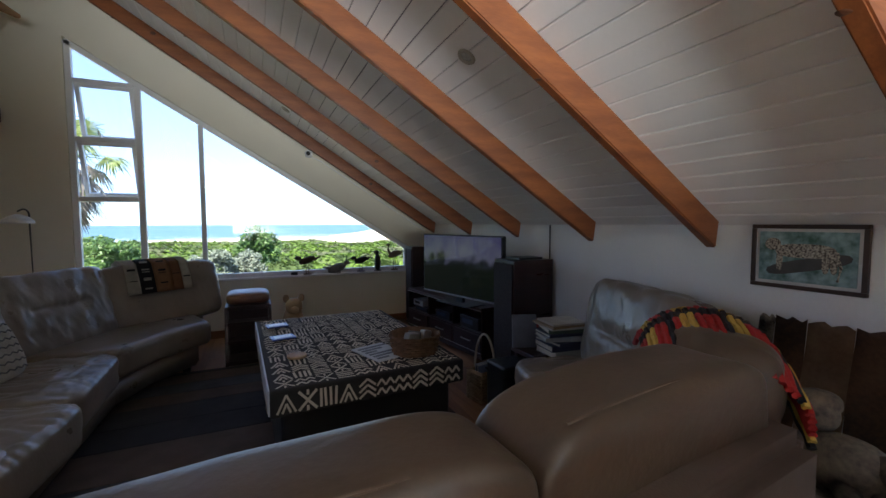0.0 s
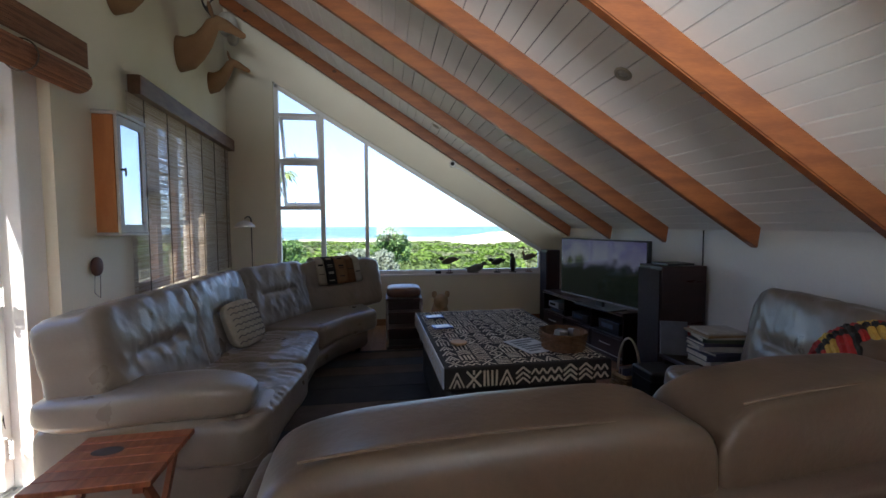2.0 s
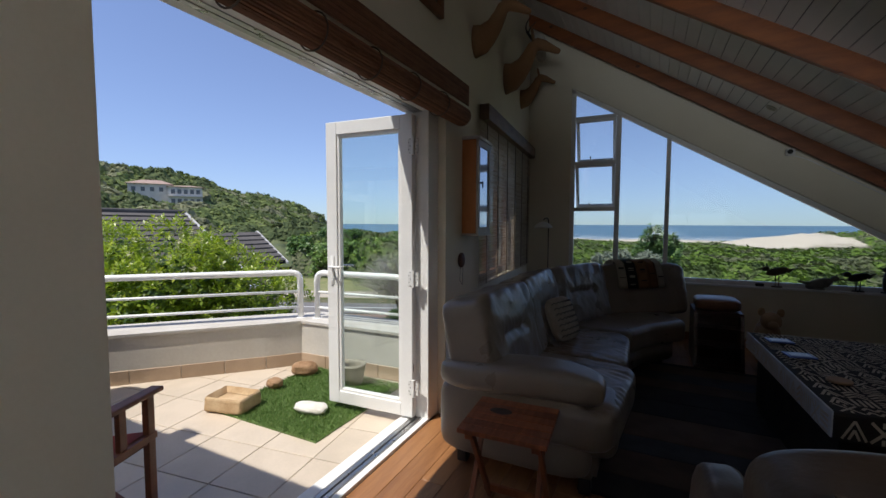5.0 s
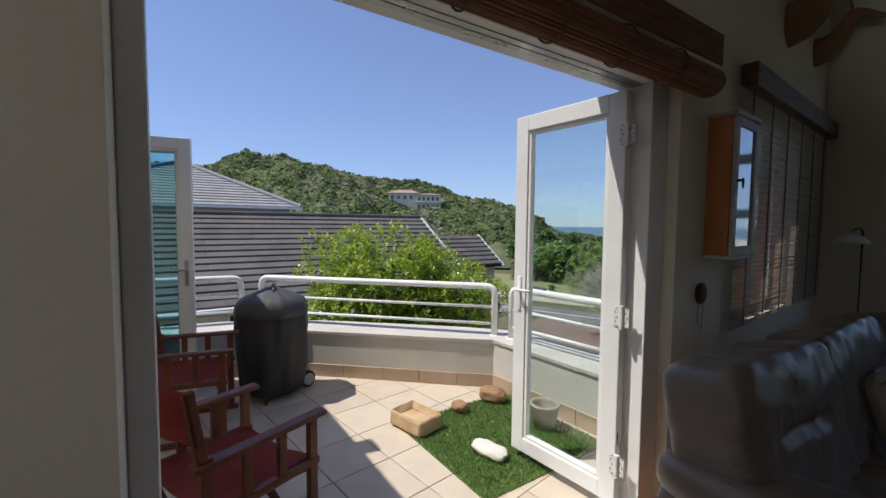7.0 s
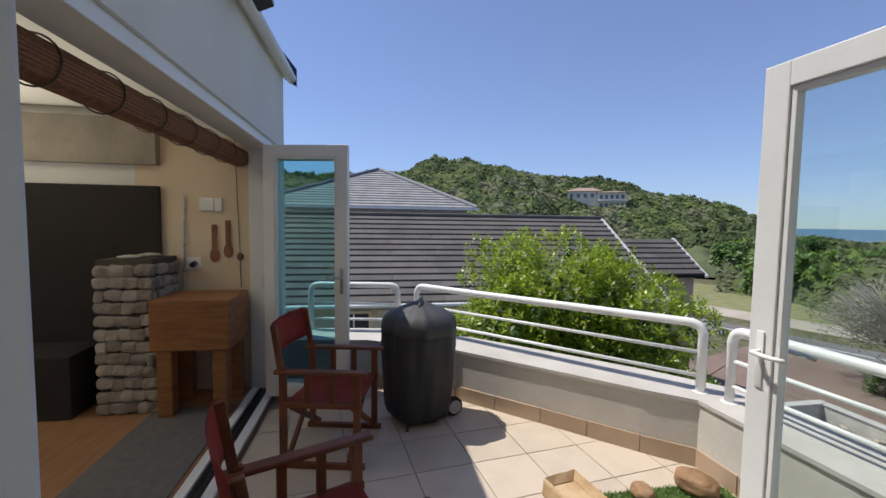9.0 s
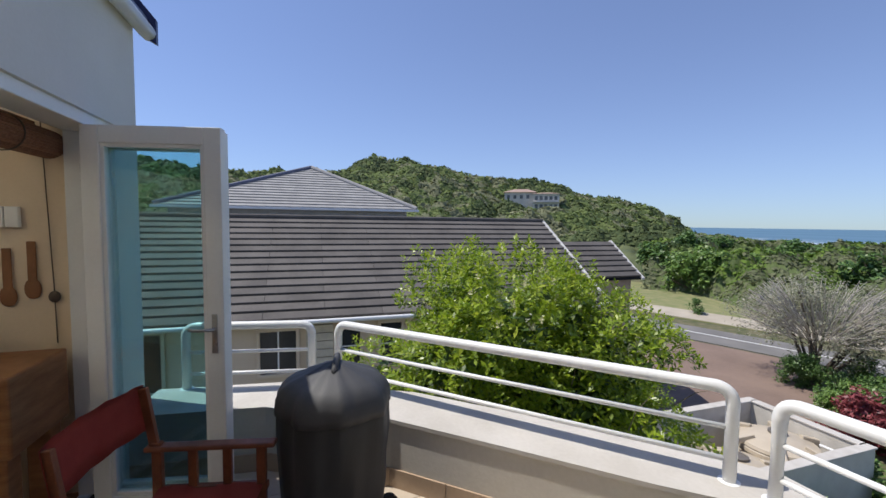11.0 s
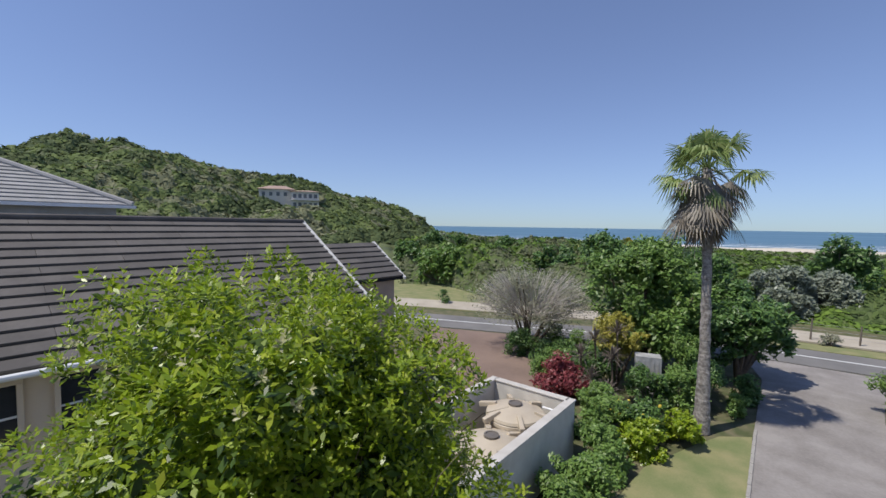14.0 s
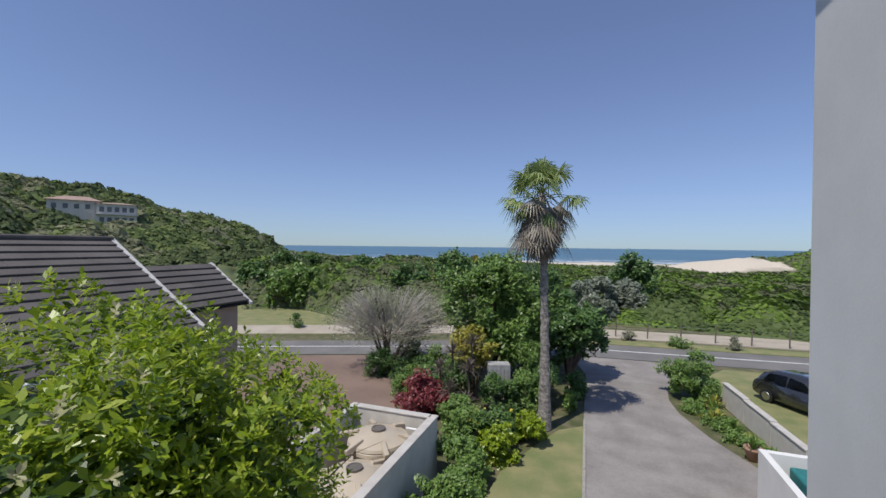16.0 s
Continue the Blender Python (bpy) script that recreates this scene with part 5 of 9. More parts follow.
for k in range(4):
    bm = bmesh.new()
    box(bm, -0.085, -0.055 + 0.03 * k, 0.03, 0.085, -0.049 + 0.03 * k, 0.27 + 0.012 * (k % 2), 0.001, pose(3.78, 3.62, 0, 4 * k - 6, 0, 12))
    solo("magazine", bm, mat("mag_" + "abcd"[k], [(0.2, 0.22, 0.3), (0.5, 0.5, 0.5), (0.12, 0.1, 0.1), (0.4, 0.42, 0.48)][k], None, 10, 0.4), "folded magazine standing in the basket", "magazine", group="basket magazines")
bx_ = thing("storage_case", "black leather case on the floor beside the sofa", "case", (3.86, 3.36, 0), 0)
bm = bmesh.new()
box(bm, -0.15, -0.12, 0, 0.13, 0.12, 0.36, 0.02, segs=3)
part("body", bm, BLACK, bx_)
bm = bmesh.new()
box(bm, -0.155, -0.125, 0.29, 0.135, 0.125, 0.30)
part("lid_line", bm, DARKMETAL, bx_)

# stepped stool with a leather cushion
sl = thing("step_stool", "dark carved wooden step stool against the window wall", "stool", (2.12, 5.62, 0))
for k, (z0, z1) in enumerate(((0.0, 0.04), (0.19, 0.22), (0.36, 0.39), (0.50, 0.54))):
    bm = bmesh.new()
    box(bm, -0.21, -0.22 - 0.05 * (3 - k), z0, 0.21, 0.22, z1, 0.006)
    part("shelf", bm, DARKWOOD, sl)
for sx in (-0.21, 0.18):
    bm = bmesh.new()
    prism(bm, [(-0.37, 0), (0.22, 0), (0.22, 0.52), (-0.22, 0.52)], sx, sx + 0.03, "x")
    part("side", bm, DARKWOOD, sl)
bm = bmesh.new()
box(bm, -0.18, -0.1, 0.0, 0.18, 0.20, 0.5)
part("riser", bm, DARKWOOD, sl)
bm = bmesh.new()
superell(bm, (2.12, 5.60, 0.605), (0.20, 0.19, 0.065), 0.55, 0.35, 40, 20)
solo("stool_cushion", bm, mat("brown_leather", (0.20, 0.10, 0.055), (0.15, 0.075, 0.04), 6, 0.35, 0.15, fine=120), "polished brown leather cushion on the step stool", "cushion", smooth=True)
bm = bmesh.new()
superell(bm, (2.55, 5.55, 0.24), (0.11, 0.16, 0.24), 0.8, 0.9, 24, 16)
superell(bm, (2.55, 5.45, 0.49), (0.085, 0.09, 0.085), 0.9, 0.95, 24, 16)
superell(bm, (2.55, 5.355, 0.465), (0.042, 0.055, 0.04), 0.9, 0.9, 20, 12)
for sx in (-1, 1):
    superell(bm, (2.55 + sx * 0.075, 5.46, 0.572), (0.03, 0.018, 0.04), 0.8, 0.8, 16, 10)
solo("carved_figure", bm, mat("tawny_fur", (0.42, 0.30, 0.18), (0.30, 0.19, 0.10), 8, 0.9, 0.4), "tawny carved animal figure standing beside the stool", "figurine", smooth=True)

# carved birds on the sill
BIRDC = {"brown": mat("carved_brown", (0.12, 0.085, 0.06), (0.07, 0.05, 0.035), 12, 0.7, 0.2), "dark": mat("carved_dark", (0.02, 0.02, 0.022), None, 12, 0.6), "grey": mat("carved_grey", (0.22, 0.21, 0.2), (0.12, 0.11, 0.1), 12, 0.7), "tan": mat("carved_tan", (0.2, 0.14, 0.09), None, 12, 0.7)}
for x, kind, hgt, ln_, cc, lb in ((2.80, "wader", 0.14, 0.13, "brown", "carved wooden wading bird with a curved bill on the window sill"), (3.17, "duck", 0.05, 0.15, "grey", "carved wooden duck resting on the window sill"), (3.49, "wader", 0.12, 0.11, "dark", "small dark carved bird on thin legs on the sill"), (3.72, "upright", 0.10, 0.07, "dark", "upright black carved bird on the window sill"), (3.96, "wader", 0.17, 0.11, "tan", "tall carved heron with a raised neck on the sill")):
    bm = bmesh.new()
    y = 6.415
    z = WZ0 + 0.003
    if kind == "upright":
        superell(bm, (x, y, z + 0.09), (0.032, 0.035, 0.09), 0.9, 0.9, 18, 12)
        superell(bm, (x - 0.01, y, z + 0.19), (0.025, 0.02, 0.025), 1, 1, 14, 10)
        tube(bm, [(x - 0.03, y, z + 0.195), (x - 0.075, y, z + 0.205)], 0.008, 6, 0.002)
    else:
        bz = z + (hgt if kind != "duck" else 0.05)
        superell(bm, (x, y, bz), (ln_ * 0.62, 0.032, 0.035 if kind != "duck" else 0.045), 0.9, 1, 20, 12, None, lambda p: Vector((p.x, p.y * (1 - 0.3 * abs(p.x) / 0.1), p.z + 0.25 * p.x)))
        sx = -1 if x != 3.17 else 1
        if x == 3.96:
            tube(bm, [(x - 0.05, y, bz), (x - 0.07, y, bz + 0.05), (x - 0.06, y, bz + 0.09)], 0.014, 8, 0.01)
            superell(bm, (x - 0.07, y, bz + 0.10), (0.025, 0.014, 0.014), 1, 1, 12, 8)
            tube(bm, [(x - 0.09, y, bz + 0.10), (x - 0.14, y, bz + 0.105)], 0.005, 6, 0.001)
        else:
            superell(bm, (x + sx * ln_ * 0.66, y, bz + (0.02 if kind != "duck" else 0.05)), (0.03, 0.02, 0.022), 1, 1, 14, 10)
            tube(bm, [(x + sx * (ln_ * 0.66 + 0.02), y, bz + (0.02 if kind != "duck" else 0.045)), (x + sx * (ln_ * 0.66 + 0.06), y, bz + 0.012 + (0.03 if kind == "duck" else 0)), (x + sx * (ln_ * 0.66 + 0.085), y, bz - 0.012 + (0.03 if kind == "duck" else 0))], 0.006, 6, 0.0015)
        tube(bm, [(x - sx * ln_ * 0.5, y, bz + 0.0), (x - sx * ln_ * 0.95, y, bz + 0.035 * (-sx) * (1 if sx < 0 else -0.3))], 0.018, 6, 0.004)
        if kind == "wader":
            for d_ in (-0.012, 0.012):
                cyl(bm, (x + d_, y, z + 0.01), (x + d_, y, bz), 0.004, seg=6)
    lathe(bm, [(0.04, 0.0), (0.042, 0.006), (0.034, 0.012)], (x, y, z), 14)
    bmesh.ops.transform(bm, matrix=Matrix.Translation((x, y, z)) @ Matrix.Diagonal((1.3, 1.0, 1.3, 1)) @ Matrix.Translation((-x, -y, -z)), verts=bm.verts)
    solo("carved_bird", bm, BIRDC[cc], lb, "bird carving", smooth=True, group="carved birds")
bm = bmesh.new()
box(bm, 2.60, 6.39, WZ0 + 0.003, 2.68, 6.44, WZ0 + 0.04, 0.006)
solo("wood_block", bm, BIRDC["dark"], "small dark wooden block on the sill", "ornament")

# reading lamp
lp = thing("floor_lamp", "slim floor lamp with a small white glass shade", "floor lamp", (0.28, 6.06, 0))
bm = bmesh.new()
lathe(bm, [(0.12, 0), (0.125, 0.01), (0.03, 0.03)], seg=24)
part("base", bm, DARKMETAL, lp)
bm = bmesh.new()
tube(bm, rounded([(0, 0, 0.03), (0, 0, 1.47), (-0.02, -0.04, 1.50), (-0.05, -0.08, 1.47)], 0.03), 0.008, 8)
part("pole", bm, DARKMETAL, lp)
bm = bmesh.new()
lathe(bm, [(0.115, 1.36), (0.11, 1.385), (0.075, 1.42), (0.02, 1.445), (0.018, 1.44), (0.07, 1.415), (0.105, 1.38), (0.11, 1.36)], (-0.05, -0.08, 0), 28)
part("shade", bm, mat("white_glass", (0.75, 0.75, 0.72), None, 10, 0.3), lp, "white glass shade", smooth=True)
# camera on the gable
cm = thing("security_camera", "small white security camera on the gable wall", "camera", (2.84, YG, 2.215))
bm = bmesh.new()
superell(bm, (0, -0.05, 0), (0.045, 0.05, 0.045), 0.8, 0.8, 24, 16)
part("body", bm, WHITEPVC, cm, smooth=True)
bm = bmesh.new()
superell(bm, (-0.01, -0.095, 0.0), (0.026, 0.016, 0.026), 1, 1, 20, 12)
part("lens", bm, BLACK, cm, "black lens", smooth=True)
bm = bmesh.new()
tube(bm, [(2.88, YG - 0.008, 2.18)] + [(x, YG - 0.008, ceil_z(x) - 0.185) for x in (3.0, 3.4, 4.0, 4.42)], 0.006, 6)
solo("camera_cable", bm, WHITEPVC, "thin white cable along the rafter", "cable")

# framed picture of a spotted cat on the low wall
pf = thing("framed_picture", "dark-framed photograph of a spotted cat lying on a branch", "picture", (XR - 0.012, 1.966, 1.184))
for nm_, b_ in (("frame", (-0.012, -0.225, 0.135, 0.01, 0.225, 0.155)), ("frame", (-0.012, -0.225, -0.155, 0.01, 0.225, -0.135)), ("frame", (-0.012, -0.225, -0.135, 0.01, -0.205, 0.135)), ("frame", (-0.012, 0.205, -0.135, 0.01, 0.225, 0.135))):
    bm = bmesh.new()
    box(bm, *b_, 0.003)
    part(nm_, bm, mat("frame_brown", (0.05, 0.022, 0.012), None, 6, 0.45), pf)
bm = bmesh.new()
box(bm, -0.002, -0.205, -0.135, 0.002, 0.205, 0.135)
part("mount", bm, mat("mount_white", (0.6, 0.58, 0.54), None, 8, 0.8), pf)
bm = bmesh.new()
box(bm, -0.005, -0.19, -0.12, -0.0025, 0.19, 0.12)
part("print", bm, mat("photo_green", (0.04, 0.10, 0.07), (0.30, 0.42, 0.42), 16, 0.4, fine=40), pf, "green leafy photograph")
bm = bmesh.new()
superell(bm, (-0.0062, 0.0, -0.035), (0.001, 0.17, 0.03), 0.7, 0.7, 24, 8, Matrix.Rotation(radians(-14), 4, "X"))
part("branch", bm, mat("photo_branch", (0.07, 0.06, 0.05), None, 20, 0.5), pf)
bm = bmesh.new()
superell(bm, (-0.0075, 0.0, 0.03), (0.001, 0.12, 0.034), 0.8, 0.8, 24, 8)
superell(bm, (-0.0075, 0.13, 0.06), (0.001, 0.035, 0.03), 1, 1, 18, 8)
for y in (0.1, -0.08, -0.11):
    superell(bm, (-0.0075, y, -0.02), (0.001, 0.014, 0.05), 0.8, 0.8, 14, 8)
tube(bm, [(-0.0075, -0.12, 0.03), (-0.0075, -0.135, -0.04), (-0.0075, -0.125, -0.1)], 0.006, 6)
part("spotted_cat", bm, mat("photo_tawny", (0.50, 0.42, 0.32), (0.05, 0.03, 0.02), 110, 0.5, detail=1), pf)

# wall over the balcony doors: heads, frame, glazed case, blind
def trophy(loc, s, horn, lb):
    """Mounted antelope head: shoulder at the wall, neck rising forwards, muzzle out along +y."""
    bm = bmesh.new()
    neck = [((0.0, 0, 0.0), 0.150, 0.20), ((0.07, 0.01, 0.02), 0.142, 0.185), ((0.15, 0.04, 0.08), 0.112, 0.14), ((0.23, 0.07, 0.18), 0.084, 0.105), ((0.29, 0.08, 0.29), 0.072, 0.085), ((0.33, 0.085, 0.37), 0.074, 0.078), ((0.39, 0.10, 0.405), 0.076, 0.078), ((0.46, 0.12, 0.385), 0.062, 0.066), ((0.54, 0.14, 0.345), 0.044, 0.050), ((0.61, 0.16, 0.31), 0.036, 0.040), ((0.645, 0.17, 0.295), 0.030, 0.032), ((0.655, 0.172, 0.29), 0.014, 0.016)]
    rings = []
    for i, (p, ra, rb) in enumerate(neck):
        p = Vector(p)
        a = Vector(neck[max(i - 1, 0)][0])
        b = Vector(neck[min(i + 1, len(neck) - 1)][0])
        d = (b - a).normalized()
        side = d.cross(Vector((0, 0, 1))).normalized()
        if i == 0:
            d, side = Vector((1, 0, 0)), Vector((0, -1, 0))
        upv = side.cross(d).normalized()
        rings.append([bm.verts.new((p + side * ra * math.cos(2 * math.pi * k / 20) + upv * rb * math.sin(2 * math.pi * k / 20)) * s) for k in range(20)])
    for a, b in zip(rings, rings[1:]):
        for k in range(20):
            bm.faces.new((a[k], a[(k + 1) % 20], b[(k + 1) % 20], b[k]))
    bm.faces.new(rings[0][::-1])
    bm.faces.new(rings[-1])
    for sg in (-1, 1):
        superell(bm, (0, 0, 0), (0.018 * s, 0.042 * s, 0.105 * s), 0.9, 0.9, 14, 10, Matrix.Translation(Vector((0.33 + sg * 0.02, 0.09 - sg * 0.10, 0.485)) * s) @ Matrix.Rotation(radians(sg * 52), 4, "X"))
        superell(bm, Vector((0.425, 0.11 - sg * 0.066, 0.415)) * s, (0.016 * s, 0.010 * s, 0.014 * s), 1, 1, 10, 8)
    bmesh.ops.transform(bm, matrix=Matrix.Translation(loc), verts=bm.verts)
    solo("mounted_head", bm, mat("antelope_hide", (0.25, 0.13, 0.06), (0.31, 0.185, 0.095), 3, 0.9, 0.25, fine=80), lb, "mounted head", smooth=True, group="mounted antelope heads")
    if horn:
        for sg in (-1, 1):
            bm = bmesh.new()
            tube(bm, [Vector(loc) + Vector((0.33, 0.09 - sg * 0.03, 0.47)) * s + Vector((-0.10 * math.sin(k / 6 * 2.6) * s + 0.05 * (k / 6) ** 2, -sg * 0.06 * k / 6, k / 6 * horn * s)) for k in range(7)], 0.019 * s, 10, 0.004)
            solo("horn", bm, mat("dark_horn", (0.03, 0.025, 0.02), None, 20, 0.4), "dark ridged horn of a mounted antelope head", "horn", smooth=True, group="antelope horns")


trophy((xw(3.88), 3.88, 2.96), 0.68, 0.3, "tan antelope head mounted high on the cream wall")
trophy((xw(4.98), 4.98, 3.0), 0.84, 0.26, "tan horned antelope head mounted on the cream wall")
trophy((xw(5.82), 5.82, 3.01), 0.62, 0.0, "small hornless antelope head mounted on the wall")
bm = bmesh.new()
superell(bm, (0.12, 5.95, 3.72), (0.10, 0.10, 0.13), 0.7, 0.8, 20, 14)
superell(bm, (0.16, 5.98, 3.60), (0.06, 0.06, 0.10), 0.8, 0.8, 18, 12)
solo("white_skull", bm, mat("bone", (0.6, 0.58, 0.53), (0.45, 0.43, 0.38), 14, 0.7, 0.3), "pale bone skull mounted near the rafters", "skull", smooth=True)
fp = thing("framed_artwork", "large wooden picture frame high over the balcony doors", "picture", (0.15, 2.45, 3.15))
for b_ in ((0, -0.65, -0.36, 0.04, 0.65, -0.30), (0, -0.65, 0.30, 0.04, 0.65, 0.36), (0, -0.65, -0.30, 0.04, -0.59, 0.30), (0, 0.59, -0.30, 0.04, 0.65, 0.30)):
    bm = bmesh.new()
    box(bm, *b_, 0.006)
    part("frame", bm, mat("frame_wood", (0.20, 0.08, 0.03), None, 6, 0.5), fp)
bm = bmesh.new()
box(bm, 0.0, -0.59, -0.30, 0.015, 0.59, 0.30)
part("panel", bm, mat("dark_panel", (0.10, 0.07, 0.05), (0.05, 0.035, 0.025), 5, 0.6), fp)
ky = thing("wall_cabinet", "small orange pine wall cabinet with a glazed white door", "wall cabinet", (xw(3.74), 3.74, 1.34), 4.2)
bm = bmesh.new()
for b_ in ((0, -0.17, 0, 0.115, -0.155, 0.74), (0, 0.155, 0, 0.115, 0.17, 0.74), (0, -0.155, 0, 0.115, 0.155, 0.016), (0, -0.155, 0.724, 0.115, 0.155, 0.74), (0, -0.155, 0.016, 0.012, 0.155, 0.724)):
    box(bm, *b_, 0.002)
part("body", bm, mat("orange_pine", (0.50, 0.20, 0.065), (0.42, 0.15, 0.045), 5, 0.45, 0.05, stretch=(4, 4, 1)), ky, "orange pine body")
kd = part("door", bar(0, 0, 0.01, 0, 0.01), WHITEPVC, ky)
for b_ in ((0.118, -0.17, 0, 0.138, -0.125, 0.74), (0.118, 0.125, 0, 0.138, 0.17, 0.74), (0.118, -0.125, 0, 0.138, 0.125, 0.05), (0.118, -0.125, 0.69, 0.138, 0.125, 0.74)):
    bm = bmesh.new()
    box(bm, *b_, 0.004)
    part("door_frame", bm, mat("pale_grey_paint", (0.5, 0.49, 0.48), None, 6, 0.5), kd)
bm = bmesh.new()
box(bm, 0.126, -0.125, 0.05, 0.129, 0.125, 0.69)
part("door_glass", bm, mat("mirror_glass", (0.55, 0.58, 0.66), None, 3, 0.04, metal=1.0), kd, "reflecting glass")
bm = bmesh.new()
cyl(bm, (0.138, -0.145, 0.40), (0.165, -0.145, 0.40), 0.008, seg=10)
superell(bm, (0.165, -0.145, 0.385), (0.006, 0.008, 0.03), 1, 1, 12, 8)
part("key", bm, DARKMETAL, kd)
for b_ in ((-0.0, -0.185, 0.74, 0.15, 0.185, 0.765), (-0.0, -0.18, -0.02, 0.145, 0.18, 0.0)):
    bm = bmesh.new()
    box(bm, *b_, 0.006)
    part("moulding", bm, mat("pale_grey_paint", (0.5, 0.49, 0.48)), ky)
hk = thing("hat_ornament", "small dark leather ornament hanging on the wall", "ornament", (xw(3.55) + 0.02, 3.52, 1.13))
bm = bmesh.new()
superell(bm, (0, 0, 0), (0.02, 0.045, 0.06), 0.9, 0.7, 16, 10)
part("body", bm, mat("dark_leather", (0.09, 0.03, 0.02), None, 10, 0.6), hk, smooth=True)
bm = bmesh.new()
tube(bm, [(0, -0.02, -0.05), (0, -0.03, -0.16), (0, 0.02, -0.2), (0, 0.03, -0.06)], 0.002, 5)
part("string", bm, mat("cord", (0.1, 0.07, 0.05)), hk)
# reed blind let down before the wooden window
bl = thing("reed_blind", "lowered brown reed blind with a wooden pelmet", "blind", (xw(5.15), 5.15, 0), 4.2)
bm = bmesh.new()
box(bm, 0.01, -1.16, 2.33, 0.10, 1.20, 2.47, 0.006)
part("pelmet", bm, mat("pelmet_wood", (0.17, 0.10, 0.06), (0.11, 0.06, 0.035), 5, 0.55, stretch=(4, 1, 4)), bl, "brown wooden pelmet")
zr_ = np.arange(0.86, 2.33, 0.0076)
rg_ = np.random.default_rng(6)
xr_, hr_ = 0.035 + rg_.uniform(-0.003, 0.003, len(zr_)), rg_.uniform(0.0026, 0.0038, len(zr_))
P_ = []
for x_, z_, h_ in zip(xr_, zr_, hr_):
    for k in range(8):
        y0, y1 = -1.24 + 0.2975 * k, -1.24 + 0.2975 * (k + 1)
        P_.append([(x_, y0, z_ - h_), (x_, y1, z_ - h_), (x_ + 0.002, y1, z_ + h_), (x_ + 0.002, y0, z_ + h_)])
rd = quads("reed", np.array(P_), REEDTHIN)
rd.parent = bl
tagged(rd, kind="stuff")
for y in (-1.0, -0.6, -0.2, 0.2, 0.6, 1.0):
    bm = bmesh.new()
    tube(bm, [(0.04, y, 0.86), (0.04, y, 2.33)], 0.004, 5)
    part("cord", bm, mat("cord", (0.1, 0.07, 0.05)), bl)

# folding slatted side table
ft = thing("folding_table", "small slatted red-brown wooden folding table", "side table", (0.905, 2.365, 0), 3)
ft.scale = (1.0, 0.86, 1.0)
for k in range(6):
    bm = bmesh.new()
    y = -0.185 + k * 0.074
    box(bm, -0.20, y - 0.035, 0.485, 0.20, y + 0.035, 0.507, 0.004)
    part("slat", bm, TEAK, ft)
for sx in (-0.15, 0.15):
    bm = bmesh.new()
    box(bm, sx - 0.018, -0.2, 0.455, sx + 0.018, 0.2, 0.485, 0.003)
    part("batten", bm, TEAK, ft)
for sx, sg in ((-0.165, 1), (-0.14, -1), (0.14, 1), (0.165, -1)):
    bm = bmesh.new()
    d = Vector((0, sg * 0.36, 0.48))
    m = Matrix.Translation((sx, 0, 0.235)) @ d.to_track_quat("Z", "X").to_matrix().to_4x4()
    box(bm, -0.016, -0.011, -d.length / 2, 0.016, 0.011, d.length / 2, 0.003, m)
    part("leg", bm, TEAK, ft)
for sg in (-1, 1):
    bm = bmesh.new()
    box(bm, -0.16, sg * 0.135 - 0.012, 0.05, 0.16, sg * 0.135 + 0.012, 0.085, 0.003)
    part("stretcher", bm, TEAK, ft)
bm = bmesh.new()
superell(bm, (-0.06, 0.06, 0.508), (0.055, 0.04, 0.0012), 1, 1, 24, 6)
part("stain", bm, mat("dark_stain", (0.03, 0.025, 0.025), None, 20, 0.6), ft, "dark ring stain")
# ---- balcony ----
BF = -0.03
INNER = [(-3.45, 0.62), (-3.36, 1.45), (-2.94, 2.24), (-2.40, 2.83), (-1.90, 3.36), (-1.68, 3.62), (-0.46, 3.68)]


def offset(pts, d):
    """A polyline moved to its left by d."""
    out = []
    for i, p in enumerate(pts):
        a = Vector(pts[max(i - 1, 0)])
        b = Vector(pts[min(i + 1, len(pts) - 1)])
        t = (b - a).normalized()
        out.append((p[0] - t.y * d, p[1] + t.x * d))
    return out


PTOP = 0.40
bm = bmesh.new()
outer = offset(INNER, 0.42)
prism(bm, INNER + outer[::-1], -5.5, PTOP, "z")
parapet = solo("parapet", bm, PARAPET, "low grey plastered balcony parapet wall", "parapet", kind="structure")
bm = bmesh.new()
prism(bm, offset(INNER, -0.015) + offset(INNER, 0.435)[::-1], PTOP, PTOP + 0.025, "z")
cap = part("cap", bm, CAPM, parapet, "pale painted parapet coping")
bm = bmesh.new()
prism(bm, [(-3.45, 0.62), (-0.2, 0.62), (-0.2, 3.66)] + [(-0.46, 3.68)] + INNER[::-1][1:], -0.35, BF - 0.012, "z")
solo("balcony_slab", bm, GROUT, "grouted concrete balcony slab", kind="structure")

# rails: each a bent tube with two thinner bars
def rail(pts, label):
    r = thing("railing", label, "railing", group="balcony railings")
    a, b = Vector((*pts[0], 0)), Vector((*pts[-1], 0))
    zb = PTOP + 0.02
    bm = bmesh.new()
    path = [Vector((*pts[0], zb))] + [Vector((*p, 0.90)) for p in pts] + [Vector((*pts[-1], zb))]
    tube(bm, rounded(path, 0.09, 8), 0.031, 16)
    part("top_tube", bm, RAILW, r, smooth=True)
    for z in (0.70, 0.535):
        bm = bmesh.new()
        tube(bm, [Vector((*p, z)) for p in pts], 0.014, 12)
        part("bar", bm, RAILW, r, smooth=True)
    for p in (pts[0], pts[-1]):
        bm = bmesh.new()
        lathe(bm, [(0.05, 0.0), (0.05, 0.006), (0.034, 0.01)], (p[0], p[1], zb), 16)
        part("foot_plate", bm, RAILW, r)


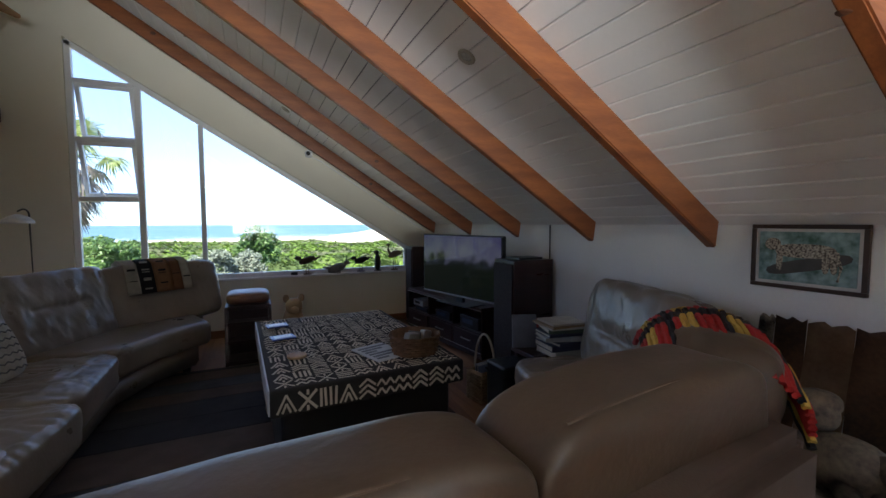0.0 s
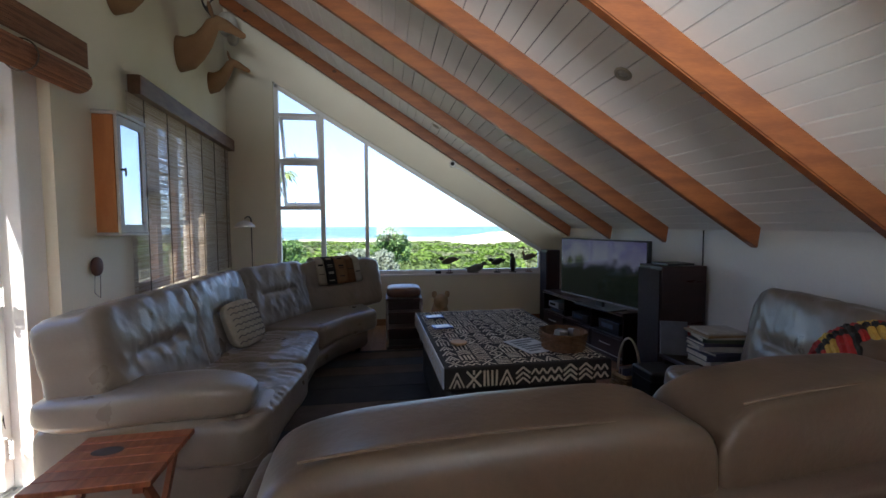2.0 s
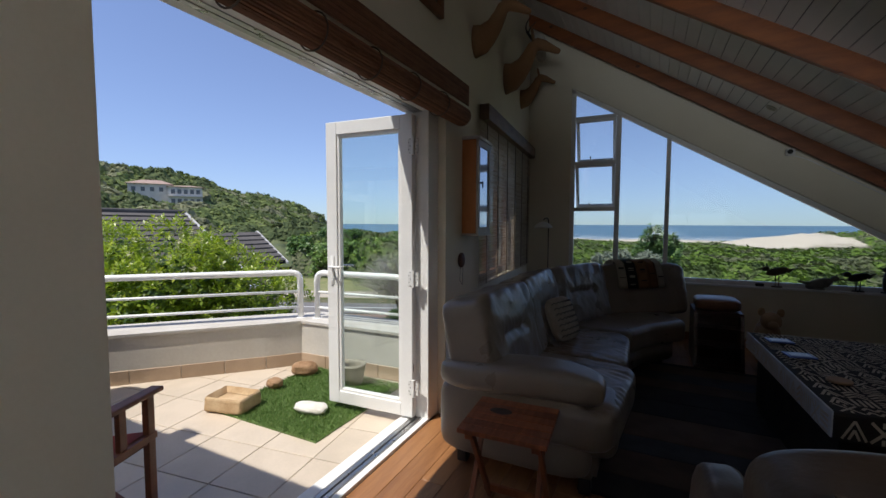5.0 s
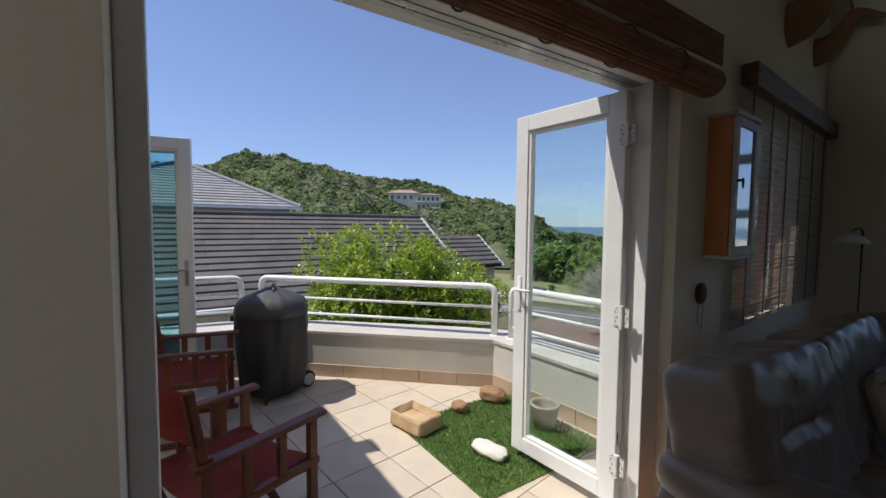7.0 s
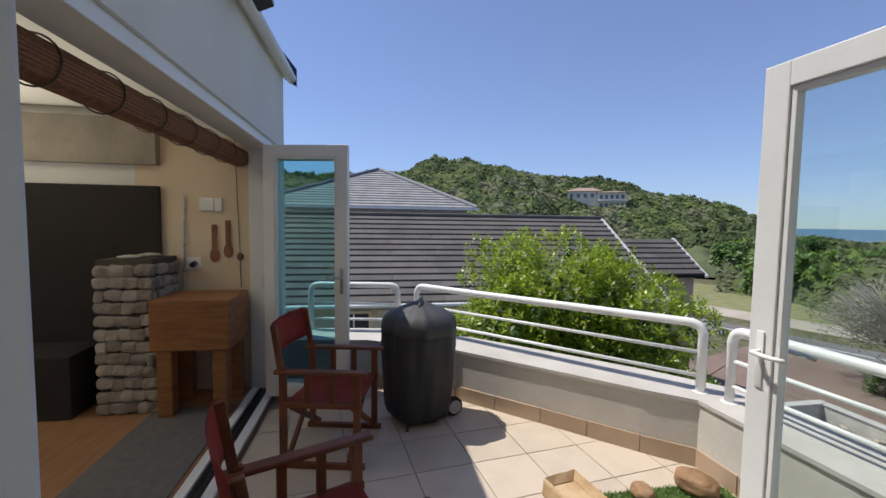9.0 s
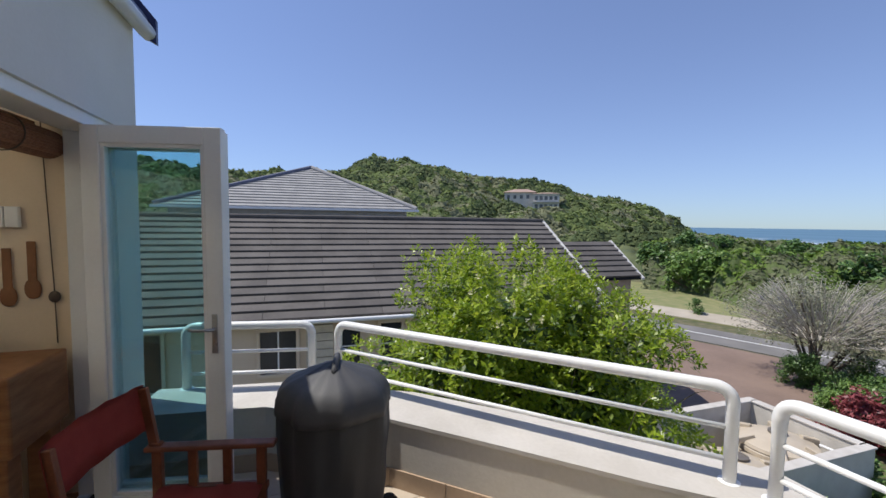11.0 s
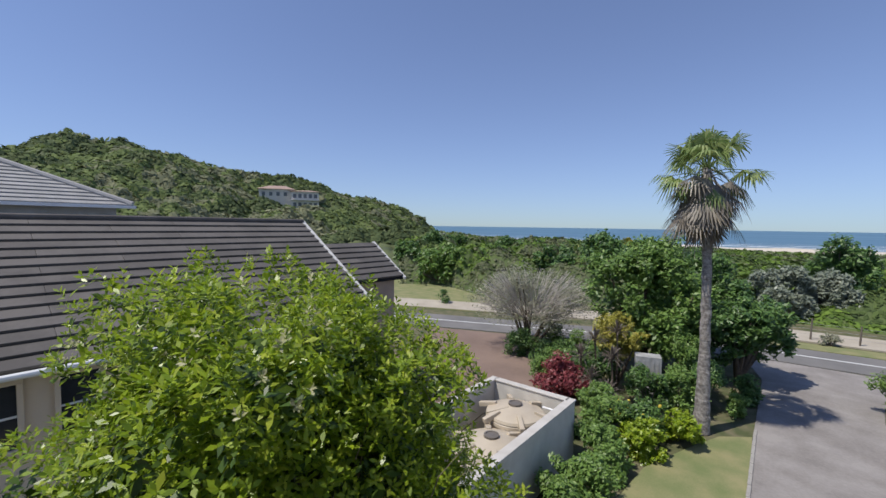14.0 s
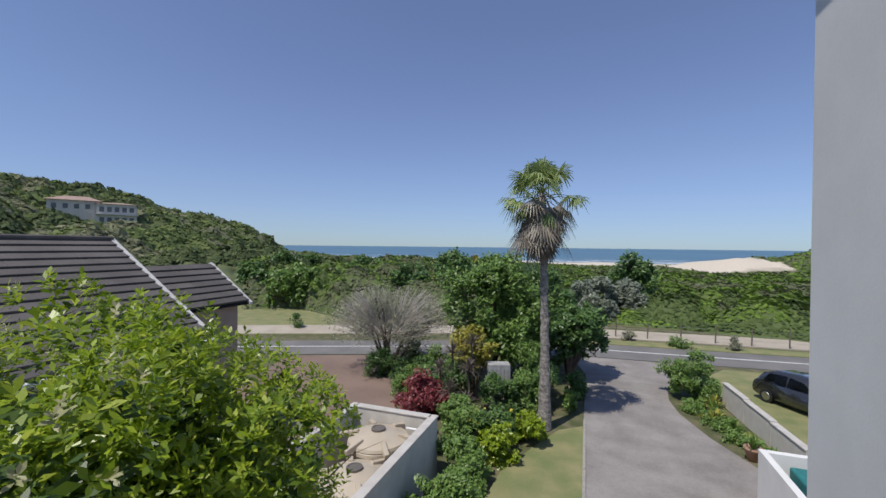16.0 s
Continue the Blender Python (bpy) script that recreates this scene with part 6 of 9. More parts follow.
rail([(-3.84, 0.86), (-3.68, 1.76)], "short white tubular balcony railing beside the wing")
rail([(-3.63, 1.955), (-1.80, 3.73)], "long white tubular railing on the parapet")
rail([(-1.625, 3.79), (-0.62, 3.88)], "white tubular balcony railing beside the house wall")

# kettle barbecue under its cover
q = thing("covered_barbecue", "kettle barbecue under a faded black cloth cover", "barbecue", (-2.65, 1.87, BF))
bm = bmesh.new()
seg, prof = 56, [(0.235, 0.05), (0.26, 0.12), (0.285, 0.35), (0.30, 0.60), (0.295, 0.74)]
rng = random.Random(5)
ph = [rng.uniform(0, 6.28) for _ in range(4)]


def fold(k, z):
    a = 2 * math.pi * k / seg
    return 1 + 0.045 * (1.1 - 0.7 * z) * math.sin(5 * a + ph[0]) + 0.032 * math.sin(9 * a + ph[1] + 3 * z) + 0.02 * math.sin(17 * a + ph[2] - 6 * z)


def cover(prof, name, material, label):
    bm = bmesh.new()
    rows = [[bm.verts.new((r * fold(k, z) * math.cos(2 * math.pi * k / seg), r * fold(k, z) * math.sin(2 * math.pi * k / seg), z)) for k in range(seg)] for r, z in prof]
    for a, b in zip(rows, rows[1:]):
        for k in range(seg):
            bm.faces.new((a[k], a[(k + 1) % seg], b[(k + 1) % seg], b[k]))
    bm.faces.new(rows[0][::-1])
    bm.faces.new(rows[-1])
    part(name, bm, material, q, label, smooth=True)


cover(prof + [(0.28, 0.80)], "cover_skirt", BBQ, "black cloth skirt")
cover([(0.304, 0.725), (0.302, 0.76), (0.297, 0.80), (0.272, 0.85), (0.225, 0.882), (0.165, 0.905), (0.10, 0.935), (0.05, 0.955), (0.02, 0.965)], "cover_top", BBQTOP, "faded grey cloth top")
bm = bmesh.new()
tube(bm, rounded([(-0.09, 0.02, 0.925), (-0.05, 0.02, 0.985), (0.06, 0.0, 0.965), (0.1, -0.01, 0.915)], 0.03), 0.018, 10)
part("handle_fold", bm, BBQTOP, q, smooth=True)
for sy in (0.118,):
    bm = bmesh.new()
    for s0, s1, r in ((-0.02, 0.02, 0.075), (-0.024, 0.024, 0.04)):
        cyl(bm, (-0.266, sy + s0, 0.078), (-0.266, sy + s1, 0.078), r, seg=24)
    bmesh.ops.transform(bm, matrix=Matrix.Rotation(radians(-70), 4, "Z"), verts=bm.verts)
    w = part("wheel", bm, RUBBER, q, "small plastic wheel")
    bm = bmesh.new()
    lathe(bm, [(0.03, 0), (0.055, 0.004), (0.055, 0.008), (0.03, 0.01)], seg=20)
    bmesh.ops.transform(bm, matrix=Matrix.Rotation(radians(-70), 4, "Z") @ Matrix.Translation((-0.266, sy + 0.024, 0.078)) @ Matrix.Rotation(radians(-90), 4, "X"), verts=bm.verts)
    part("hub", bm, mat("grey_hub", (0.4, 0.4, 0.42), None, 20, 0.4), w, "grey wheel hub")
for a in (100, 220, 335):
    bm = bmesh.new()
    ca, sa = math.cos(radians(a)), math.sin(radians(a))
    cyl(bm, (0.2 * ca, 0.2 * sa, 0.12), (0.27 * ca, 0.27 * sa, 0.0), 0.012, seg=8)
    part("leg", bm, DARKMETAL, q)


# director's chairs
def director_chair(loc, rz):
    c = thing("director_chair", "wooden director's chair with faded red canvas seat and back", "chair", loc, rz, group="director's chairs")
    W, D = 0.27, 0.24
    for sx in (-1, 1):
        for y in (-D, -0.08, 0.08, D):
            bm = bmesh.new()
            post_top = 0.62 if y > -0.2 else 0.66
            box(bm, sx * W - 0.016, y - 0.022, 0.03, sx * W + 0.016, y + 0.022, post_top, 0.004) if abs(y) > 0.2 else box(bm, sx * W - 0.012, y - 0.02, 0.43, sx * W + 0.012, y + 0.02, 0.62, 0.003)
            part("leg" if abs(y) > 0.2 else "arm_slat", bm, CHAIRWOOD, c)
        bm = bmesh.new()
        box(bm, sx * W - 0.032, -D - 0.05, 0.62, sx * W + 0.032, D + 0.07, 0.645, 0.008)
        part("armrest", bm, CHAIRWOOD, c)
        bm = bmesh.new()
        box(bm, sx * W - 0.02, -D - 0.02, 0.40, sx * W + 0.02, D + 0.03, 0.435, 0.004)
        part("seat_rail", bm, CHAIRWOOD, c)
        bm = bmesh.new()
        box(bm, sx * W - 0.018, -D - 0.04, 0.0, sx * W + 0.018, D + 0.05, 0.035, 0.004)
        part("foot_rail", bm, CHAIRWOOD, c)
        bm = bmesh.new()
        box(bm, sx * W - 0.013, -0.02, 0.0, sx * W + 0.013, 0.02, 0.30, 0.004, Matrix.Translation((0, -D - 0.01, 0.63)) @ Matrix.Rotation(radians(9), 4, "X"))
        part("back_post", bm, CHAIRWOOD, c)
    for y in (-0.2, 0.2):
        bm = bmesh.new()
        for a in (-1, 1):
            d = Vector((a * 2 * W, 0, 0.36))
            m = Matrix.Translation((0, y + 0.015 * a, 0.225)) @ d.to_track_quat("Z", "Y").to_matrix().to_4x4()
            box(bm, -0.012, -0.02, -d.length / 2, 0.012, 0.02, d.length / 2, 0.003, m)
        part("cross_brace", bm, CHAIRWOOD, c)
    bm = bmesh.new()
    rows = []
    for i in range(13):
        u = -1 + i / 6
        sag = 0.03 * (1 - u * u)
        rows.append([bm.verts.new((u * (W - 0.005), -D + 2 * D * j / 8 + 0.01, 0.438 - sag + 0.004 * math.sin(j * 1.3 + i))) for j in range(9)])
    for a, b in zip(rows, rows[1:]):
        for j in range(8):
            bm.faces.new((a[j], a[j + 1], b[j + 1], b[j]))
    bmesh.ops.solidify(bm, geom=bm.faces[:], thickness=0.004)
    part("seat", bm, REDCLOTH, c, "faded red canvas", smooth=True)
    bm = bmesh.new()
    rows = []
    for i in range(13):
        u = -1 + i / 6
        bow = 0.045 * (1 - u * u)
        rows.append([bm.verts.new((u * (W + 0.02), -D - 0.03 - bow - 0.16 * (z - 0.70), z + 0.004 * math.sin(i * 2.0))) for z in (0.72, 0.78, 0.84, 0.90, 0.935)])
    for a, b in zip(rows, rows[1:]):
        for j in range(4):
            bm.faces.new((a[j], a[j + 1], b[j + 1], b[j]))
    bmesh.ops.solidify(bm, geom=bm.faces[:], thickness=0.006)
    part("backrest", bm, REDCLOTH, c, "faded red canvas", smooth=True)
    return c


director_chair((-2.29, 1.22, BF), -12)
director_chair((-0.83, 1.31, BF), 23)

# artificial turf mat: backing and blades
mat_thing = thing("turf_mat", "bright green artificial turf mat on the balcony tiles", "mat", (0, 0, BF))
bm = bmesh.new()
box(bm, -1.50, 2.52, 0.0, -0.46, 3.60, 0.008)
part("backing", bm, TURFB, mat_thing)
rng_n = np.random.default_rng(3)
n = 26000
bx = np.stack([rng_n.uniform(-1.50, -0.46, n), rng_n.uniform(2.52, 3.60, n), np.full(n, 0.006)], 1)
dirs = rng_n.normal(size=(n, 3)) * np.array([0.5, 0.5, 0.15]) + np.array([0.1, -0.05, 1.0])
dirs /= np.linalg.norm(dirs, axis=1)[:, None]
wv = rng_n.normal(size=(n, 3)) * np.array([1, 1, 0])
wv /= np.linalg.norm(wv, axis=1)[:, None]
L = (0.016 + 0.014 * rng_n.random((n, 1)))
blades = quads("turf_pile", np.stack([bx - wv * 0.0022, bx + wv * 0.0022, bx + wv * 0.001 + dirs * L, bx - wv * 0.001 + dirs * L], 1), TURF)
blades.parent = mat_thing
tagged(blades, kind="stuff")


def rock(name, label, c, s, material, seed, rz=0):
    bm = bmesh.new()
    bmesh.ops.create_icosphere(bm, subdivisions=4, radius=1)
    for v in bm.verts:
        p = v.co * 1.4 + Vector((seed * 7.1, 0, 0))
        k = 1 + 0.16 * noise.noise(p) + 0.07 * noise.noise(p * 2.7)
        v.co = Vector((math.copysign(abs(v.co.x) ** 0.85, v.co.x) * s[0], math.copysign(abs(v.co.y) ** 0.85, v.co.y) * s[1], math.copysign(abs(v.co.z) ** 0.8, v.co.z) * s[2])) * k
    lo = min(v.co.z for v in bm.verts)
    for v in bm.verts:
        v.co.z -= lo + 0.004
    bmesh.ops.transform(bm, matrix=pose(c[0], c[1], c[2], 0, 0, rz), verts=bm.verts)
    solo(name, bm, material, label, "stone", smooth=True)


rock("stone", "rounded brown sandstone boulder on the turf", (-1.43, 3.40, BF + 0.012), (0.12, 0.09, 0.06), BROWNROCK, 1, 30)
rock("stone", "small round brown stone on the turf", (-1.42, 3.04, BF + 0.012), (0.075, 0.06, 0.045), BROWNROCK, 2)
rock("stone", "flat white stone on the turf edge", (-0.80, 2.83, BF + 0.012), (0.13, 0.075, 0.035), WHITESTONE, 3, 15)
bm = bmesh.new()
box(bm, -0.17, -0.12, 0, 0.17, 0.12, 0.12, 0.025, segs=3)
tp = [f for f in bm.faces if f.normal.z > 0.9]
r = bmesh.ops.inset_region(bm, faces=tp, thickness=0.03)
bmesh.ops.translate(bm, vec=(0, 0, -0.05), verts=list({v for f in tp for v in f.verts}))
bmesh.ops.subdivide_edges(bm, edges=bm.edges[:], cuts=3, use_grid_fill=True)
for v in bm.verts:
    v.co += Vector((noise.noise(v.co * 14), noise.noise(v.co * 14 + Vector((5, 0, 0))), noise.noise(v.co * 14 + Vector((9, 0, 0))))) * 0.006
bmesh.ops.transform(bm, matrix=pose(-1.40, 2.62, BF + 0.01, 0, 0, 12), verts=bm.verts)
solo("stone_bowl", bm, SANDSTONE, "hollowed yellow sandstone block used as a water bowl", "bowl")
bm = bmesh.new()
lathe(bm, [(0.07, 0.0), (0.075, 0.005), (0.105, 0.17), (0.112, 0.175), (0.112, 0.19), (0.095, 0.19), (0.09, 0.16), (0.07, 0.03)], (-0.86, 3.42, BF + 0.01))
solo("plant_pot", bm, mat("pot_clay", (0.36, 0.33, 0.27), (0.28, 0.25, 0.2), 8, 0.8, 0.2), "empty weathered grey clay flower pot", "pot", smooth=True)
# cable hanging at the door hinge
bm = bmesh.new()
tube(bm, [(-0.03, 3.047 - 0.003 * math.sin(k * 0.9), 2.1 - k * 0.1) for k in range(16)] + [(-0.02, 3.03, 0.50), (-0.01, 3.02, 0.40), (-0.02, 3.04, 0.3)], 0.004, 6)
solo("cable", bm, BLACK, "thin dark cable hanging down the door jamb", "cable")

# fireplace room seen through the second opening
bk = thing("chopping_block", "thick honey-coloured butcher's block on stout legs", "chopping block", (-3.05, 0.10, 0))
BLOCK = mat("block_wood", (0.33, 0.145, 0.055), (0.21, 0.085, 0.03), 4, 0.5, 0.1, stretch=(1, 1, 6), fine=30)
bm = bmesh.new()
box(bm, -0.25, -0.29, 0.54, 0.26, 0.29, 0.94, 0.012)
part("block", bm, BLOCK, bk)
for sx in (-0.17, 0.18):
    for sy in (-0.2, 0.2):
        bm = bmesh.new()
        box(bm, sx - 0.055, sy - 0.055, 0, sx + 0.055, sy + 0.055, 0.54, 0.008)
        part("leg", bm, BLOCK, bk)
col = thing("stone_column", "grey rough-stone fireplace column with a worn top", "fireplace column", (-3.20, -0.43, 0), kind="structure")
bm = bmesh.new()
box(bm, -0.185, -0.20, 0, 0.24, 0.20, 1.24)
part("mortar", bm, mat("dark_mortar", (0.08, 0.065, 0.05), None, 10, 0.9, 0.3), col)
STONE = mat("fire_stone", (0.35, 0.315, 0.28), (0.20, 0.175, 0.15), 6, 0.85, 0.5, island=0.5)
rng = random.Random(11)
for face in range(2):
    for rz_ in range(12):
        xx = -0.26 if face else -0.18
        while xx < 0.22:
            wq = rng.uniform(0.09, 0.17)
            hq = 0.1
            bm = bmesh.new()
            if face == 0:
                superell(bm, (xx + wq / 2, 0.20, 0.05 + rz_ * 0.1 + rng.uniform(-0.012, 0.012)), (wq * 0.48, 0.03, hq * 0.47), 0.55, 0.55, 12, 8, Matrix.Translation((0, 0, 0)))
            else:
                superell(bm, (0.24, xx * 0.78 + wq / 2 - 0.02, 0.05 + rz_ * 0.1 + rng.uniform(-0.012, 0.012)), (0.03, wq * 0.48, hq * 0.47), 0.55, 0.55, 12, 8)
            for v in bm.verts:
                v.co += Vector((noise.noise(v.co * 20), noise.noise(v.co * 20 + Vector((4, 0, 0))), noise.noise(v.co * 20 + Vector((8, 0, 0))))) * 0.012
            part("stone", bm, STONE, col)
            xx += wq
for px, py in ((-0.1, 0.02), (0.1, -0.03)):
    bm = bmesh.new()
    lathe(bm, [(0.06, 0), (0.085, 0.01), (0.085, 0.02), (0.02, 0.03)], (-3.20 + px, -0.43 + py, 1.24), 20)
    solo("dish", bm, mat("pale_dish", (0.5, 0.48, 0.42), None, 12, 0.5), "pale shallow dish on the stone column", "dish", smooth=True)
# fireplace hood and dark hearth
bm = bmesh.new()
box(bm, -3.39, -2.0, 0.0, -2.9, -0.80, 0.5, 0.01)
box(bm, -3.39, -2.0, 0.5, -3.34, -0.66, 1.25)
box(bm, -3.39, -2.0, 1.25, -3.34, -0.345, 1.85, 0.006)
solo("hearth", bm, mat("soot", (0.015, 0.013, 0.012), (0.025, 0.02, 0.018), 5, 0.9, 0.2), "soot-black built-in fireplace hearth", "fireplace")
bm = bmesh.new()
prism(bm, [(-2.1, 2.03), (-0.345, 2.03), (-0.345, 2.42), (-2.1, 2.42)], -3.395, -3.31, "x")
solo("chimney_hood", bm, mat("hood_metal", (0.28, 0.24, 0.19), (0.2, 0.17, 0.13), 4, 0.5, 0.05), "sheet-metal chimney hood over the hearth", "chimney hood")
# switches, utensils and rods on the wing wall
sw = thing("switch_plate", "white double light switch on the beige wall", "switch", (-3.394, 0.07, 1.70))
for y0, y1 in ((-0.10, 0.02), (0.025, 0.09)):
    bm = bmesh.new()
    box(bm, 0, y0, -0.06, 0.03, y1, 0.06, 0.006)
    part("plate", bm, WHITEPVC, sw)
so = thing("wall_socket", "white wall socket with a black plug", "socket", (-3.394, -0.10, 1.17))
bm = bmesh.new()
box(bm, 0, -0.07, -0.055, 0.02, 0.07, 0.055, 0.005)
part("plate", bm, WHITEPVC, so)
bm = bmesh.new()
cyl(bm, (0.02, 0.02, 0), (0.07, 0.02, -0.01), 0.025, seg=14)
part("plug", bm, BLACK, so)
for y, z in ((0.085, 1.42), (0.20, 1.46)):
    bm = bmesh.new()
    box(bm, -3.392, y - 0.022, z - 0.14, -3.38, y + 0.022, z + 0.10, 0.005)
    superell(bm, (-3.386, y, z - 0.18), (0.007, 0.042, 0.06), 0.9, 0.9, 16, 8)
    solo("wooden_paddle", bm, mat("paddle_wood", (0.26, 0.11, 0.045), None, 6, 0.55), "brown wooden paddle hanging on the wall", "utensil", group="wall paddles")
bm = bmesh.new()
tube(bm, [(-3.36, -0.165, 0.95), (-3.38, -0.15, 1.78)], 0.009, 8)
solo("fire_poker", bm, STEEL, "long steel fire poker leaning on the wall", "poker")
bm = bmesh.new()
tube(bm, [(-3.385, 0.27, 2.3), (-3.385, 0.30, 1.3), (-3.385, 0.305, 0.95)], 0.003, 6)
superell(bm, (-3.385, 0.301, 1.23), (0.02, 0.03, 0.035), 1, 1, 12, 8)
solo("blind_cord", bm, mat("cord", (0.1, 0.07, 0.05), None, 20, 0.8), "dark blind cord with a wooden toggle", "cord")
bm = bmesh.new()
box(bm, -3.0, -0.25, 0.002, -0.7, 0.36, 0.01, 0.002)
solo("door_mat", bm, mat("grey_mat", (0.16, 0.15, 0.14), None, 20, 0.95, 0.2), "flat grey mat inside the second opening", "mat")
# doorway blinds rolled up: reed rolls with a flap
def reed_roll(name, label, a, b, r, flap):
    t = thing(name, label, "blind", kind="")
    a, b = Vector(a), Vector(b)
    d = (b - a).normalized()
    q4 = d.to_track_quat("Z", "Y")
    bm = bmesh.new()
    nr = 30
    cyl(bm, a, b, r * 0.97, seg=24)
    part("core", bm, REED, t)
    for k in range(nr):
        bm = bmesh.new()
        an = 2 * math.pi * k / nr
        o = q4 @ Vector((math.cos(an) * r, math.sin(an) * r * 0.92, 0))
        cyl(bm, a + o, b + o, r * 0.105, seg=6)
        part("slat", bm, REED, t)
    n_ = int((b - a).length / 0.42)
    for k in range(1, n_ + 1):
        p = a + (b - a) * k / (n_ + 1)
        bm = bmesh.new()
        for rr in (1.16,):
            ring = [p + q4 @ Vector((math.cos(2 * math.pi * j / 20) * r * rr, math.sin(2 * math.pi * j / 20) * r * rr, 0)) for j in range(21)]
            tube(bm, ring, 0.004, 5)
        part("cord", bm, mat("cord", (0.1, 0.07, 0.05)), t, "dark tie cord")
    for k in range(flap):
        z = a.z + r + 0.008 + k * 0.011
        bm = bmesh.new()
        off = (q4 @ Vector((1, 0, 0))).cross(Vector((0, 0, 1)))
        side = d.cross(Vector((0, 0, 1))) * (r * 0.75)
        tube(bm, [Vector((a.x, a.y, z)) + side, Vector((b.x, b.y, z)) + side], 0.0055, 6)
        part("slat", bm, REED, t)


reed_roll("rolled_blind", "rolled-up brown reed blind over the balcony opening", (0.235, 1.08, 2.185), (0.235, 3.30, 2.185), 0.066, 13)
reed_roll("rolled_blind", "rolled-up orange reed blind inside the wing opening", (-3.36, 0.315, 2.12), (-0.3, 0.315, 2.12), 0.08, 4)

# balcony tiles, one by one
tt = thing("balcony_tiles", "cream square floor tiles laid diagonally on the balcony", "floor tiles", (0, 0, BF), kind="structure")
T = 0.40
tile_bm = bmesh.new()
box(tile_bm, -T / 2 + 0.003, -T / 2 + 0.003, -0.01, T / 2 - 0.003, T / 2 - 0.003, 0, 0.0025, segs=1)
tile_me = finish(tile_bm, "tile", TILE)


def inside(p, poly):
    c = False
    for i in range(len(poly)):
        (x0, y0), (x1, y1) = poly[i], poly[i - 1]
        if (y0 > p[1]) != (y1 > p[1]) and p[0] < (x1 - x0) * (p[1] - y0) / (y1 - y0) + x0:
            c = not c
    return c


FLOORPOLY = [(-3.44, 0.64), (-0.13, 0.64), (-0.13, 3.64), (-0.46, 3.66)] + INNER[::-1][1:]
ca, sa = math.cos(radians(8)), math.sin(radians(8))
for i in range(-14, 15):
    for j in range(-6, 16):
        u, v = i * T, j * T
        x, y = -1.6 + u * ca - v * sa, 1.2 + u * sa + v * ca
        cs = [(x + (a * ca - b * sa) * T / 2, y + (a * sa + b * ca) * T / 2) for a in (-1, 1) for b in (-1, 1)]
        ins = [inside(p, FLOORPOLY) for p in cs]
        if all(ins):
            o = new("tile", tile_me)
            o.parent = tt
            o.matrix_basis = pose(x, y, 0, 0, 0, 8)
        elif any(ins):
            # cut to the balcony's edge
            bm = bmesh.new()
            box(bm, -T / 2 + 0.003, -T / 2 + 0.003, -0.01, T / 2 - 0.003, T / 2 - 0.003, 0)
            bmesh.ops.transform(bm, matrix=pose(x, y, 0, 0, 0, 8), verts=bm.verts)
            for e in range(len(FLOORPOLY)):
                p0, p1 = Vector(FLOORPOLY[e]), Vector(FLOORPOLY[(e + 1) % len(FLOORPOLY)])
                nrm = Vector((p1.y - p0.y, -(p1.x - p0.x), 0)).normalized()
                near = min(((Vector(c) - p0).dot((p1 - p0).normalized()) for c in cs)) < (p1 - p0).length and max(((Vector(c) - p0).dot((p1 - p0).normalized()) for c in cs)) > 0
                mid = (p0 + p1) / 2 + Vector((nrm.x, nrm.y)) * 0.01
                if inside(mid, FLOORPOLY):
                    nrm = -nrm
                if near and bm.verts:
                    bmesh.ops.bisect_plane(bm, geom=bm.verts[:] + bm.edges[:] + bm.faces[:], plane_co=(p0.x, p0.y, 0), plane_no=nrm, clear_outer=True)
            if bm.faces:
                part("tile", bm, TILE, tt)
            else:
                bm.free()
# skirting tiles along the parapet
sk = thing("skirting_tiles", "brown skirting tiles along the parapet foot", "skirting", (0, 0, BF), kind="structure")
for a, b in zip(INNER, INNER[1:]):
    a, b = Vector(a), Vector(b)
    n_ = max(1, round((b - a).length / 0.34))
    for k in range(n_):
        p = a + (b - a) * (k + 0.5) / n_
        bm = bmesh.new()
        h = (b - a).length / n_ / 2 - 0.003
        box(bm, -h, -0.012, 0.0, h, 0.0, 0.125, 0.002, segs=1)
        bmesh.ops.transform(bm, matrix=pose(p.x, p.y, 0, 0, 0, math.degrees(math.atan2(b.y - a.y, b.x - a.x))), verts=bm.verts)
        part("skirting_tile", bm, SKIRT, sk)
# ---- the land ----
GZ = -5.4


def vnoise(x, y, seed=0):
    """Smooth value noise of arrays."""
    xi, yi = np.floor(x).astype(np.int64), np.floor(y).astype(np.int64)
    fx, fy = x - xi, y - yi
    fx, fy = fx * fx * (3 - 2 * fx), fy * fy * (3 - 2 * fy)

    def h(a, b):
        v = np.sin(a * 127.1 + b * 311.7 + seed * 74.7) * 43758.5453
        return v - np.floor(v)
    return (h(xi, yi) * (1 - fx) + h(xi + 1, yi) * fx) * (1 - fy) + (h(xi, yi + 1) * (1 - fx) + h(xi + 1, yi + 1) * fx) * fy


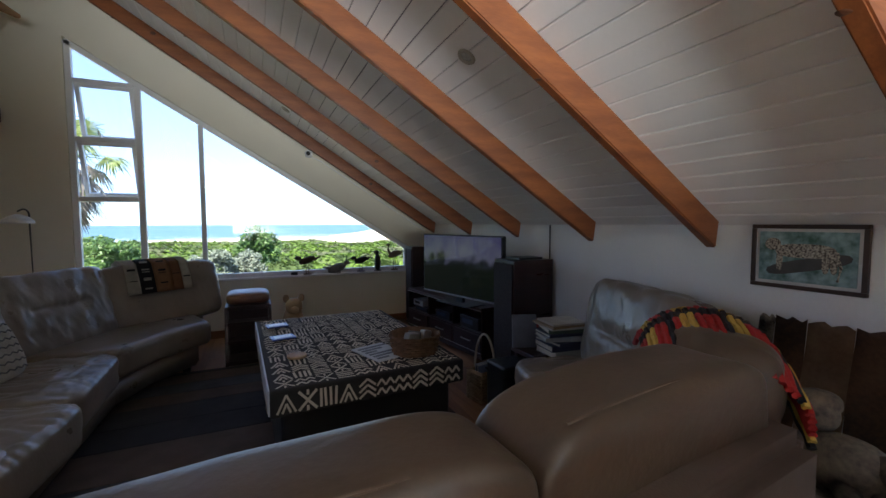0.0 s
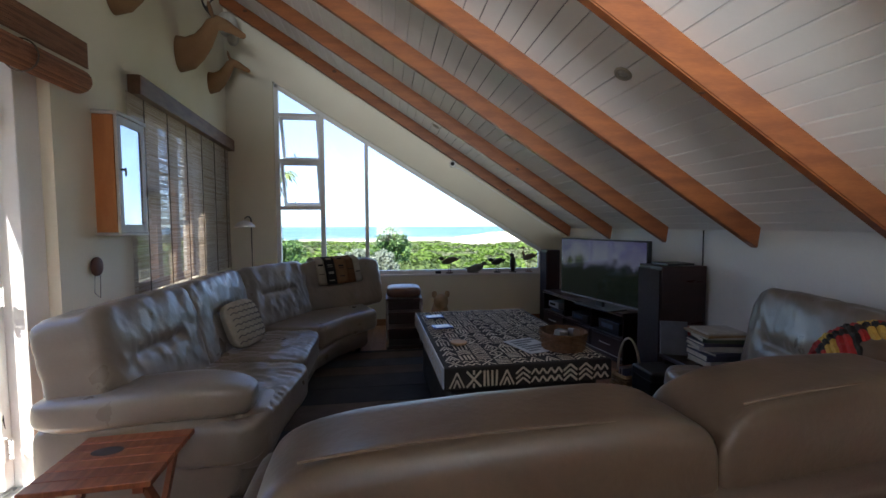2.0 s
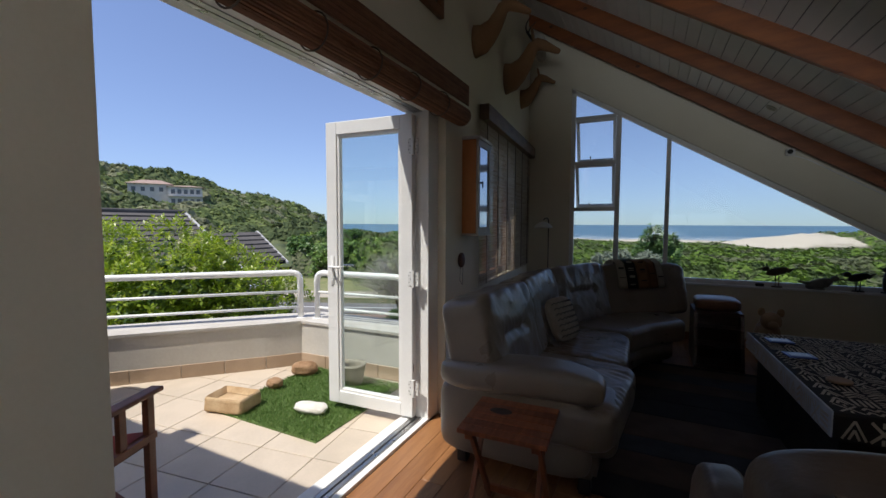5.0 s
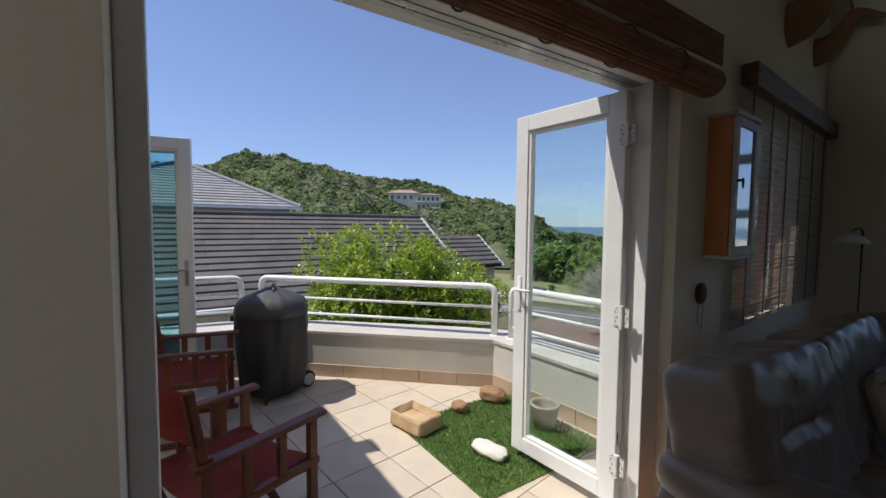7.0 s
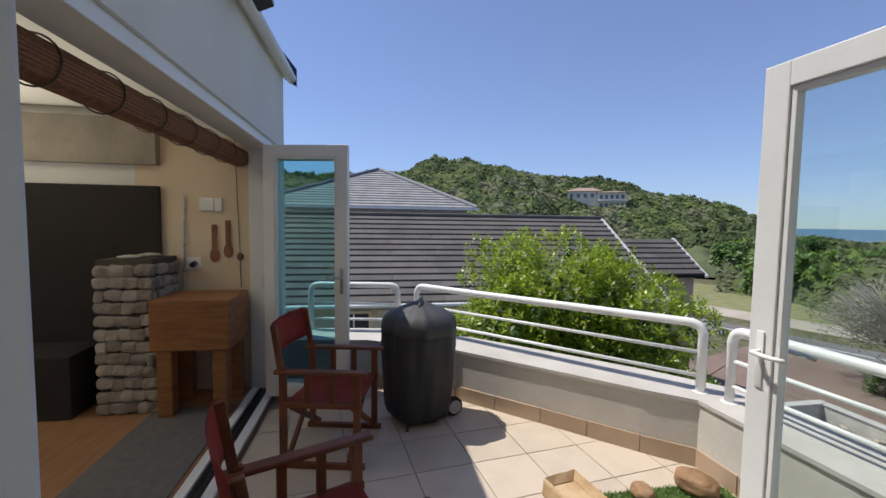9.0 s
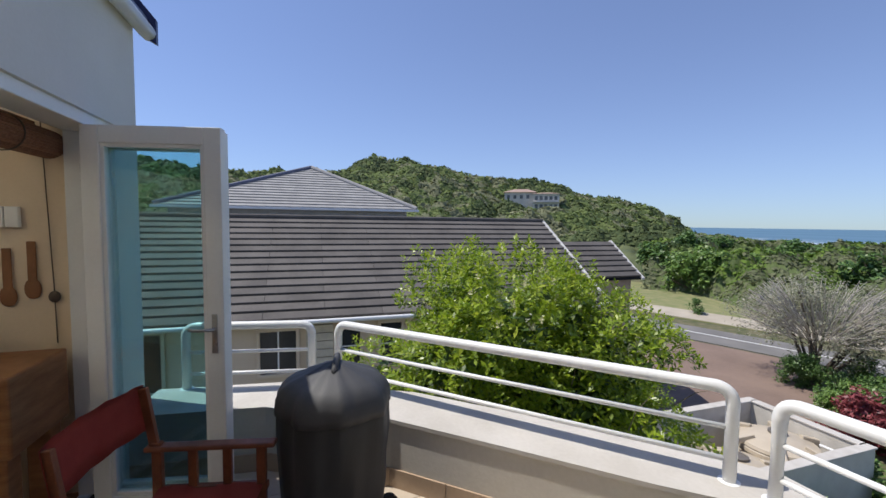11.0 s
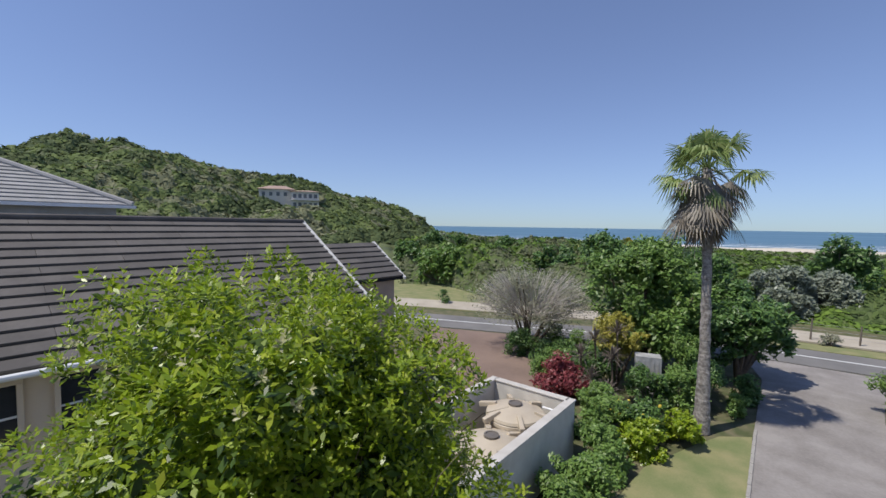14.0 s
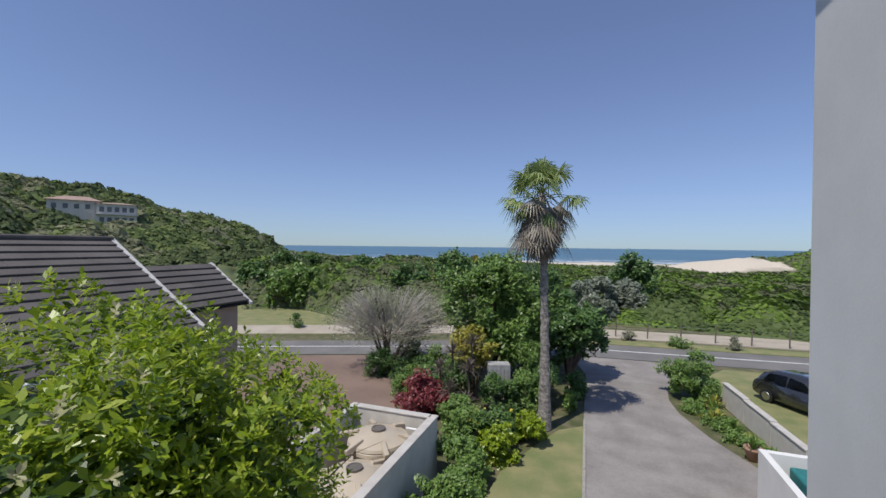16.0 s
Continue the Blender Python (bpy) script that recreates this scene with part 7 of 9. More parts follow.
def domes(x, y, cell, seed):
    """Rounded bush tops: height 0..1 over jittered cells, each of its own height."""
    gx, gy = x / cell, y / cell
    best = np.zeros_like(x)
    ix, iy = np.floor(gx), np.floor(gy)
    for dx in (-1, 0, 1):
        for dy in (-1, 0, 1):
            cx, cy = ix + dx, iy + dy
            r1 = np.sin(cx * 12.99 + cy * 78.23 + seed) * 43758.5
            r2 = np.sin(cx * 39.35 + cy * 11.13 + seed * 1.7) * 24634.6
            r3 = np.sin(cx * 73.16 + cy * 52.24 + seed * 2.3) * 56445.2
            r1, r2, r3 = r1 - np.floor(r1), r2 - np.floor(r2), r3 - np.floor(r3)
            d2 = (gx - cx - r1) ** 2 + (gy - cy - r2) ** 2
            rad = 0.45 + 0.5 * r3
            best = np.maximum(best, np.sqrt(np.maximum(0, 1 - d2 / rad ** 2)) * (0.45 + 0.55 * r3))
    return best


HILL_AZ = np.array([-180, 20, 35, 40.6, 42.4, 45.2, 48.7, 52, 55.5, 59, 62, 66.9, 71.6, 77, 82.3, 86, 89.6, 94.4, 98.9, 103, 115, 135, 180.0])
HILL_H = np.array([0, 0, 0, 0.5, 3.9, 7.4, 14.2, 17, 23.7, 25.2, 26.2, 28.5, 36.1, 38.6, 36, 31.5, 29, 27.9, 27.5, 29, 34, 32, 20.0])


def land(x, y):
    """Height of the bare ground."""
    r = np.hypot(x, y)
    az = np.degrees(np.arctan2(-x, y))
    hill = np.interp(az, HILL_AZ, HILL_H) * np.clip((r - 75) / 170, 0, 1) ** 1.4
    hill = np.where(r > 245, hill * np.clip(1 - (r - 245) / 500, 0, 1), hill)
    shore = -np.clip((y - 60) / 310, 0, 1) * 6.2 - np.clip((y - 370) / 70, 0, 1) * 4
    dune = 6.6 * np.exp(-(((x - 52) / 17) ** 2 + ((y - 205) / 24) ** 2)) * (0.75 + 0.5 * vnoise(x / 9, y / 14, 3)) + 9.0 * np.exp(-(((x - 84) / 16) ** 2 + ((y - 200) / 30) ** 2)) + 2.5 * np.exp(-(((x - 8) / 30) ** 2 + ((y - 300) / 30) ** 2))
    bump = (vnoise(x / 25, y / 25, 1) - 0.5) * np.clip((r - 60) / 80, 0, 1) * 2
    return GZ + hill + np.where(hill > 3, 0, shore) + dune + bump


def bare(x, y):
    """Less bush on the terrace before the villa."""
    return 1 - 0.93 * np.exp(-(((x + 140) / 20) ** 4 + ((y - 85) / 14) ** 4))


def polar(az0, az1, naz, r0, r1, nr):
    a = np.radians(np.linspace(az0, az1, naz))
    r = np.geomspace(r0, r1, nr)
    A, R = np.meshgrid(a, r, indexing="ij")
    return -np.sin(A) * R, np.cos(A) * R


def grid_mesh(name, X, Y, Z, material, wrap=False, keep=None):
    na, nr = X.shape
    idx = np.arange(na * nr).reshape(na, nr)
    nxt = np.roll(idx, -1, axis=0) if wrap else idx[1:]
    cur = idx if wrap else idx[:-1]
    F = np.stack([cur[:, :-1], cur[:, 1:], nxt[:, 1:], nxt[:, :-1]], -1).reshape(-1, 4)
    if keep is not None:
        kf = keep.ravel()[F].any(1)
        F = F[kf]
    V = np.stack([X, Y, Z], -1).reshape(-1, 3)
    me = bpy.data.meshes.new(name)
    me.vertices.add(len(V))
    me.vertices.foreach_set("co", V.astype(np.float32).ravel())
    me.loops.add(4 * len(F))
    me.loops.foreach_set("vertex_index", F.astype(np.int32).ravel())
    me.polygons.add(len(F))
    me.polygons.foreach_set("loop_start", np.arange(0, 4 * len(F), 4, dtype=np.int32))
    me.update(calc_edges=True)
    me.materials.append(material)
    me.shade_smooth()
    return new(name, me)


def ground_mat():
    m = bpy.data.materials.new("ground_cover")
    m.use_nodes = True
    nt = m.node_tree
    b = nt.nodes["Principled BSDF"]
    b.inputs["Roughness"].default_value = 0.95
    g = nt.nodes.new("ShaderNodeNewGeometry")
    sep = nt.nodes.new("ShaderNodeSeparateXYZ")
    nt.links.new(g.outputs["Position"], sep.inputs[0])
    n1 = nt.nodes.new("ShaderNodeTexNoise")
    n1.inputs["Scale"].default_value, n1.inputs["Detail"].default_value = 0.03, 8
    nt.links.new(g.outputs["Position"], n1.inputs["Vector"])
    n2 = nt.nodes.new("ShaderNodeTexNoise")
    n2.inputs["Scale"].default_value, n2.inputs["Detail"].default_value = 1.7, 8
    nt.links.new(g.outputs["Position"], n2.inputs["Vector"])
    soil = nt.nodes.new("ShaderNodeValToRGB")
    e = soil.color_ramp.elements
    e[0].position, e[0].color = 0.35, (0.07, 0.085, 0.03, 1)
    e[1].position, e[1].color = 0.65, (0.16, 0.14, 0.08, 1)
    nt.links.new(n2.outputs["Fac"], soil.inputs[0])
    sand = nt.nodes.new("ShaderNodeValToRGB")
    e = sand.color_ramp.elements
    e[0].position, e[0].color = 0.3, (0.54, 0.47, 0.37, 1)
    e[1].position, e[1].color = 0.7, (0.66, 0.59, 0.48, 1)
    nt.links.new(n2.outputs["Fac"], sand.inputs[0])
    md = nt.nodes.new("ShaderNodeMath")
    md.operation = "MULTIPLY_ADD"
    md.inputs[1].default_value = 120
    nt.links.new(n1.outputs["Fac"], md.inputs[0])
    nt.links.new(sep.outputs["Y"], md.inputs[2])
    mr = nt.nodes.new("ShaderNodeMapRange")
    mr.inputs["From Min"].default_value, mr.inputs["From Max"].default_value = 225, 240
    nt.links.new(md.outputs[0], mr.inputs["Value"])
    mx = nt.nodes.new("ShaderNodeMix")
    mx.data_type = "RGBA"
    nt.links.new(mr.outputs[0], mx.inputs["Factor"])
    nt.links.new(soil.outputs[0], mx.inputs["A"])
    nt.links.new(sand.outputs[0], mx.inputs["B"])
    nt.links.new(mx.outputs["Result"], b.inputs["Base Color"])
    return m


X, Y = polar(-180, 180, 361, 2.0, 4700, 150)
X, Y = X[:-1], Y[:-1]
tagged(grid_mesh("ground", X, Y, land(X, Y) - 0.03, ground_mat(), wrap=True), "sandy coastal ground sloping to the beach", kind="structure")
# fill under the house
bm = bmesh.new()
box(bm, -4.5, -4.5, GZ - 0.1, 5.2, 6.6, GZ + 0.0)
solo("paving_house", bm, mat("paving", (0.3, 0.27, 0.24), None, 3, 0.9), "plain paving under the house", kind="structure")


def bush_mat(name, dark, light, scale=0.5):
    m = mat(name, dark, light, scale, 0.8, 0.9, detail=10, fine=5.0, world_space=True)
    return m


def bush_z(x, y, amp, cell, seed):
    d = domes(x, y, cell, seed) * amp + domes(x, y, cell * 0.37, seed + 5) * amp * 0.35 + domes(x, y, cell * 0.15, seed + 9) * amp * 0.16
    return d


# wooded hill
X, Y = polar(33, 150, 620, 64, 330, 190)
Z = land(X, Y)
fade = np.clip((np.hypot(X, Y) - 64) / 20, 0, 1) * np.clip((np.degrees(np.arctan2(-X, Y)) - 31) / 12, 0.15, 1)
tone = vnoise(X / 18, Y / 18, 4)
tagged(grid_mesh("hill_scrub", X, Y, Z + (bush_z(X, Y, 4.6, 7.5, 3.0) * (0.55 + 0.9 * tone)) * fade * bare(X, Y) + 0.3, bush_mat("hill_scrub", (0.055, 0.076, 0.028), (0.125, 0.146, 0.055), 0.16)), "dense dark green coastal bush covering the hill", "bush", kind="stuff")
# dune scrub between the road and the beach
X, Y = polar(-58, 44, 560, 43.5, 330, 210)
R = np.hypot(X, Y)
AZ = np.degrees(np.arctan2(-X, Y))
tall = np.clip((AZ - 4) / 14, 0, 1)
amp = (1.6 + 1.5 * tall * np.clip((R - 44) / 10, 0, 1)) * np.clip(1.15 - (R - 60) / 165, 0.25, 1)
cover = np.clip((vnoise(X / 30, Y / 30, 8) + 0.55 * vnoise(X / 9, Y / 9, 2) + 0.42 - np.clip((Y - 112) / 95, 0, 1.8) + 1.2 * np.exp(-(((X - 86) / 15) ** 2 + ((Y - 200) / 32) ** 2))) * 3.5, 0, 1)
open_dune = np.exp(-(((X - 47) / 19) ** 2 + ((Y - 190) / 36) ** 2))
cover *= np.clip((0.42 - open_dune) * 6, 0, 1)
zz = (bush_z(X, Y, 1.0, 3.6, 6.0) + 0.45) * amp * np.clip((R - 43.5 - 8.5 * np.clip((AZ - 33.5) / 6, 0, 1)) / 3, 0, 1) * cover
tagged(grid_mesh("dune_scrub", X, Y, land(X, Y) - 0.25 + zz, bush_mat("dune_scrub", (0.055, 0.085, 0.020), (0.110, 0.150, 0.038), 0.35), keep=cover > 0.05), "low bright green dune scrub behind the beach", "bush", kind="stuff")
# sea with a surf line
X, Y = polar(-75, 62, 140, 345, 4700, 70)


def sea_mat():
    m = mat("sea_water", (0.045, 0.125, 0.180), (0.06, 0.150, 0.205), 0.004, 0.35, 0.2, stretch=(0.3, 1, 1), fine=0.05, world_space=True)
    return m


tagged(grid_mesh("sea", X, Y, np.full_like(X, -13.6), sea_mat(), keep=Y > 335), "blue sea out to the horizon", kind="structure")
SURF = mat("surf_foam", (0.8, 0.82, 0.82), (0.7, 0.74, 0.75), 0.05, 0.8, world_space=True)
verts, faces = [], []
for k, (d0, wd) in enumerate(((402, 40), (452, 22), (500, 14), (560, 8))):
    n0 = len(verts)
    for i in range(161):
        x = -1100 + i * 12.5
        o = 14 * noise.noise(Vector((x / 90, k * 5.3, 0)))
        h = wd * max(0.0, 0.5 + 0.9 * noise.noise(Vector((x / 60, k * 9.1, 3))))
        verts += [(x, d0 + o, -13.55), (x, d0 + o + h, -13.55)]
    faces += [(n0 + 2 * i, n0 + 2 * i + 2, n0 + 2 * i + 3, n0 + 2 * i + 1) for i in range(160)]
tagged(sheet("surf", verts, faces, SURF), "white surf lines along the beach", "surf", kind="stuff")

# ---- road, drives, lawns ----
ASPHALT = mat("asphalt", (0.20, 0.19, 0.18), (0.15, 0.145, 0.14), 0.6, 0.9, 0.2, fine=30, world_space=True)
DRIVE = mat("brushed_drive", (0.31, 0.285, 0.265), (0.21, 0.19, 0.175), 0.9, 0.9, 0.15, fine=12, world_space=True)
BRICKDRIVE = mat("reddish_paving", (0.24, 0.17, 0.135), (0.185, 0.13, 0.105), 0.5, 0.9, 0.25, fine=9, world_space=True)
GRASS = mat("lawn_grass", (0.155, 0.185, 0.068), (0.27, 0.25, 0.12), 1.1, 0.95, 0.5, fine=25, world_space=True)
SANDPATH = mat("sandy_path", (0.46, 0.41, 0.33), (0.38, 0.33, 0.26), 0.7, 0.95, 0.2, fine=10, world_space=True)


def strip(name, pts, w, z, material, label, t=0.12):
    l, r = offset(pts, w / 2), offset(pts, -w / 2)
    bm = bmesh.new()
    prism(bm, r + l[::-1], z - t, z, "z")
    return solo(name, bm, material, label, kind="structure")


ROAD = [(-75, 2), (-50, 13.5), (-35, 20), (-21.5, 25.8), (-10, 30.6), (-2.2, 33.0), (11, 34.2), (30, 35.4), (80, 36)]
strip("road", ROAD, 3.8, GZ + 0.03, ASPHALT, "grey asphalt coastal road")
strip("road_line", offset(ROAD, 0.12), 0.13, GZ + 0.045, mat("road_paint", (0.75, 0.75, 0.73), None, 4, 0.7), "white painted road edge line", 0.02)
strip("path", offset(ROAD, 6.0), 3.4, GZ + 0.055, SANDPATH, "pale sandy footpath beyond the road")


def patch(name, pts, z, material, label, t=0.1):
    bm = bmesh.new()
    prism(bm, pts, z - t, z, "z")
    return solo(name, bm, material, label, kind="structure")


patch("driveway", [(-1.75, 6.7), (-1.85, 15), (-2.0, 20.5), (-2.0, 27), (-3.0, 31.0), (5.0, 31.4), (3.1, 29.2), (1.95, 26.3), (1.72, 24.4), (1.85, 22.8), (2.5, 20.6), (3.3, 18.9), (4.0, 17.0), (4.2, 6.7)], GZ + 0.012, DRIVE, "worn grey-brown concrete driveway")
patch("driveway_neighbour", [(-9.6, 13.5), (-9.2, 17.5), (-10.2, 20.0), (-12.2, 24.5), (-14.0, 26.6), (-20.0, 24.1), (-17.5, 17.0), (-14.0, 13.0)], GZ + 0.008, BRICKDRIVE, "reddish paved driveway of the neighbouring house")
patch("lawn", [(-1.79, 6.7), (-1.87, 15), (-2.02, 19.9), (-2.9, 19.2), (-3.6, 17.6), (-4.4, 15.5), (-4.7, 12.0), (-4.7, 6.7)], GZ + 0.03, GRASS, "mown lawn beside the driveway")
patch("lawn_front", [(4.0, 28.6), (4.15, 24.5), (4.75, 18.4), (5.0, 16), (22, 16), (22, 31.5), (5.6, 31.0)], GZ + 0.03, GRASS, "dry lawn where a car is parked")
patch("lawn_far", [(-24, 29.2), (-15, 33), (-22, 40), (-37, 43), (-52, 36), (-44, 20.5)], GZ + 0.018, GRASS, "open mown grass across the road")
patch("verge", [(-3.4, 35.0), (11, 36.3), (30, 37.4), (30, 39.0), (11, 37.9), (-3.4, 36.7)], GZ + 0.024, GRASS, "rough grass verge between road and path")
# kerb stones along the drive
kb = thing("drive_kerb", "thin concrete edging along the driveway", "kerb", kind="structure")
for k in range(20):
    y = 7 + k * 0.68
    bm = bmesh.new()
    box(bm, -1.86 - 0.015 * (y - 7) / 1.3, y, GZ - 0.1, -1.76 - 0.015 * (y - 7) / 1.3, y + 0.66, GZ + 0.05, 0.01, segs=1)
    part("kerb_stone", bm, mat("kerb_concrete", (0.36, 0.34, 0.31), None, 5, 0.9), kb)

# ---- neighbouring house with a stepped tile roof ----
ROOFT = mat("grey_concrete_tile", (0.135, 0.122, 0.112), (0.095, 0.086, 0.080), 1.2, 0.85, 0.3, fine=12, island=0.35)
ROOFT2 = mat("light_grey_tile", (0.37, 0.36, 0.35), (0.29, 0.285, 0.28), 1.5, 0.85, 0.3, fine=12, island=0.3)
PEACH = mat("peach_plaster", (0.76, 0.63, 0.48), (0.70, 0.57, 0.43), 1.2, 0.9, 0.1)
BARGE = mat("barge_white", (0.66, 0.64, 0.60), None, 3, 0.6)
WINGLASS = mat("dark_window", (0.03, 0.035, 0.04), None, 5, 0.08)


def lap_roof(parent, xr, zr, xe, ze, y0, y1, n, material, seg_len=3.1):
    """Courses of lapped tiles from the ridge line down to the eave, in lengths along y."""
    dx, dz = (xe - xr) / n, (ze - zr) / n
    ln = math.hypot(dx, dz)
    for k in range(n):
        bm = bmesh.new()
        y = y0 - (k % 2) * seg_len / 2
        while y < y1:
            a, b = max(y, y0) + 0.003, min(y + seg_len, y1) - 0.003
            if b - a > 0.02:
                x, z = xr + dx * (k + 0.5), zr + dz * (k + 0.5)
                m = Matrix.Translation((x, 0, z)) @ Matrix.Rotation(math.atan2(-dz, dx) - math.copysign(0.15, dx), 4, "Y")
                box(bm, -ln / 2 + 0.02, a, -0.045, ln / 2 - 0.012, b, 0.03, 0.006, m, segs=1)
            y += seg_len
        part("tile_course", bm, material, parent)


# near-black sheet seen through course gaps, painting the shadow line below each lap
def under(parent, xr, zr, xe, ze, y0, y1):
    bm = bmesh.new()
    prism(bm, [(xr, zr - 0.05), (xe, ze - 0.05), (xe, ze - 0.12), (xr, zr - 0.12)], y0, y1, "y")
    part("underlay", bm, mat("lap_shadow_black", (0.012, 0.011, 0.011), None, 5, 0.95), parent)


nh = thing("neighbour_house", "peach house with a long grey lapped-tile roof", "house")
lap_roof(nh, -15.9, 1.80, -11.65, -0.87, -18, 11.25, 15, ROOFT)
under(nh, -15.9, 1.80, -11.65, -0.87, -18, 11.25)
lap_roof(nh, -15.95, 1.80, -20.2, -0.87, -18, 11.3, 8, ROOFT)
bm = bmesh.new()
tube(bm, [(-15.92, -18, 1.84), (-15.92, 11.28, 1.84)], 0.09, 10)
part("ridge", bm, ROOFT, nh)
bm = bmesh.new()
prism(bm, [(-11.55, -0.98), (-11.55, -0.90), (-15.92, 1.86), (-20.3, -0.90), (-20.3, -0.98), (-15.92, 1.67)], 11.22, 11.35, "y")
part("barge_board", bm, BARGE, nh, "pale barge board along the verge")
bm = bmesh.new()
tube(bm, [(-11.56, -18, -0.93), (-11.56, 11.3, -0.93)], 0.06, 10)
part("gutter", bm, WHITEPVC, nh, "white gutter")
bm = bmesh.new()
prism(bm, [(-12.1, GZ), (-12.1, -0.72), (-15.9, 1.62), (-19.8, -0.72), (-19.8, GZ)], -17.5, 11.0, "y")
part("wall", bm, PEACH, nh, "peach plastered walls")
for y, w, z0, z1 in ((2.85, 0.52, -2.4, -1.2), (0.95, 0.9, -2.4, -1.25), (-2.2, 0.9, -2.6, -1.15), (4.0, 0.6, -2.4, -1.2), (7.0, 0.9, -2.6, -1.15), (-5.5, 1.2, -2.6, -1.15)):
    wd = part("window", bar(0, 0, 0.01, 0, 0.01), WHITEPVC, nh)
    for b in ((-12.09, y - w / 2 - 0.09, z0 - 0.1, -12.0, y + w / 2 + 0.09, z0), (-12.09, y - w / 2 - 0.09, z1, -12.0, y + w / 2 + 0.09, z1 + 0.1), (-12.09, y - w / 2 - 0.09, z0, -12.0, y - w / 2, z1), (-12.09, y + w / 2, z0, -12.0, y + w / 2 + 0.09, z1)):
        bm = bmesh.new()
        box(bm, *b, 0.01, segs=1)
        part("frame", bm, PEACH, wd)
    bm = bmesh.new()
    box(bm, -12.095, y - w / 2, z0, -12.07, y + w / 2, z1)
    part("pane", bm, WINGLASS, wd, "dark window glass")
    for b in ((-12.07, y - 0.02, z0, -12.05, y + 0.02, z1),) if w > 0.85 else ((-12.07, y - w / 2, (z0 + z1) / 2 - 0.02, -12.05, y + w / 2, (z0 + z1) / 2 + 0.02),):
        bm = bmesh.new()
        box(bm, *b)
        part("glazing_bar", bm, WHITEPVC, wd)
for k in range(9):
    # weatherboards between two windows
    bm = bmesh.new()
    box(bm, -12.08, 1.66, -1.35 - k * 0.23, -12.03, 2.38, -1.14 - k * 0.23, 0.008, segs=1)
    part("weatherboard", bm, mat("cream_board", (0.74, 0.66, 0.53), None, 4, 0.7), nh)
n3 = thing("neighbour_house_wing", "low tiled wing of the neighbouring house", "house")
lap_roof(n3, -15.5, 0.96, -13.62, -0.36, 11.40, 14.5, 7, ROOFT)
under(n3, -15.5, 0.96, -13.62, -0.36, 11.40, 14.5)
lap_roof(n3, -15.55, 0.96, -18.4, -0.9, 11.40, 14.5, 7, ROOFT)
bm = bmesh.new()
prism(bm, [(-13.53, -0.48), (-13.53, -0.40), (-15.52, 1.01), (-18.5, -0.95), (-15.52, 0.84)], 14.46, 14.58, "y")
part("barge_board", bm, BARGE, n3)
bm = bmesh.new()
prism(bm, [(-13.85, GZ), (-13.85, -0.30), (-15.52, 0.83), (-18.2, -0.9), (-18.2, GZ)], 11.45, 14.2, "y")
part("wall", bm, mat("pinkish_plaster", (0.5, 0.38, 0.3), None, 2, 0.9), n3)
# hipped house behind
hp = thing("hipped_house", "distant house with a pale grey hipped tile roof", "house")
AP = Vector((-29.0, 1.95, 5.15))
corners = [(-24.4, -5.6), (-24.4, 7.9), (-33.8, 7.9), (-33.8, -5.6)]
for k in range(4):
    a, b = Vector((*corners[k], 2.45)), Vector((*corners[(k + 1) % 4], 2.45))
    for j in range(16):
        bm = bmesh.new()
        t0, t1 = j / 16, (j + 1) / 16
        n_ = (b - a).cross(AP - a).normalized()
        if n_.z < 0:
            n_ = -n_
        p = [a.lerp(AP, t0) + n_ * 0.06, b.lerp(AP, t0) + n_ * 0.06, b.lerp(AP, t1) + n_ * 0.01, a.lerp(AP, t1) + n_ * 0.01, a.lerp(AP, t0), b.lerp(AP, t0)]
        v = [bm.verts.new(q) for q in p]
        bm.faces.new((v[0], v[1], v[2], v[3]))
        bm.faces.new((v[4], v[5], v[1], v[0]))
        part("tile_course", bm, ROOFT2, hp)
    bm = bmesh.new()
    tube(bm, [a + Vector((0, 0, 0.06)), AP + Vector((0, 0, 0.06))], 0.13, 8)
    part("hip_ridge", bm, ROOFT2 if k else mat("slate_ridge", (0.16, 0.17, 0.23), None, 3, 0.8), hp)
bm = bmesh.new()
box(bm, -33.3, -5.1, GZ, -24.9, 7.4, 2.42)
part("wall", bm, mat("grey_wall", (0.42, 0.44, 0.46), None, 2, 0.9), hp)
bm = bmesh.new()
box(bm, -24.4, -5.7, 2.32, -24.25, 8.0, 2.45)
part("gutter", bm, WHITEPVC, hp)
# villa on the hill
vx, vy = -151.6, 87.5
vl = thing("hill_villa", "pale two-storey villa with pinkish tile roofs on the wooded hill", "house", (vx, vy, 7.3), 58)
vl.scale = (0.72, 0.72, 0.8)
VWIN = mat("villa_window", (0.16, 0.165, 0.17), (0.10, 0.105, 0.11), 0.6, 0.2)
VILLA = mat("villa_white", (0.70, 0.66, 0.60), (0.63, 0.58, 0.52), 0.5, 0.9)
for b in ((-13, -3, -3, 4, 7, 9.0), (3, -7, -3, 17, 5, 8.0)):
    bm = bmesh.new()
    box(bm, *b)
    part("wall", bm, VILLA, vl)
TERRA = mat("terracotta", (0.42, 0.26, 0.19), (0.34, 0.2, 0.14), 0.6, 0.9)
VROOF = mat("pinkish_roof_tile", (0.40, 0.29, 0.24), (0.33, 0.23, 0.19), 0.6, 0.9)
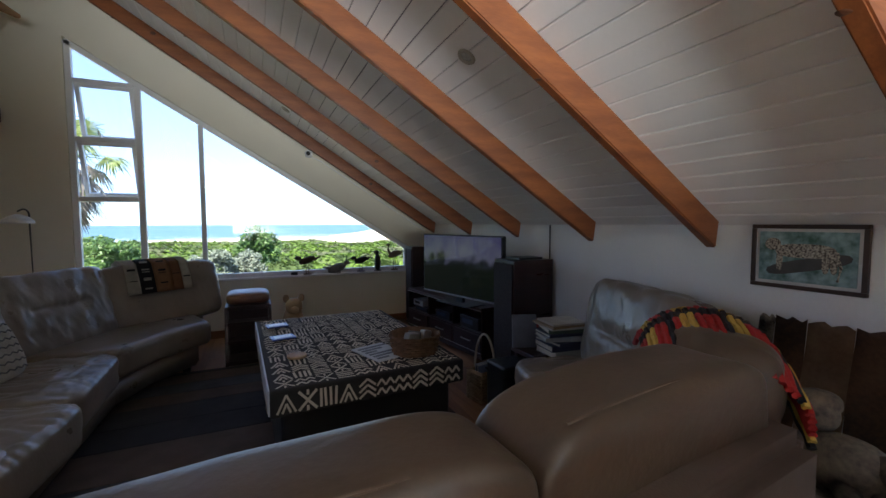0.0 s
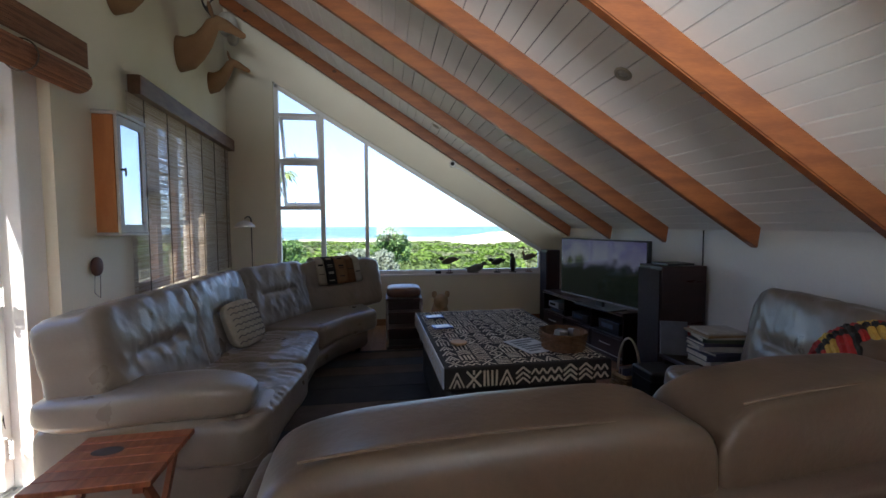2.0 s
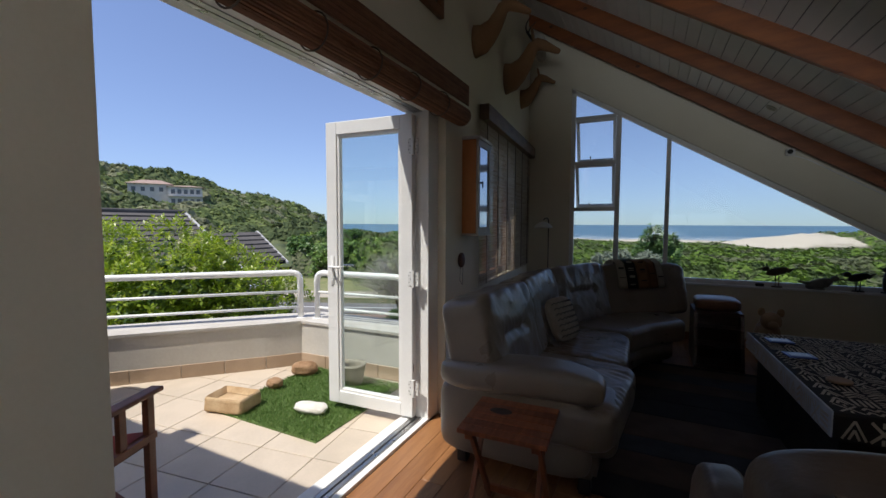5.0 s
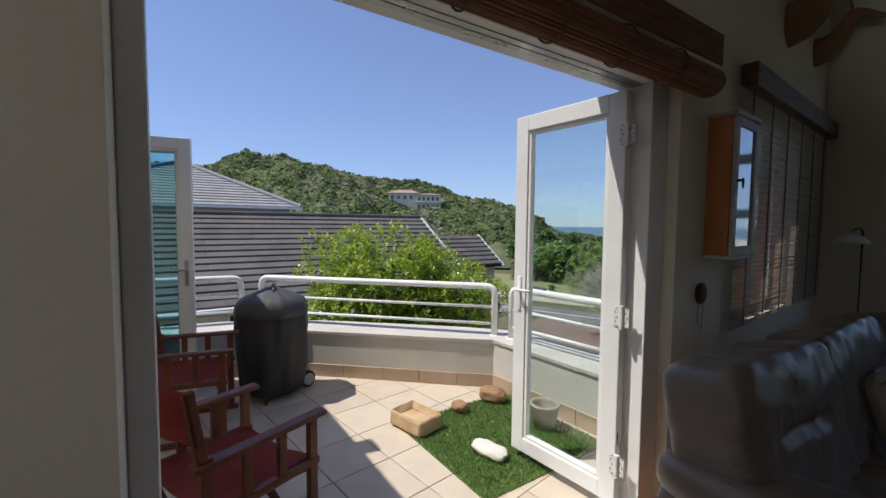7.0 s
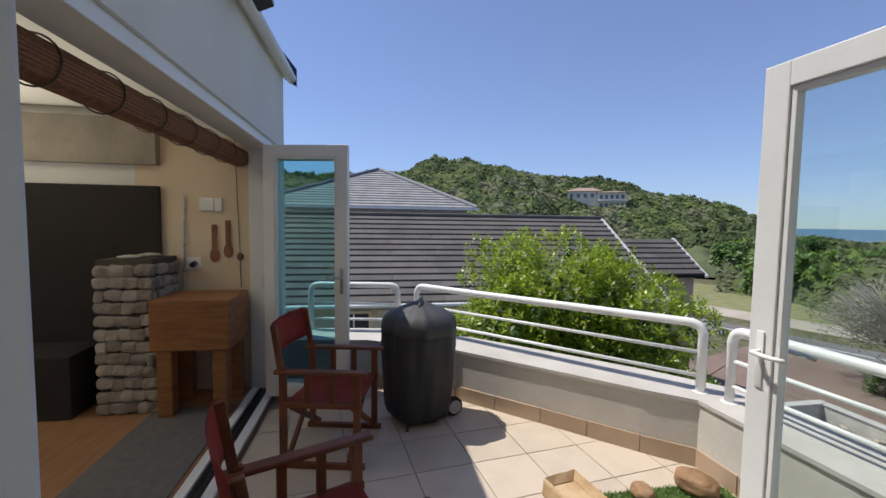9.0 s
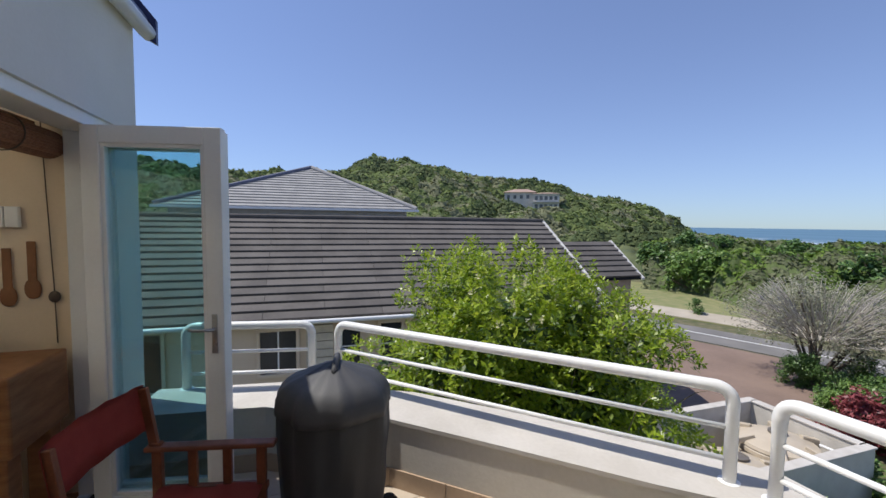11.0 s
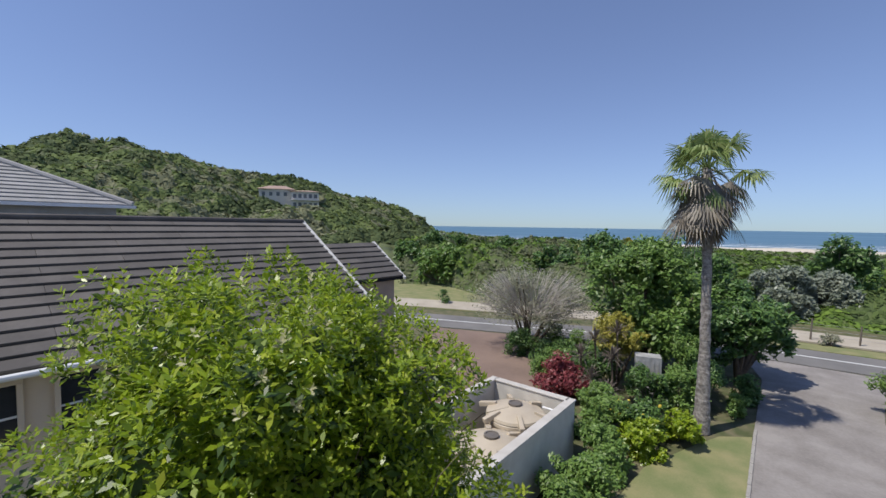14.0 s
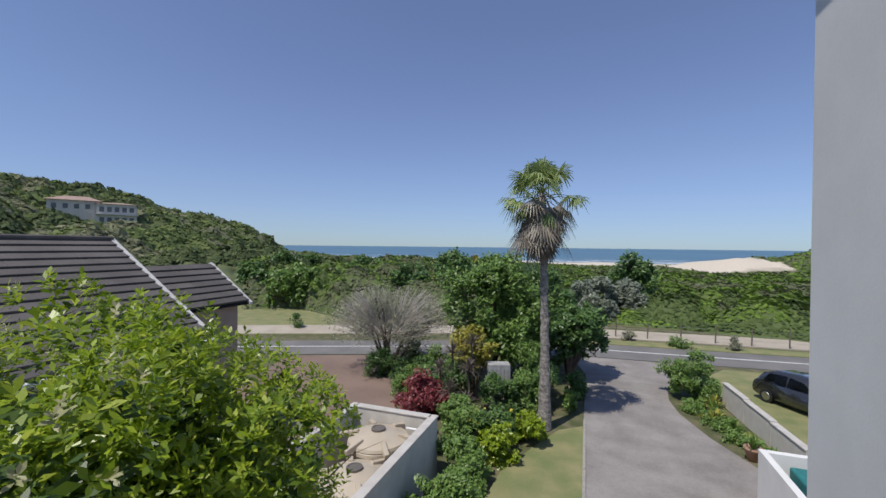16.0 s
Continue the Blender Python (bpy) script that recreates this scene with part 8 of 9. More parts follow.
for x0, x1, y0, y1, z, h in ((-14, 5, -4.2, 8, 9.0, 1.9), (2.2, 17.8, -8, 6, 8.0, 0.9)):
    bm = bmesh.new()
    v = [bm.verts.new(p) for p in ((x0, y0, z), (x1, y0, z), (x1, y1, z), (x0, y1, z), (x0 + 6, (y0 + y1) / 2, z + h), (x1 - 5, (y0 + y1) / 2, z + h))]
    for f in ((0, 1, 5, 4), (1, 2, 5), (2, 3, 4, 5), (3, 0, 4), (3, 2, 1, 0)):
        bm.faces.new([v[i] for i in f])
    part("roof", bm, VROOF, vl)
for k in range(5):
    for z in (0.8, 4.9):
        bm = bmesh.new()
        box(bm, 4.0 + k * 2.6, -7.1, z, 5.6 + k * 2.6, -6.98, z + 1.9)
        part("window", bm, VWIN, vl)
for k in range(4):
    bm = bmesh.new()
    box(bm, -11.6 + k * 3.6, -3.1, 5.8, -10.0 + k * 3.6, -2.98, 7.6)
    part("window", bm, VWIN, vl)
bm = bmesh.new()
box(bm, 2.8, -8.6, 3.7, 17.2, -7.0, 3.95)
part("balcony", bm, VILLA, vl)

# ---- water tanks in their walled yard ----
tw = thing("tank_yard_wall", "grey plastered wall enclosing the water tanks", "wall", kind="structure")
for b in ((-6.42, 9.0, GZ, -6.22, 14.6, -3.58), (-9.0, 14.4, GZ, -6.42, 14.6, -3.58), (-9.2, 9.0, GZ, -9.0, 14.6, -3.58)):
    bm = bmesh.new()
    box(bm, *b, 0.01, segs=1)
    part("wall_side", bm, PARAPET, tw)
    bm = bmesh.new()
    box(bm, b[0] - 0.03, b[1] - 0.03, -3.58, b[3] + 0.03, b[4] + 0.03, -3.53, 0.01, segs=1)
    part("coping", bm, CAPM, tw)
TANK = mat("beige_tank", (0.52, 0.45, 0.35), (0.46, 0.39, 0.30), 2, 0.5, 0.03)
for tx, ty, tz in ((-7.65, 13.45, -3.72), (-7.38, 11.7, -3.95)):
    tk = thing("water_tank", "ribbed beige plastic water tank with a domed lid", "water tank", (tx, ty, GZ), group="water tanks")
    h = tz - GZ
    bm = bmesh.new()
    prof = [(0.85, 0)]
    z = 0.05
    while z < h - 0.3:
        prof += [(0.9, z), (0.9, z + 0.1), (0.87, z + 0.13), (0.87, z + 0.17)]
        z += 0.2
    prof += [(0.9, h - 0.28), (0.87, h - 0.2), (0.5, h - 0.07), (0.22, h)]
    lathe(bm, prof, seg=40)
    part("body", bm, TANK, tk, smooth=False)
    bm = bmesh.new()
    lathe(bm, [(0.21, h), (0.21, h + 0.06), (0.16, h + 0.07), (0.15, h + 0.05)], seg=28)
    part("lid", bm, mat("tank_lid", (0.16, 0.14, 0.12), None, 6, 0.5), tk, "dark round lid")
    for k in range(6):
        bm = bmesh.new()
        box(bm, 0.24, -0.07, h - 0.16, 0.84, 0.07, h + 0.0, 0.02, Matrix.Rotation(radians(60 * k + 10), 4, "Z") @ Matrix.Rotation(radians(13), 4, "Y") @ Matrix.Translation((0, 0, 0.06)))
        part("rib", bm, TANK, tk)
bm = bmesh.new()
tube(bm, rounded([(-6.95, 13.9, -3.75), (-6.55, 13.9, -3.75), (-6.55, 10, -3.75), (-6.55, 9.2, -3.75)], 0.1), 0.035, 10)
solo("water_pipe", bm, WHITEPVC, "white plastic pipe along the tank yard wall", "pipe", smooth=True)
# ---- trees and garden ----
BARK = mat("bark", (0.13, 0.10, 0.075), (0.07, 0.055, 0.04), 6, 0.95, 0.8, fine=30)
L_BRIGHT = leaf_mat("bright_leaf", [(0.125, 0.205, 0.014), (0.250, 0.360, 0.020), (0.380, 0.490, 0.032), (0.165, 0.255, 0.016), (0.490, 0.560, 0.060)], 0.42, 0.36)
L_DARK = leaf_mat("dark_leaf", [(0.049, 0.107, 0.031), (0.094, 0.181, 0.044), (0.156, 0.267, 0.062)], 0.25)
L_MID = leaf_mat("mid_leaf", [(0.085, 0.156, 0.034), (0.156, 0.269, 0.056), (0.242, 0.355, 0.085)], 0.3)
L_GREY = leaf_mat("grey_leaf", [(0.25, 0.26, 0.17), (0.36, 0.35, 0.26), (0.20, 0.22, 0.13)], 0.3)
L_RED = leaf_mat("red_leaf", [(0.211, 0.041, 0.049), (0.325, 0.073, 0.081), (0.146, 0.033, 0.036)], 0.3)
L_YEL = leaf_mat("yellow_leaf", [(0.440, 0.400, 0.070), (0.320, 0.320, 0.060), (0.560, 0.480, 0.110)], 0.35)
L_PALM = leaf_mat("palm_leaf", [(0.150, 0.235, 0.065), (0.255, 0.330, 0.110), (0.350, 0.400, 0.160)], 0.3)
L_DRY = leaf_mat("dry_frond", [(0.27, 0.235, 0.185), (0.19, 0.165, 0.130), (0.38, 0.33, 0.25)], 0.25)
L_SPIKE = leaf_mat("spike_leaf", [(0.140, 0.119, 0.098), (0.210, 0.168, 0.140), (0.105, 0.091, 0.070)], 0.2)


def limbs(parent, base, tips, r):
    for k, tip in enumerate(tips):
        bm = bmesh.new()
        a, b = Vector(base), Vector(tip)
        mid = a.lerp(b, 0.45) + Vector((noise.noise(b * 3), noise.noise(b * 3 + Vector((3, 0, 0))), 0.2)) * 0.35
        pts = [(a * (1 - t) ** 2 + mid * 2 * t * (1 - t) + b * t * t) for t in [q / 8 for q in range(9)]]
        tube(bm, pts, r, 8, r * 0.22)
        part("limb" if k else "trunk", bm, BARK, parent)


def tree(name, label, cat, base, clumps, n, size, leaf, seed, r=0.12, **kw):
    t = thing(name, label, cat)
    limbs(t, base, [(c[0], c[1], c[2]) for c in clumps[:9]], r)
    cr = leaf_cloud("crown", clumps, n, size, leaf, seed, **kw)
    cr.parent = t
    return t


def ball_set(c, r, h, n, seed, rs=(0.35, 0.6), flat=0.85):
    """Uneven clumps filling an upright ellipsoid."""
    rng = random.Random(seed)
    out = []
    for k in range(n):
        a, u = rng.uniform(0, 6.283), rng.uniform(-0.9, 1)
        q = math.sqrt(max(0, 1 - u * u)) * rng.uniform(0.35, 0.85)
        rr = r * rng.uniform(*rs)
        out.append((c[0] + r * q * math.cos(a), c[1] + r * q * math.sin(a), c[2] + h * u * 0.8, rr, rr, rr * flat))
    return out


# tall bright shrub right under the balcony
cl_ = ball_set((-4.95, 4.40, -1.32), 1.98, 1.80, 26, 3, (0.26, 0.42))
rng = random.Random(31)
for k in range(20):
    a = rng.uniform(0, 6.283)
    q = 1.75 * math.sqrt(rng.random())
    cl_.append((-4.95 + q * math.cos(a), 4.32 + q * math.sin(a), 0.98 - 0.20 * q - 0.42 * max(0.0, q * math.sin(a)) + rng.uniform(-0.35, 0.30), rng.uniform(0.30, 0.46), rng.uniform(0.30, 0.46), rng.uniform(0.36, 0.52)))
cl_ = [c for c in cl_ if not (c[1] < 3.2 and c[2] > 0.2)]
cl_ += [(-5.75, 3.28, 0.62, 0.36, 0.36, 0.40), (-5.70, 3.22, 1.08, 0.22, 0.22, 0.26), (-6.0, 4.0, 1.02, 0.26, 0.26, 0.36), (-5.4, 4.5, 1.08, 0.28, 0.28, 0.40), (-4.9, 5.0, 0.92, 0.28, 0.28, 0.36), (-5.9, 2.62, -0.35, 0.5, 0.5, 0.4)]
cl_ += [(-5.35, 3.45, 0.30, 0.45, 0.45, 0.5), (-5.6, 2.75, -0.9, 0.5, 0.5, 0.5), (-3.35, 4.75, -1.1, 0.75, 0.75, 0.9), (-3.1, 5.5, -2.0, 0.9, 0.9, 0.9), (-5.2, 6.2, -1.6, 0.9, 0.9, 0.9)]
# older inner leaves, darkened further to paint the shade in crown gaps
L_INNER_SHADE = leaf_mat("shaded_inner_leaf", [(0.036, 0.072, 0.011), (0.058, 0.112, 0.014), (0.090, 0.155, 0.020)], 0.3)
L_BLOOM = leaf_mat("cream_bloom", [(0.42, 0.42, 0.22), (0.52, 0.50, 0.30), (0.34, 0.36, 0.16)], 0.3)


def sprigs(name, clumps, n, size, per, material, seed, low=-0.35):
    """Upright leaf rosettes on the outside of the given balls."""
    rg = np.random.default_rng(seed)
    C = np.array(clumps, dtype=float)
    w = C[:, 3] ** 2
    c = C[rg.choice(len(C), size=n, p=w / w.sum())]
    d = rg.normal(size=(n, 3))
    d[:, 2] = np.abs(d[:, 2]) * np.where(rg.random(n) < 0.25, -0.5, 1.0)
    d /= np.linalg.norm(d, axis=1)[:, None]
    lump = 0.86 + 0.36 * vnoise(c[:, 0] * 9 + d[:, 0] * 3.1, d[:, 1] * 3.1 + d[:, 2] * 4.3, seed)[:, None]
    pos = c[:, :3] + d * c[:, 3:6] * lump * (0.86 + 0.2 * rg.random((n, 1)))
    ax = d * 0.6 + rg.normal(size=(n, 3)) * 0.28 + np.array([-0.05, -0.1, 0.75])
    ax /= np.linalg.norm(ax, axis=1)[:, None]
    u = np.cross(ax, rg.normal(size=(n, 3)))
    u /= np.linalg.norm(u, axis=1)[:, None]
    v = np.cross(ax, u)
    out = []
    for k in range(per):
        t = k / per
        ph = k * 2.4 + rg.random((n, 1)) * 0.8
        rad = u * np.cos(ph) + v * np.sin(ph)
        ld = rad * (0.95 - 0.4 * t) + ax * (0.25 + 0.6 * t)
        ld /= np.linalg.norm(ld, axis=1)[:, None]
        sd = np.cross(ax, ld)
        sd /= np.linalg.norm(sd, axis=1)[:, None] + 1e-9
        L = size * (0.75 + 0.5 * rg.random((n, 1))) * (1.05 - 0.35 * t)
        b = pos + ax * size * 1.1 * t
        out.append(np.stack([b, b + ld * L * 0.55 + sd * L * 0.19, b + ld * L - ax * L * 0.12, b + ld * L * 0.55 - sd * L * 0.19], 1))
    return quads(name, np.concatenate(out), material)


shrub = tree("shrub_tree", "tall bright green leafy shrub growing beside the balcony", "tree", (-5.0, 4.2, GZ), [(a, b, c - 0.05, d * 0.8, e * 0.8, f * 0.75) for a, b, c, d, e, f in cl_], 30000, 0.10, L_INNER_SHADE, 1, 0.10, sub=9, subr=0.34, hollow=0.4, aspect=0.46)
sprigs("foliage", cl_, 10500, 0.090, 8, L_BRIGHT, 5).parent = shrub
sprigs("blossom", cl_[::3], 900, 0.05, 9, L_BLOOM, 8).parent = shrub
tw_ = thing("bare_twigs", "thin bare pale twigs standing out of the shrub", "twigs")
rng = random.Random(9)
for k in range(36):
    a, q = rng.uniform(0, 6.283), rng.uniform(0.2, 1.9)
    p = Vector((-4.95 + q * math.cos(a), 4.32 + q * math.sin(a), -0.2 - 0.15 * q))
    d = Vector((rng.uniform(-0.5, 0.5), rng.uniform(-0.5, 0.5), rng.uniform(0.5, 1.0)))
    bm = bmesh.new()
    tube(bm, [p, p + d * 0.5, p + d * 0.9 + Vector((0.1, 0, -0.05))], 0.007, 5, 0.002)
    part("twig", bm, mat("pale_twig", (0.28, 0.23, 0.17), None, 20, 0.9), tw_)

# palm with a ringed trunk and fan leaves
pm = thing("palm_tree", "tall fan palm with ringed grey trunk and dead frond skirt", "palm tree", (-3.45, 19.25, GZ))
PB = mat("palm_bark", (0.36, 0.335, 0.305), (0.15, 0.13, 0.115), 9, 0.95, 0.8, fine=18)
TH = 9.15
bm = bmesh.new()
prof = []
for k in range(48):
    t = k / 47
    r = 0.12 * (1 - t) ** 4 + 0.165 - 0.03 * t
    prof += [(r + 0.004 + 0.006 * math.sin(k * 2.3), t * TH), (r - 0.003, t * TH + TH / 47 * (0.55 + 0.2 * math.sin(k * 1.7)))]
lathe(bm, prof, seg=20)
for v in bm.verts:
    v.co.x += 0.06 * math.sin(v.co.z / TH * 3.1) - 0.20 * v.co.z / TH
    v.co += Vector((noise.noise(v.co * 3), noise.noise(v.co * 3 + Vector((7, 0, 0))), 0)) * 0.03
part("trunk", bm, PB, pm)


def fan_leaf(az, el, stalk, size, material, name, droop, seed):
    """A stalk with a pleated fan of split leaflets."""
    rng = random.Random(seed)
    top = Vector((-0.20, 0, TH - 0.1 + rng.uniform(-0.15, 0.25)))
    d = Vector((math.cos(az) * math.cos(el), math.sin(az) * math.cos(el), math.sin(el)))
    end = top + d * stalk + Vector((0, 0, -0.10 * stalk))
    bm = bmesh.new()
    tube(bm, [top, top + d * stalk * 0.5 + Vector((0, 0, 0.04)), end], 0.022, 6, 0.012)
    side = d.cross(Vector((0, 0, 1))).normalized()
    up = side.cross(d).normalized()
    n_ = 22
    for k in range(n_):
        a = (k / (n_ - 1) - 0.5) * 3.5
        dir_ = d * math.cos(a) + side * math.sin(a) + up * (0.18 * math.cos(2 * a))
        L_ = size * (0.75 + 0.25 * math.cos(a * 0.7)) * rng.uniform(0.9, 1.08)
        w = 0.034
        perp = dir_.cross(up).normalized() * w
        m1 = end + dir_ * L_ * 0.55 + Vector((0, 0, -droop * 0.12 * L_))
        tip = end + dir_ * L_ * 0.92 + Vector((0, 0, -droop * L_ * rng.uniform(0.3, 0.6)))
        v = [bm.verts.new(q) for q in (end - perp * 0.25, end + perp * 0.25, m1 + perp, m1 - perp, tip + perp * 0.2, tip - perp * 0.2)]
        bm.faces.new((v[0], v[1], v[2], v[3]))
        bm.faces.new((v[3], v[2], v[4], v[5]))
    part(name, bm, material, pm)


rng = random.Random(2)
for k in range(26):
    fan_leaf(k * 2.399 + rng.uniform(-0.2, 0.2), radians(rng.uniform(8, 88)), rng.uniform(0.85, 1.4), rng.uniform(0.8, 1.05), L_PALM, "frond", rng.uniform(0.8, 1.7), k)
for k in range(12):
    fan_leaf(k * 2.399 + 1, radians(rng.uniform(-40, 0)), rng.uniform(0.7, 0.95), rng.uniform(0.7, 0.9), L_PALM if k % 2 else L_DRY, "frond", 1.5, 100 + k)
for k in range(60):
    fan_leaf(k * 2.399 + 2, radians(rng.uniform(-88, -48)), rng.uniform(0.5, 1.6), rng.uniform(0.65, 0.95), L_DRY, "dead_frond", 0.8, 200 + k)

# trees and shrubs of the garden
tree("garden_tree", "broad green garden tree behind the palm", "tree", (-6.6, 24.5, GZ), ball_set((-6.6, 24.8, -1.9), 3.0, 2.7, 18, 5, (0.3, 0.5)), 26000, 0.24, L_MID, 2, 0.18)
tree("garden_tree", "dark dense tree shading the driveway", "tree", (-2.9, 26.0, GZ), ball_set((-2.9, 26.2, -3.0), 1.9, 2.0, 14, 6, (0.35, 0.55)), 15000, 0.22, L_DARK, 3, 0.14)
tree("garden_tree", "dark evergreen tree beside the road", "tree", (-4.6, 28.0, GZ), ball_set((-4.6, 28.0, -2.2), 2.2, 2.4, 14, 61, (0.35, 0.55)), 15000, 0.24, L_DARK, 33, 0.14)
gt = tree("twiggy_tree", "sparse grey twiggy tree nearly without leaves", "tree", (-12.6, 23.6, GZ), ball_set((-12.6, 24.0, -2.4), 3.5, 1.6, 24, 7, (0.3, 0.45)), 13000, 0.12, L_GREY, 4, 0.13, hollow=0.2)
rng = random.Random(14)
for k in range(420):
    a, u = rng.uniform(0, 6.283), rng.uniform(0.0, 1)
    e_ = Vector((-12.6 + 3.5 * math.cos(a) * math.sqrt(1 - u * u * 0.7), 24.0 + 3.5 * math.sin(a) * math.sqrt(1 - u * u * 0.7), -2.9 + 2.2 * u))
    s_ = Vector((-12.6, 23.8, -3.8)).lerp(e_, rng.uniform(0.25, 0.6))
    bm = bmesh.new()
    tube(bm, [s_, s_.lerp(e_, 0.5) + Vector((rng.uniform(-0.15, 0.15), rng.uniform(-0.15, 0.15), 0.12)), e_], 0.022, 5, 0.006)
    part("twig", bm, mat("grey_twig", (0.50, 0.46, 0.41), None, 10, 0.95), gt)
tree("red_shrub", "low dark-red leafy shrub by the tank wall", "shrub", (-8.5, 18.7, GZ), ball_set((-8.5, 18.7, -4.7), 1.15, 0.75, 9, 8, (0.4, 0.6)), 6500, 0.15, L_RED, 5, 0.05)
tree("yellow_shrub", "yellow-green shrub between the trees", "shrub", (-7.1, 21.8, GZ), ball_set((-7.1, 21.8, -3.2), 1.05, 1.0, 9, 9, (0.4, 0.6)), 6000, 0.15, L_YEL, 6, 0.07)
for k, (x, y, z, r, h, lf, n_, lb) in enumerate(((-5.5, 14.6, -4.85, 0.9, 0.65, L_MID, 7000, "leafy flowering shrub beside the tank wall"), (-5.3, 12.4, -4.8, 1.0, 0.7, L_MID, 8000, "loose green shrub at the lawn's edge"), (-4.0, 18.0, -4.75, 0.75, 0.6, L_BRIGHT, 4500, "rounded bright green bush at the palm's foot"), (-5.2, 17.4, -4.85, 0.95, 0.6, L_DARK, 5500, "dark green border shrub"), (-5.4, 19.7, -4.6, 0.9, 0.8, L_DARK, 5000, "dark leafy border bush"), (-2.6, 21.6, -5.0, 0.5, 0.4, L_MID, 2000, "small green bush beside the drive"), (-2.5, 23.4, -4.9, 0.6, 0.6, L_DARK, 2500, "dark bush beside the drive"), (2.95, 25.2, -4.3, 1.15, 1.15, L_MID, 10000, "rounded leafy bush on the driveway island"), (3.6, 27.6, -4.9, 0.8, 0.5, L_MID, 3500, "low bush near the road"), (-7.9, 21.0, -4.4, 1.1, 1.1, L_DARK, 6000, "dark undergrowth below the trees"), (-12.2, 26.0, -4.9, 0.9, 0.5, L_MID, 3000, "low green bush by the neighbour's drive"), (1.0, 37.2, -5.1, 0.5, 0.4, L_GREY, 1200, "dry grassy tuft on the verge"), (7.6, 37.0, -4.95, 0.55, 0.5, L_GREY, 1400, "grey-green tuft beside the path"), (4.2, 36.3, -5.1, 0.8, 0.35, L_MID, 1600, "low bush on the roadside verge"), (-25.4, 31.5, -4.9, 0.7, 0.6, L_DARK, 1500, "small dark bush on the far lawn"), (-7.2, 15.8, -4.9, 0.6, 0.5, L_DARK, 2500, "dark shrub against the tank wall"))):
    tree("shrub", lb, "shrub", (x, y, GZ), ball_set((x, y, z), r, h, 8, 40 + k, (0.4, 0.6)), n_, 0.13, lf, 50 + k, 0.03)
rng = random.Random(71)
fl_ = thing("yellow_flower", "yellow flowers scattered over a border shrub", "flowers", kind="stuff")
for k in range(14):
    bm = bmesh.new()
    superell(bm, (-5.2 + rng.uniform(-0.8, 0.8), 17.1 + rng.uniform(-0.8, 0.6), -4.35 + rng.uniform(-0.2, 0.2)), (0.055, 0.055, 0.03), 1, 1, 8, 5)
    part("flower", bm, mat("yellow_petal", (0.65, 0.50, 0.05), None, 10, 0.6), fl_)


def spiky(name, label, loc, n_, ln_, leaf, seed, w=0.03, up=0.2, droop=0.25, trunk=0.0):
    """A rosette of long sword leaves on an optional stem."""
    rng = random.Random(seed)
    t = thing(name, label, "plant", loc)
    if trunk:
        bm = bmesh.new()
        tube(bm, [(0, 0, 0), (0.06, 0.03, trunk * 0.5), (0, 0, trunk)], 0.05, 8)
        part("stem", bm, BARK, t)
    bm = bmesh.new()
    for k in range(n_):
        a, e = rng.uniform(0, 6.283), rng.uniform(-0.25, 1.35) + up
        d = Vector((math.cos(a) * math.cos(e), math.sin(a) * math.cos(e), math.sin(e)))
        L_ = ln_ * rng.uniform(0.8, 1.15)
        s_ = d.cross(Vector((0.01, 0, 1))).normalized() * w
        o = Vector((0, 0, trunk))
        m1, tip = o + d * L_ * 0.55, o + d * L_ + Vector((0, 0, -droop * L_))
        v = [bm.verts.new(q) for q in (o - s_ * 0.6, o + s_ * 0.6, m1 + s_, m1 - s_, tip)]
        bm.faces.new((v[0], v[1], v[2], v[3]))
        bm.faces.new((v[3], v[2], v[4]))
    part("rosette", bm, leaf, t)


for k, (x, y, h) in enumerate(((-7.3, 19.0, 1.0), (-6.7, 19.6, 1.8), (-7.6, 20.2, 2.3), (-6.5, 18.6, 0.7), (-6.9, 20.9, 2.6), (-7.9, 19.4, 1.7))):
    spiky("dracaena", "grey-brown spiky dracaena among the shrubs", (x, y, GZ), 70, 0.75, L_SPIKE, k, 0.022, trunk=h)
for k, (x, y, s_) in enumerate(((3.0, 22.3, 0.75), (3.5, 21.6, 0.6), (3.3, 23.5, 0.7), (3.8, 20.4, 0.55), (2.6, 23.1, 0.45), (-5.1, 10.9, 0.5), (3.5, 24.3, 0.6))):
    spiky("agave", "pale green spiky agave in the drive border", (x, y, GZ), 46, s_, L_YEL if k % 3 == 0 else L_MID, 20 + k, 0.04, 0.3, 0.12)
tree("border_cover", "low grey-green plants covering the drive border", "plants", (3.2, 22, GZ), [(2.5 + 0.27 * k, 23.6 - 0.75 * k + 0.3 * (k % 2), GZ + 0.12, 0.55, 0.55, 0.22) for k in range(6)], 7000, 0.12, L_MID, 90, 0.02)
for k, (x, y, r, h) in enumerate(((3.45, 19.3, 0.26, 0.42), (3.8, 18.7, 0.22, 0.4))):
    pt_ = thing("flower_pot", "terracotta flower pot with an agave", "pot", (x, y, GZ), group="terracotta pots")
    bm = bmesh.new()
    lathe(bm, [(r * 0.65, 0), (r * 0.95, h * 0.8), (r * 1.08, h * 0.82), (r * 1.08, h), (r * 0.92, h), (r * 0.85, h * 0.85), (0.01, h * 0.84)], seg=28)
    part("pot", bm, TERRA, pt_, smooth=True)
    spiky("agave", "spiky agave growing in a terracotta pot", (x, y, GZ + h * 0.85), 34, 0.5, L_MID, 60 + k, 0.035, 0.35, 0.1)
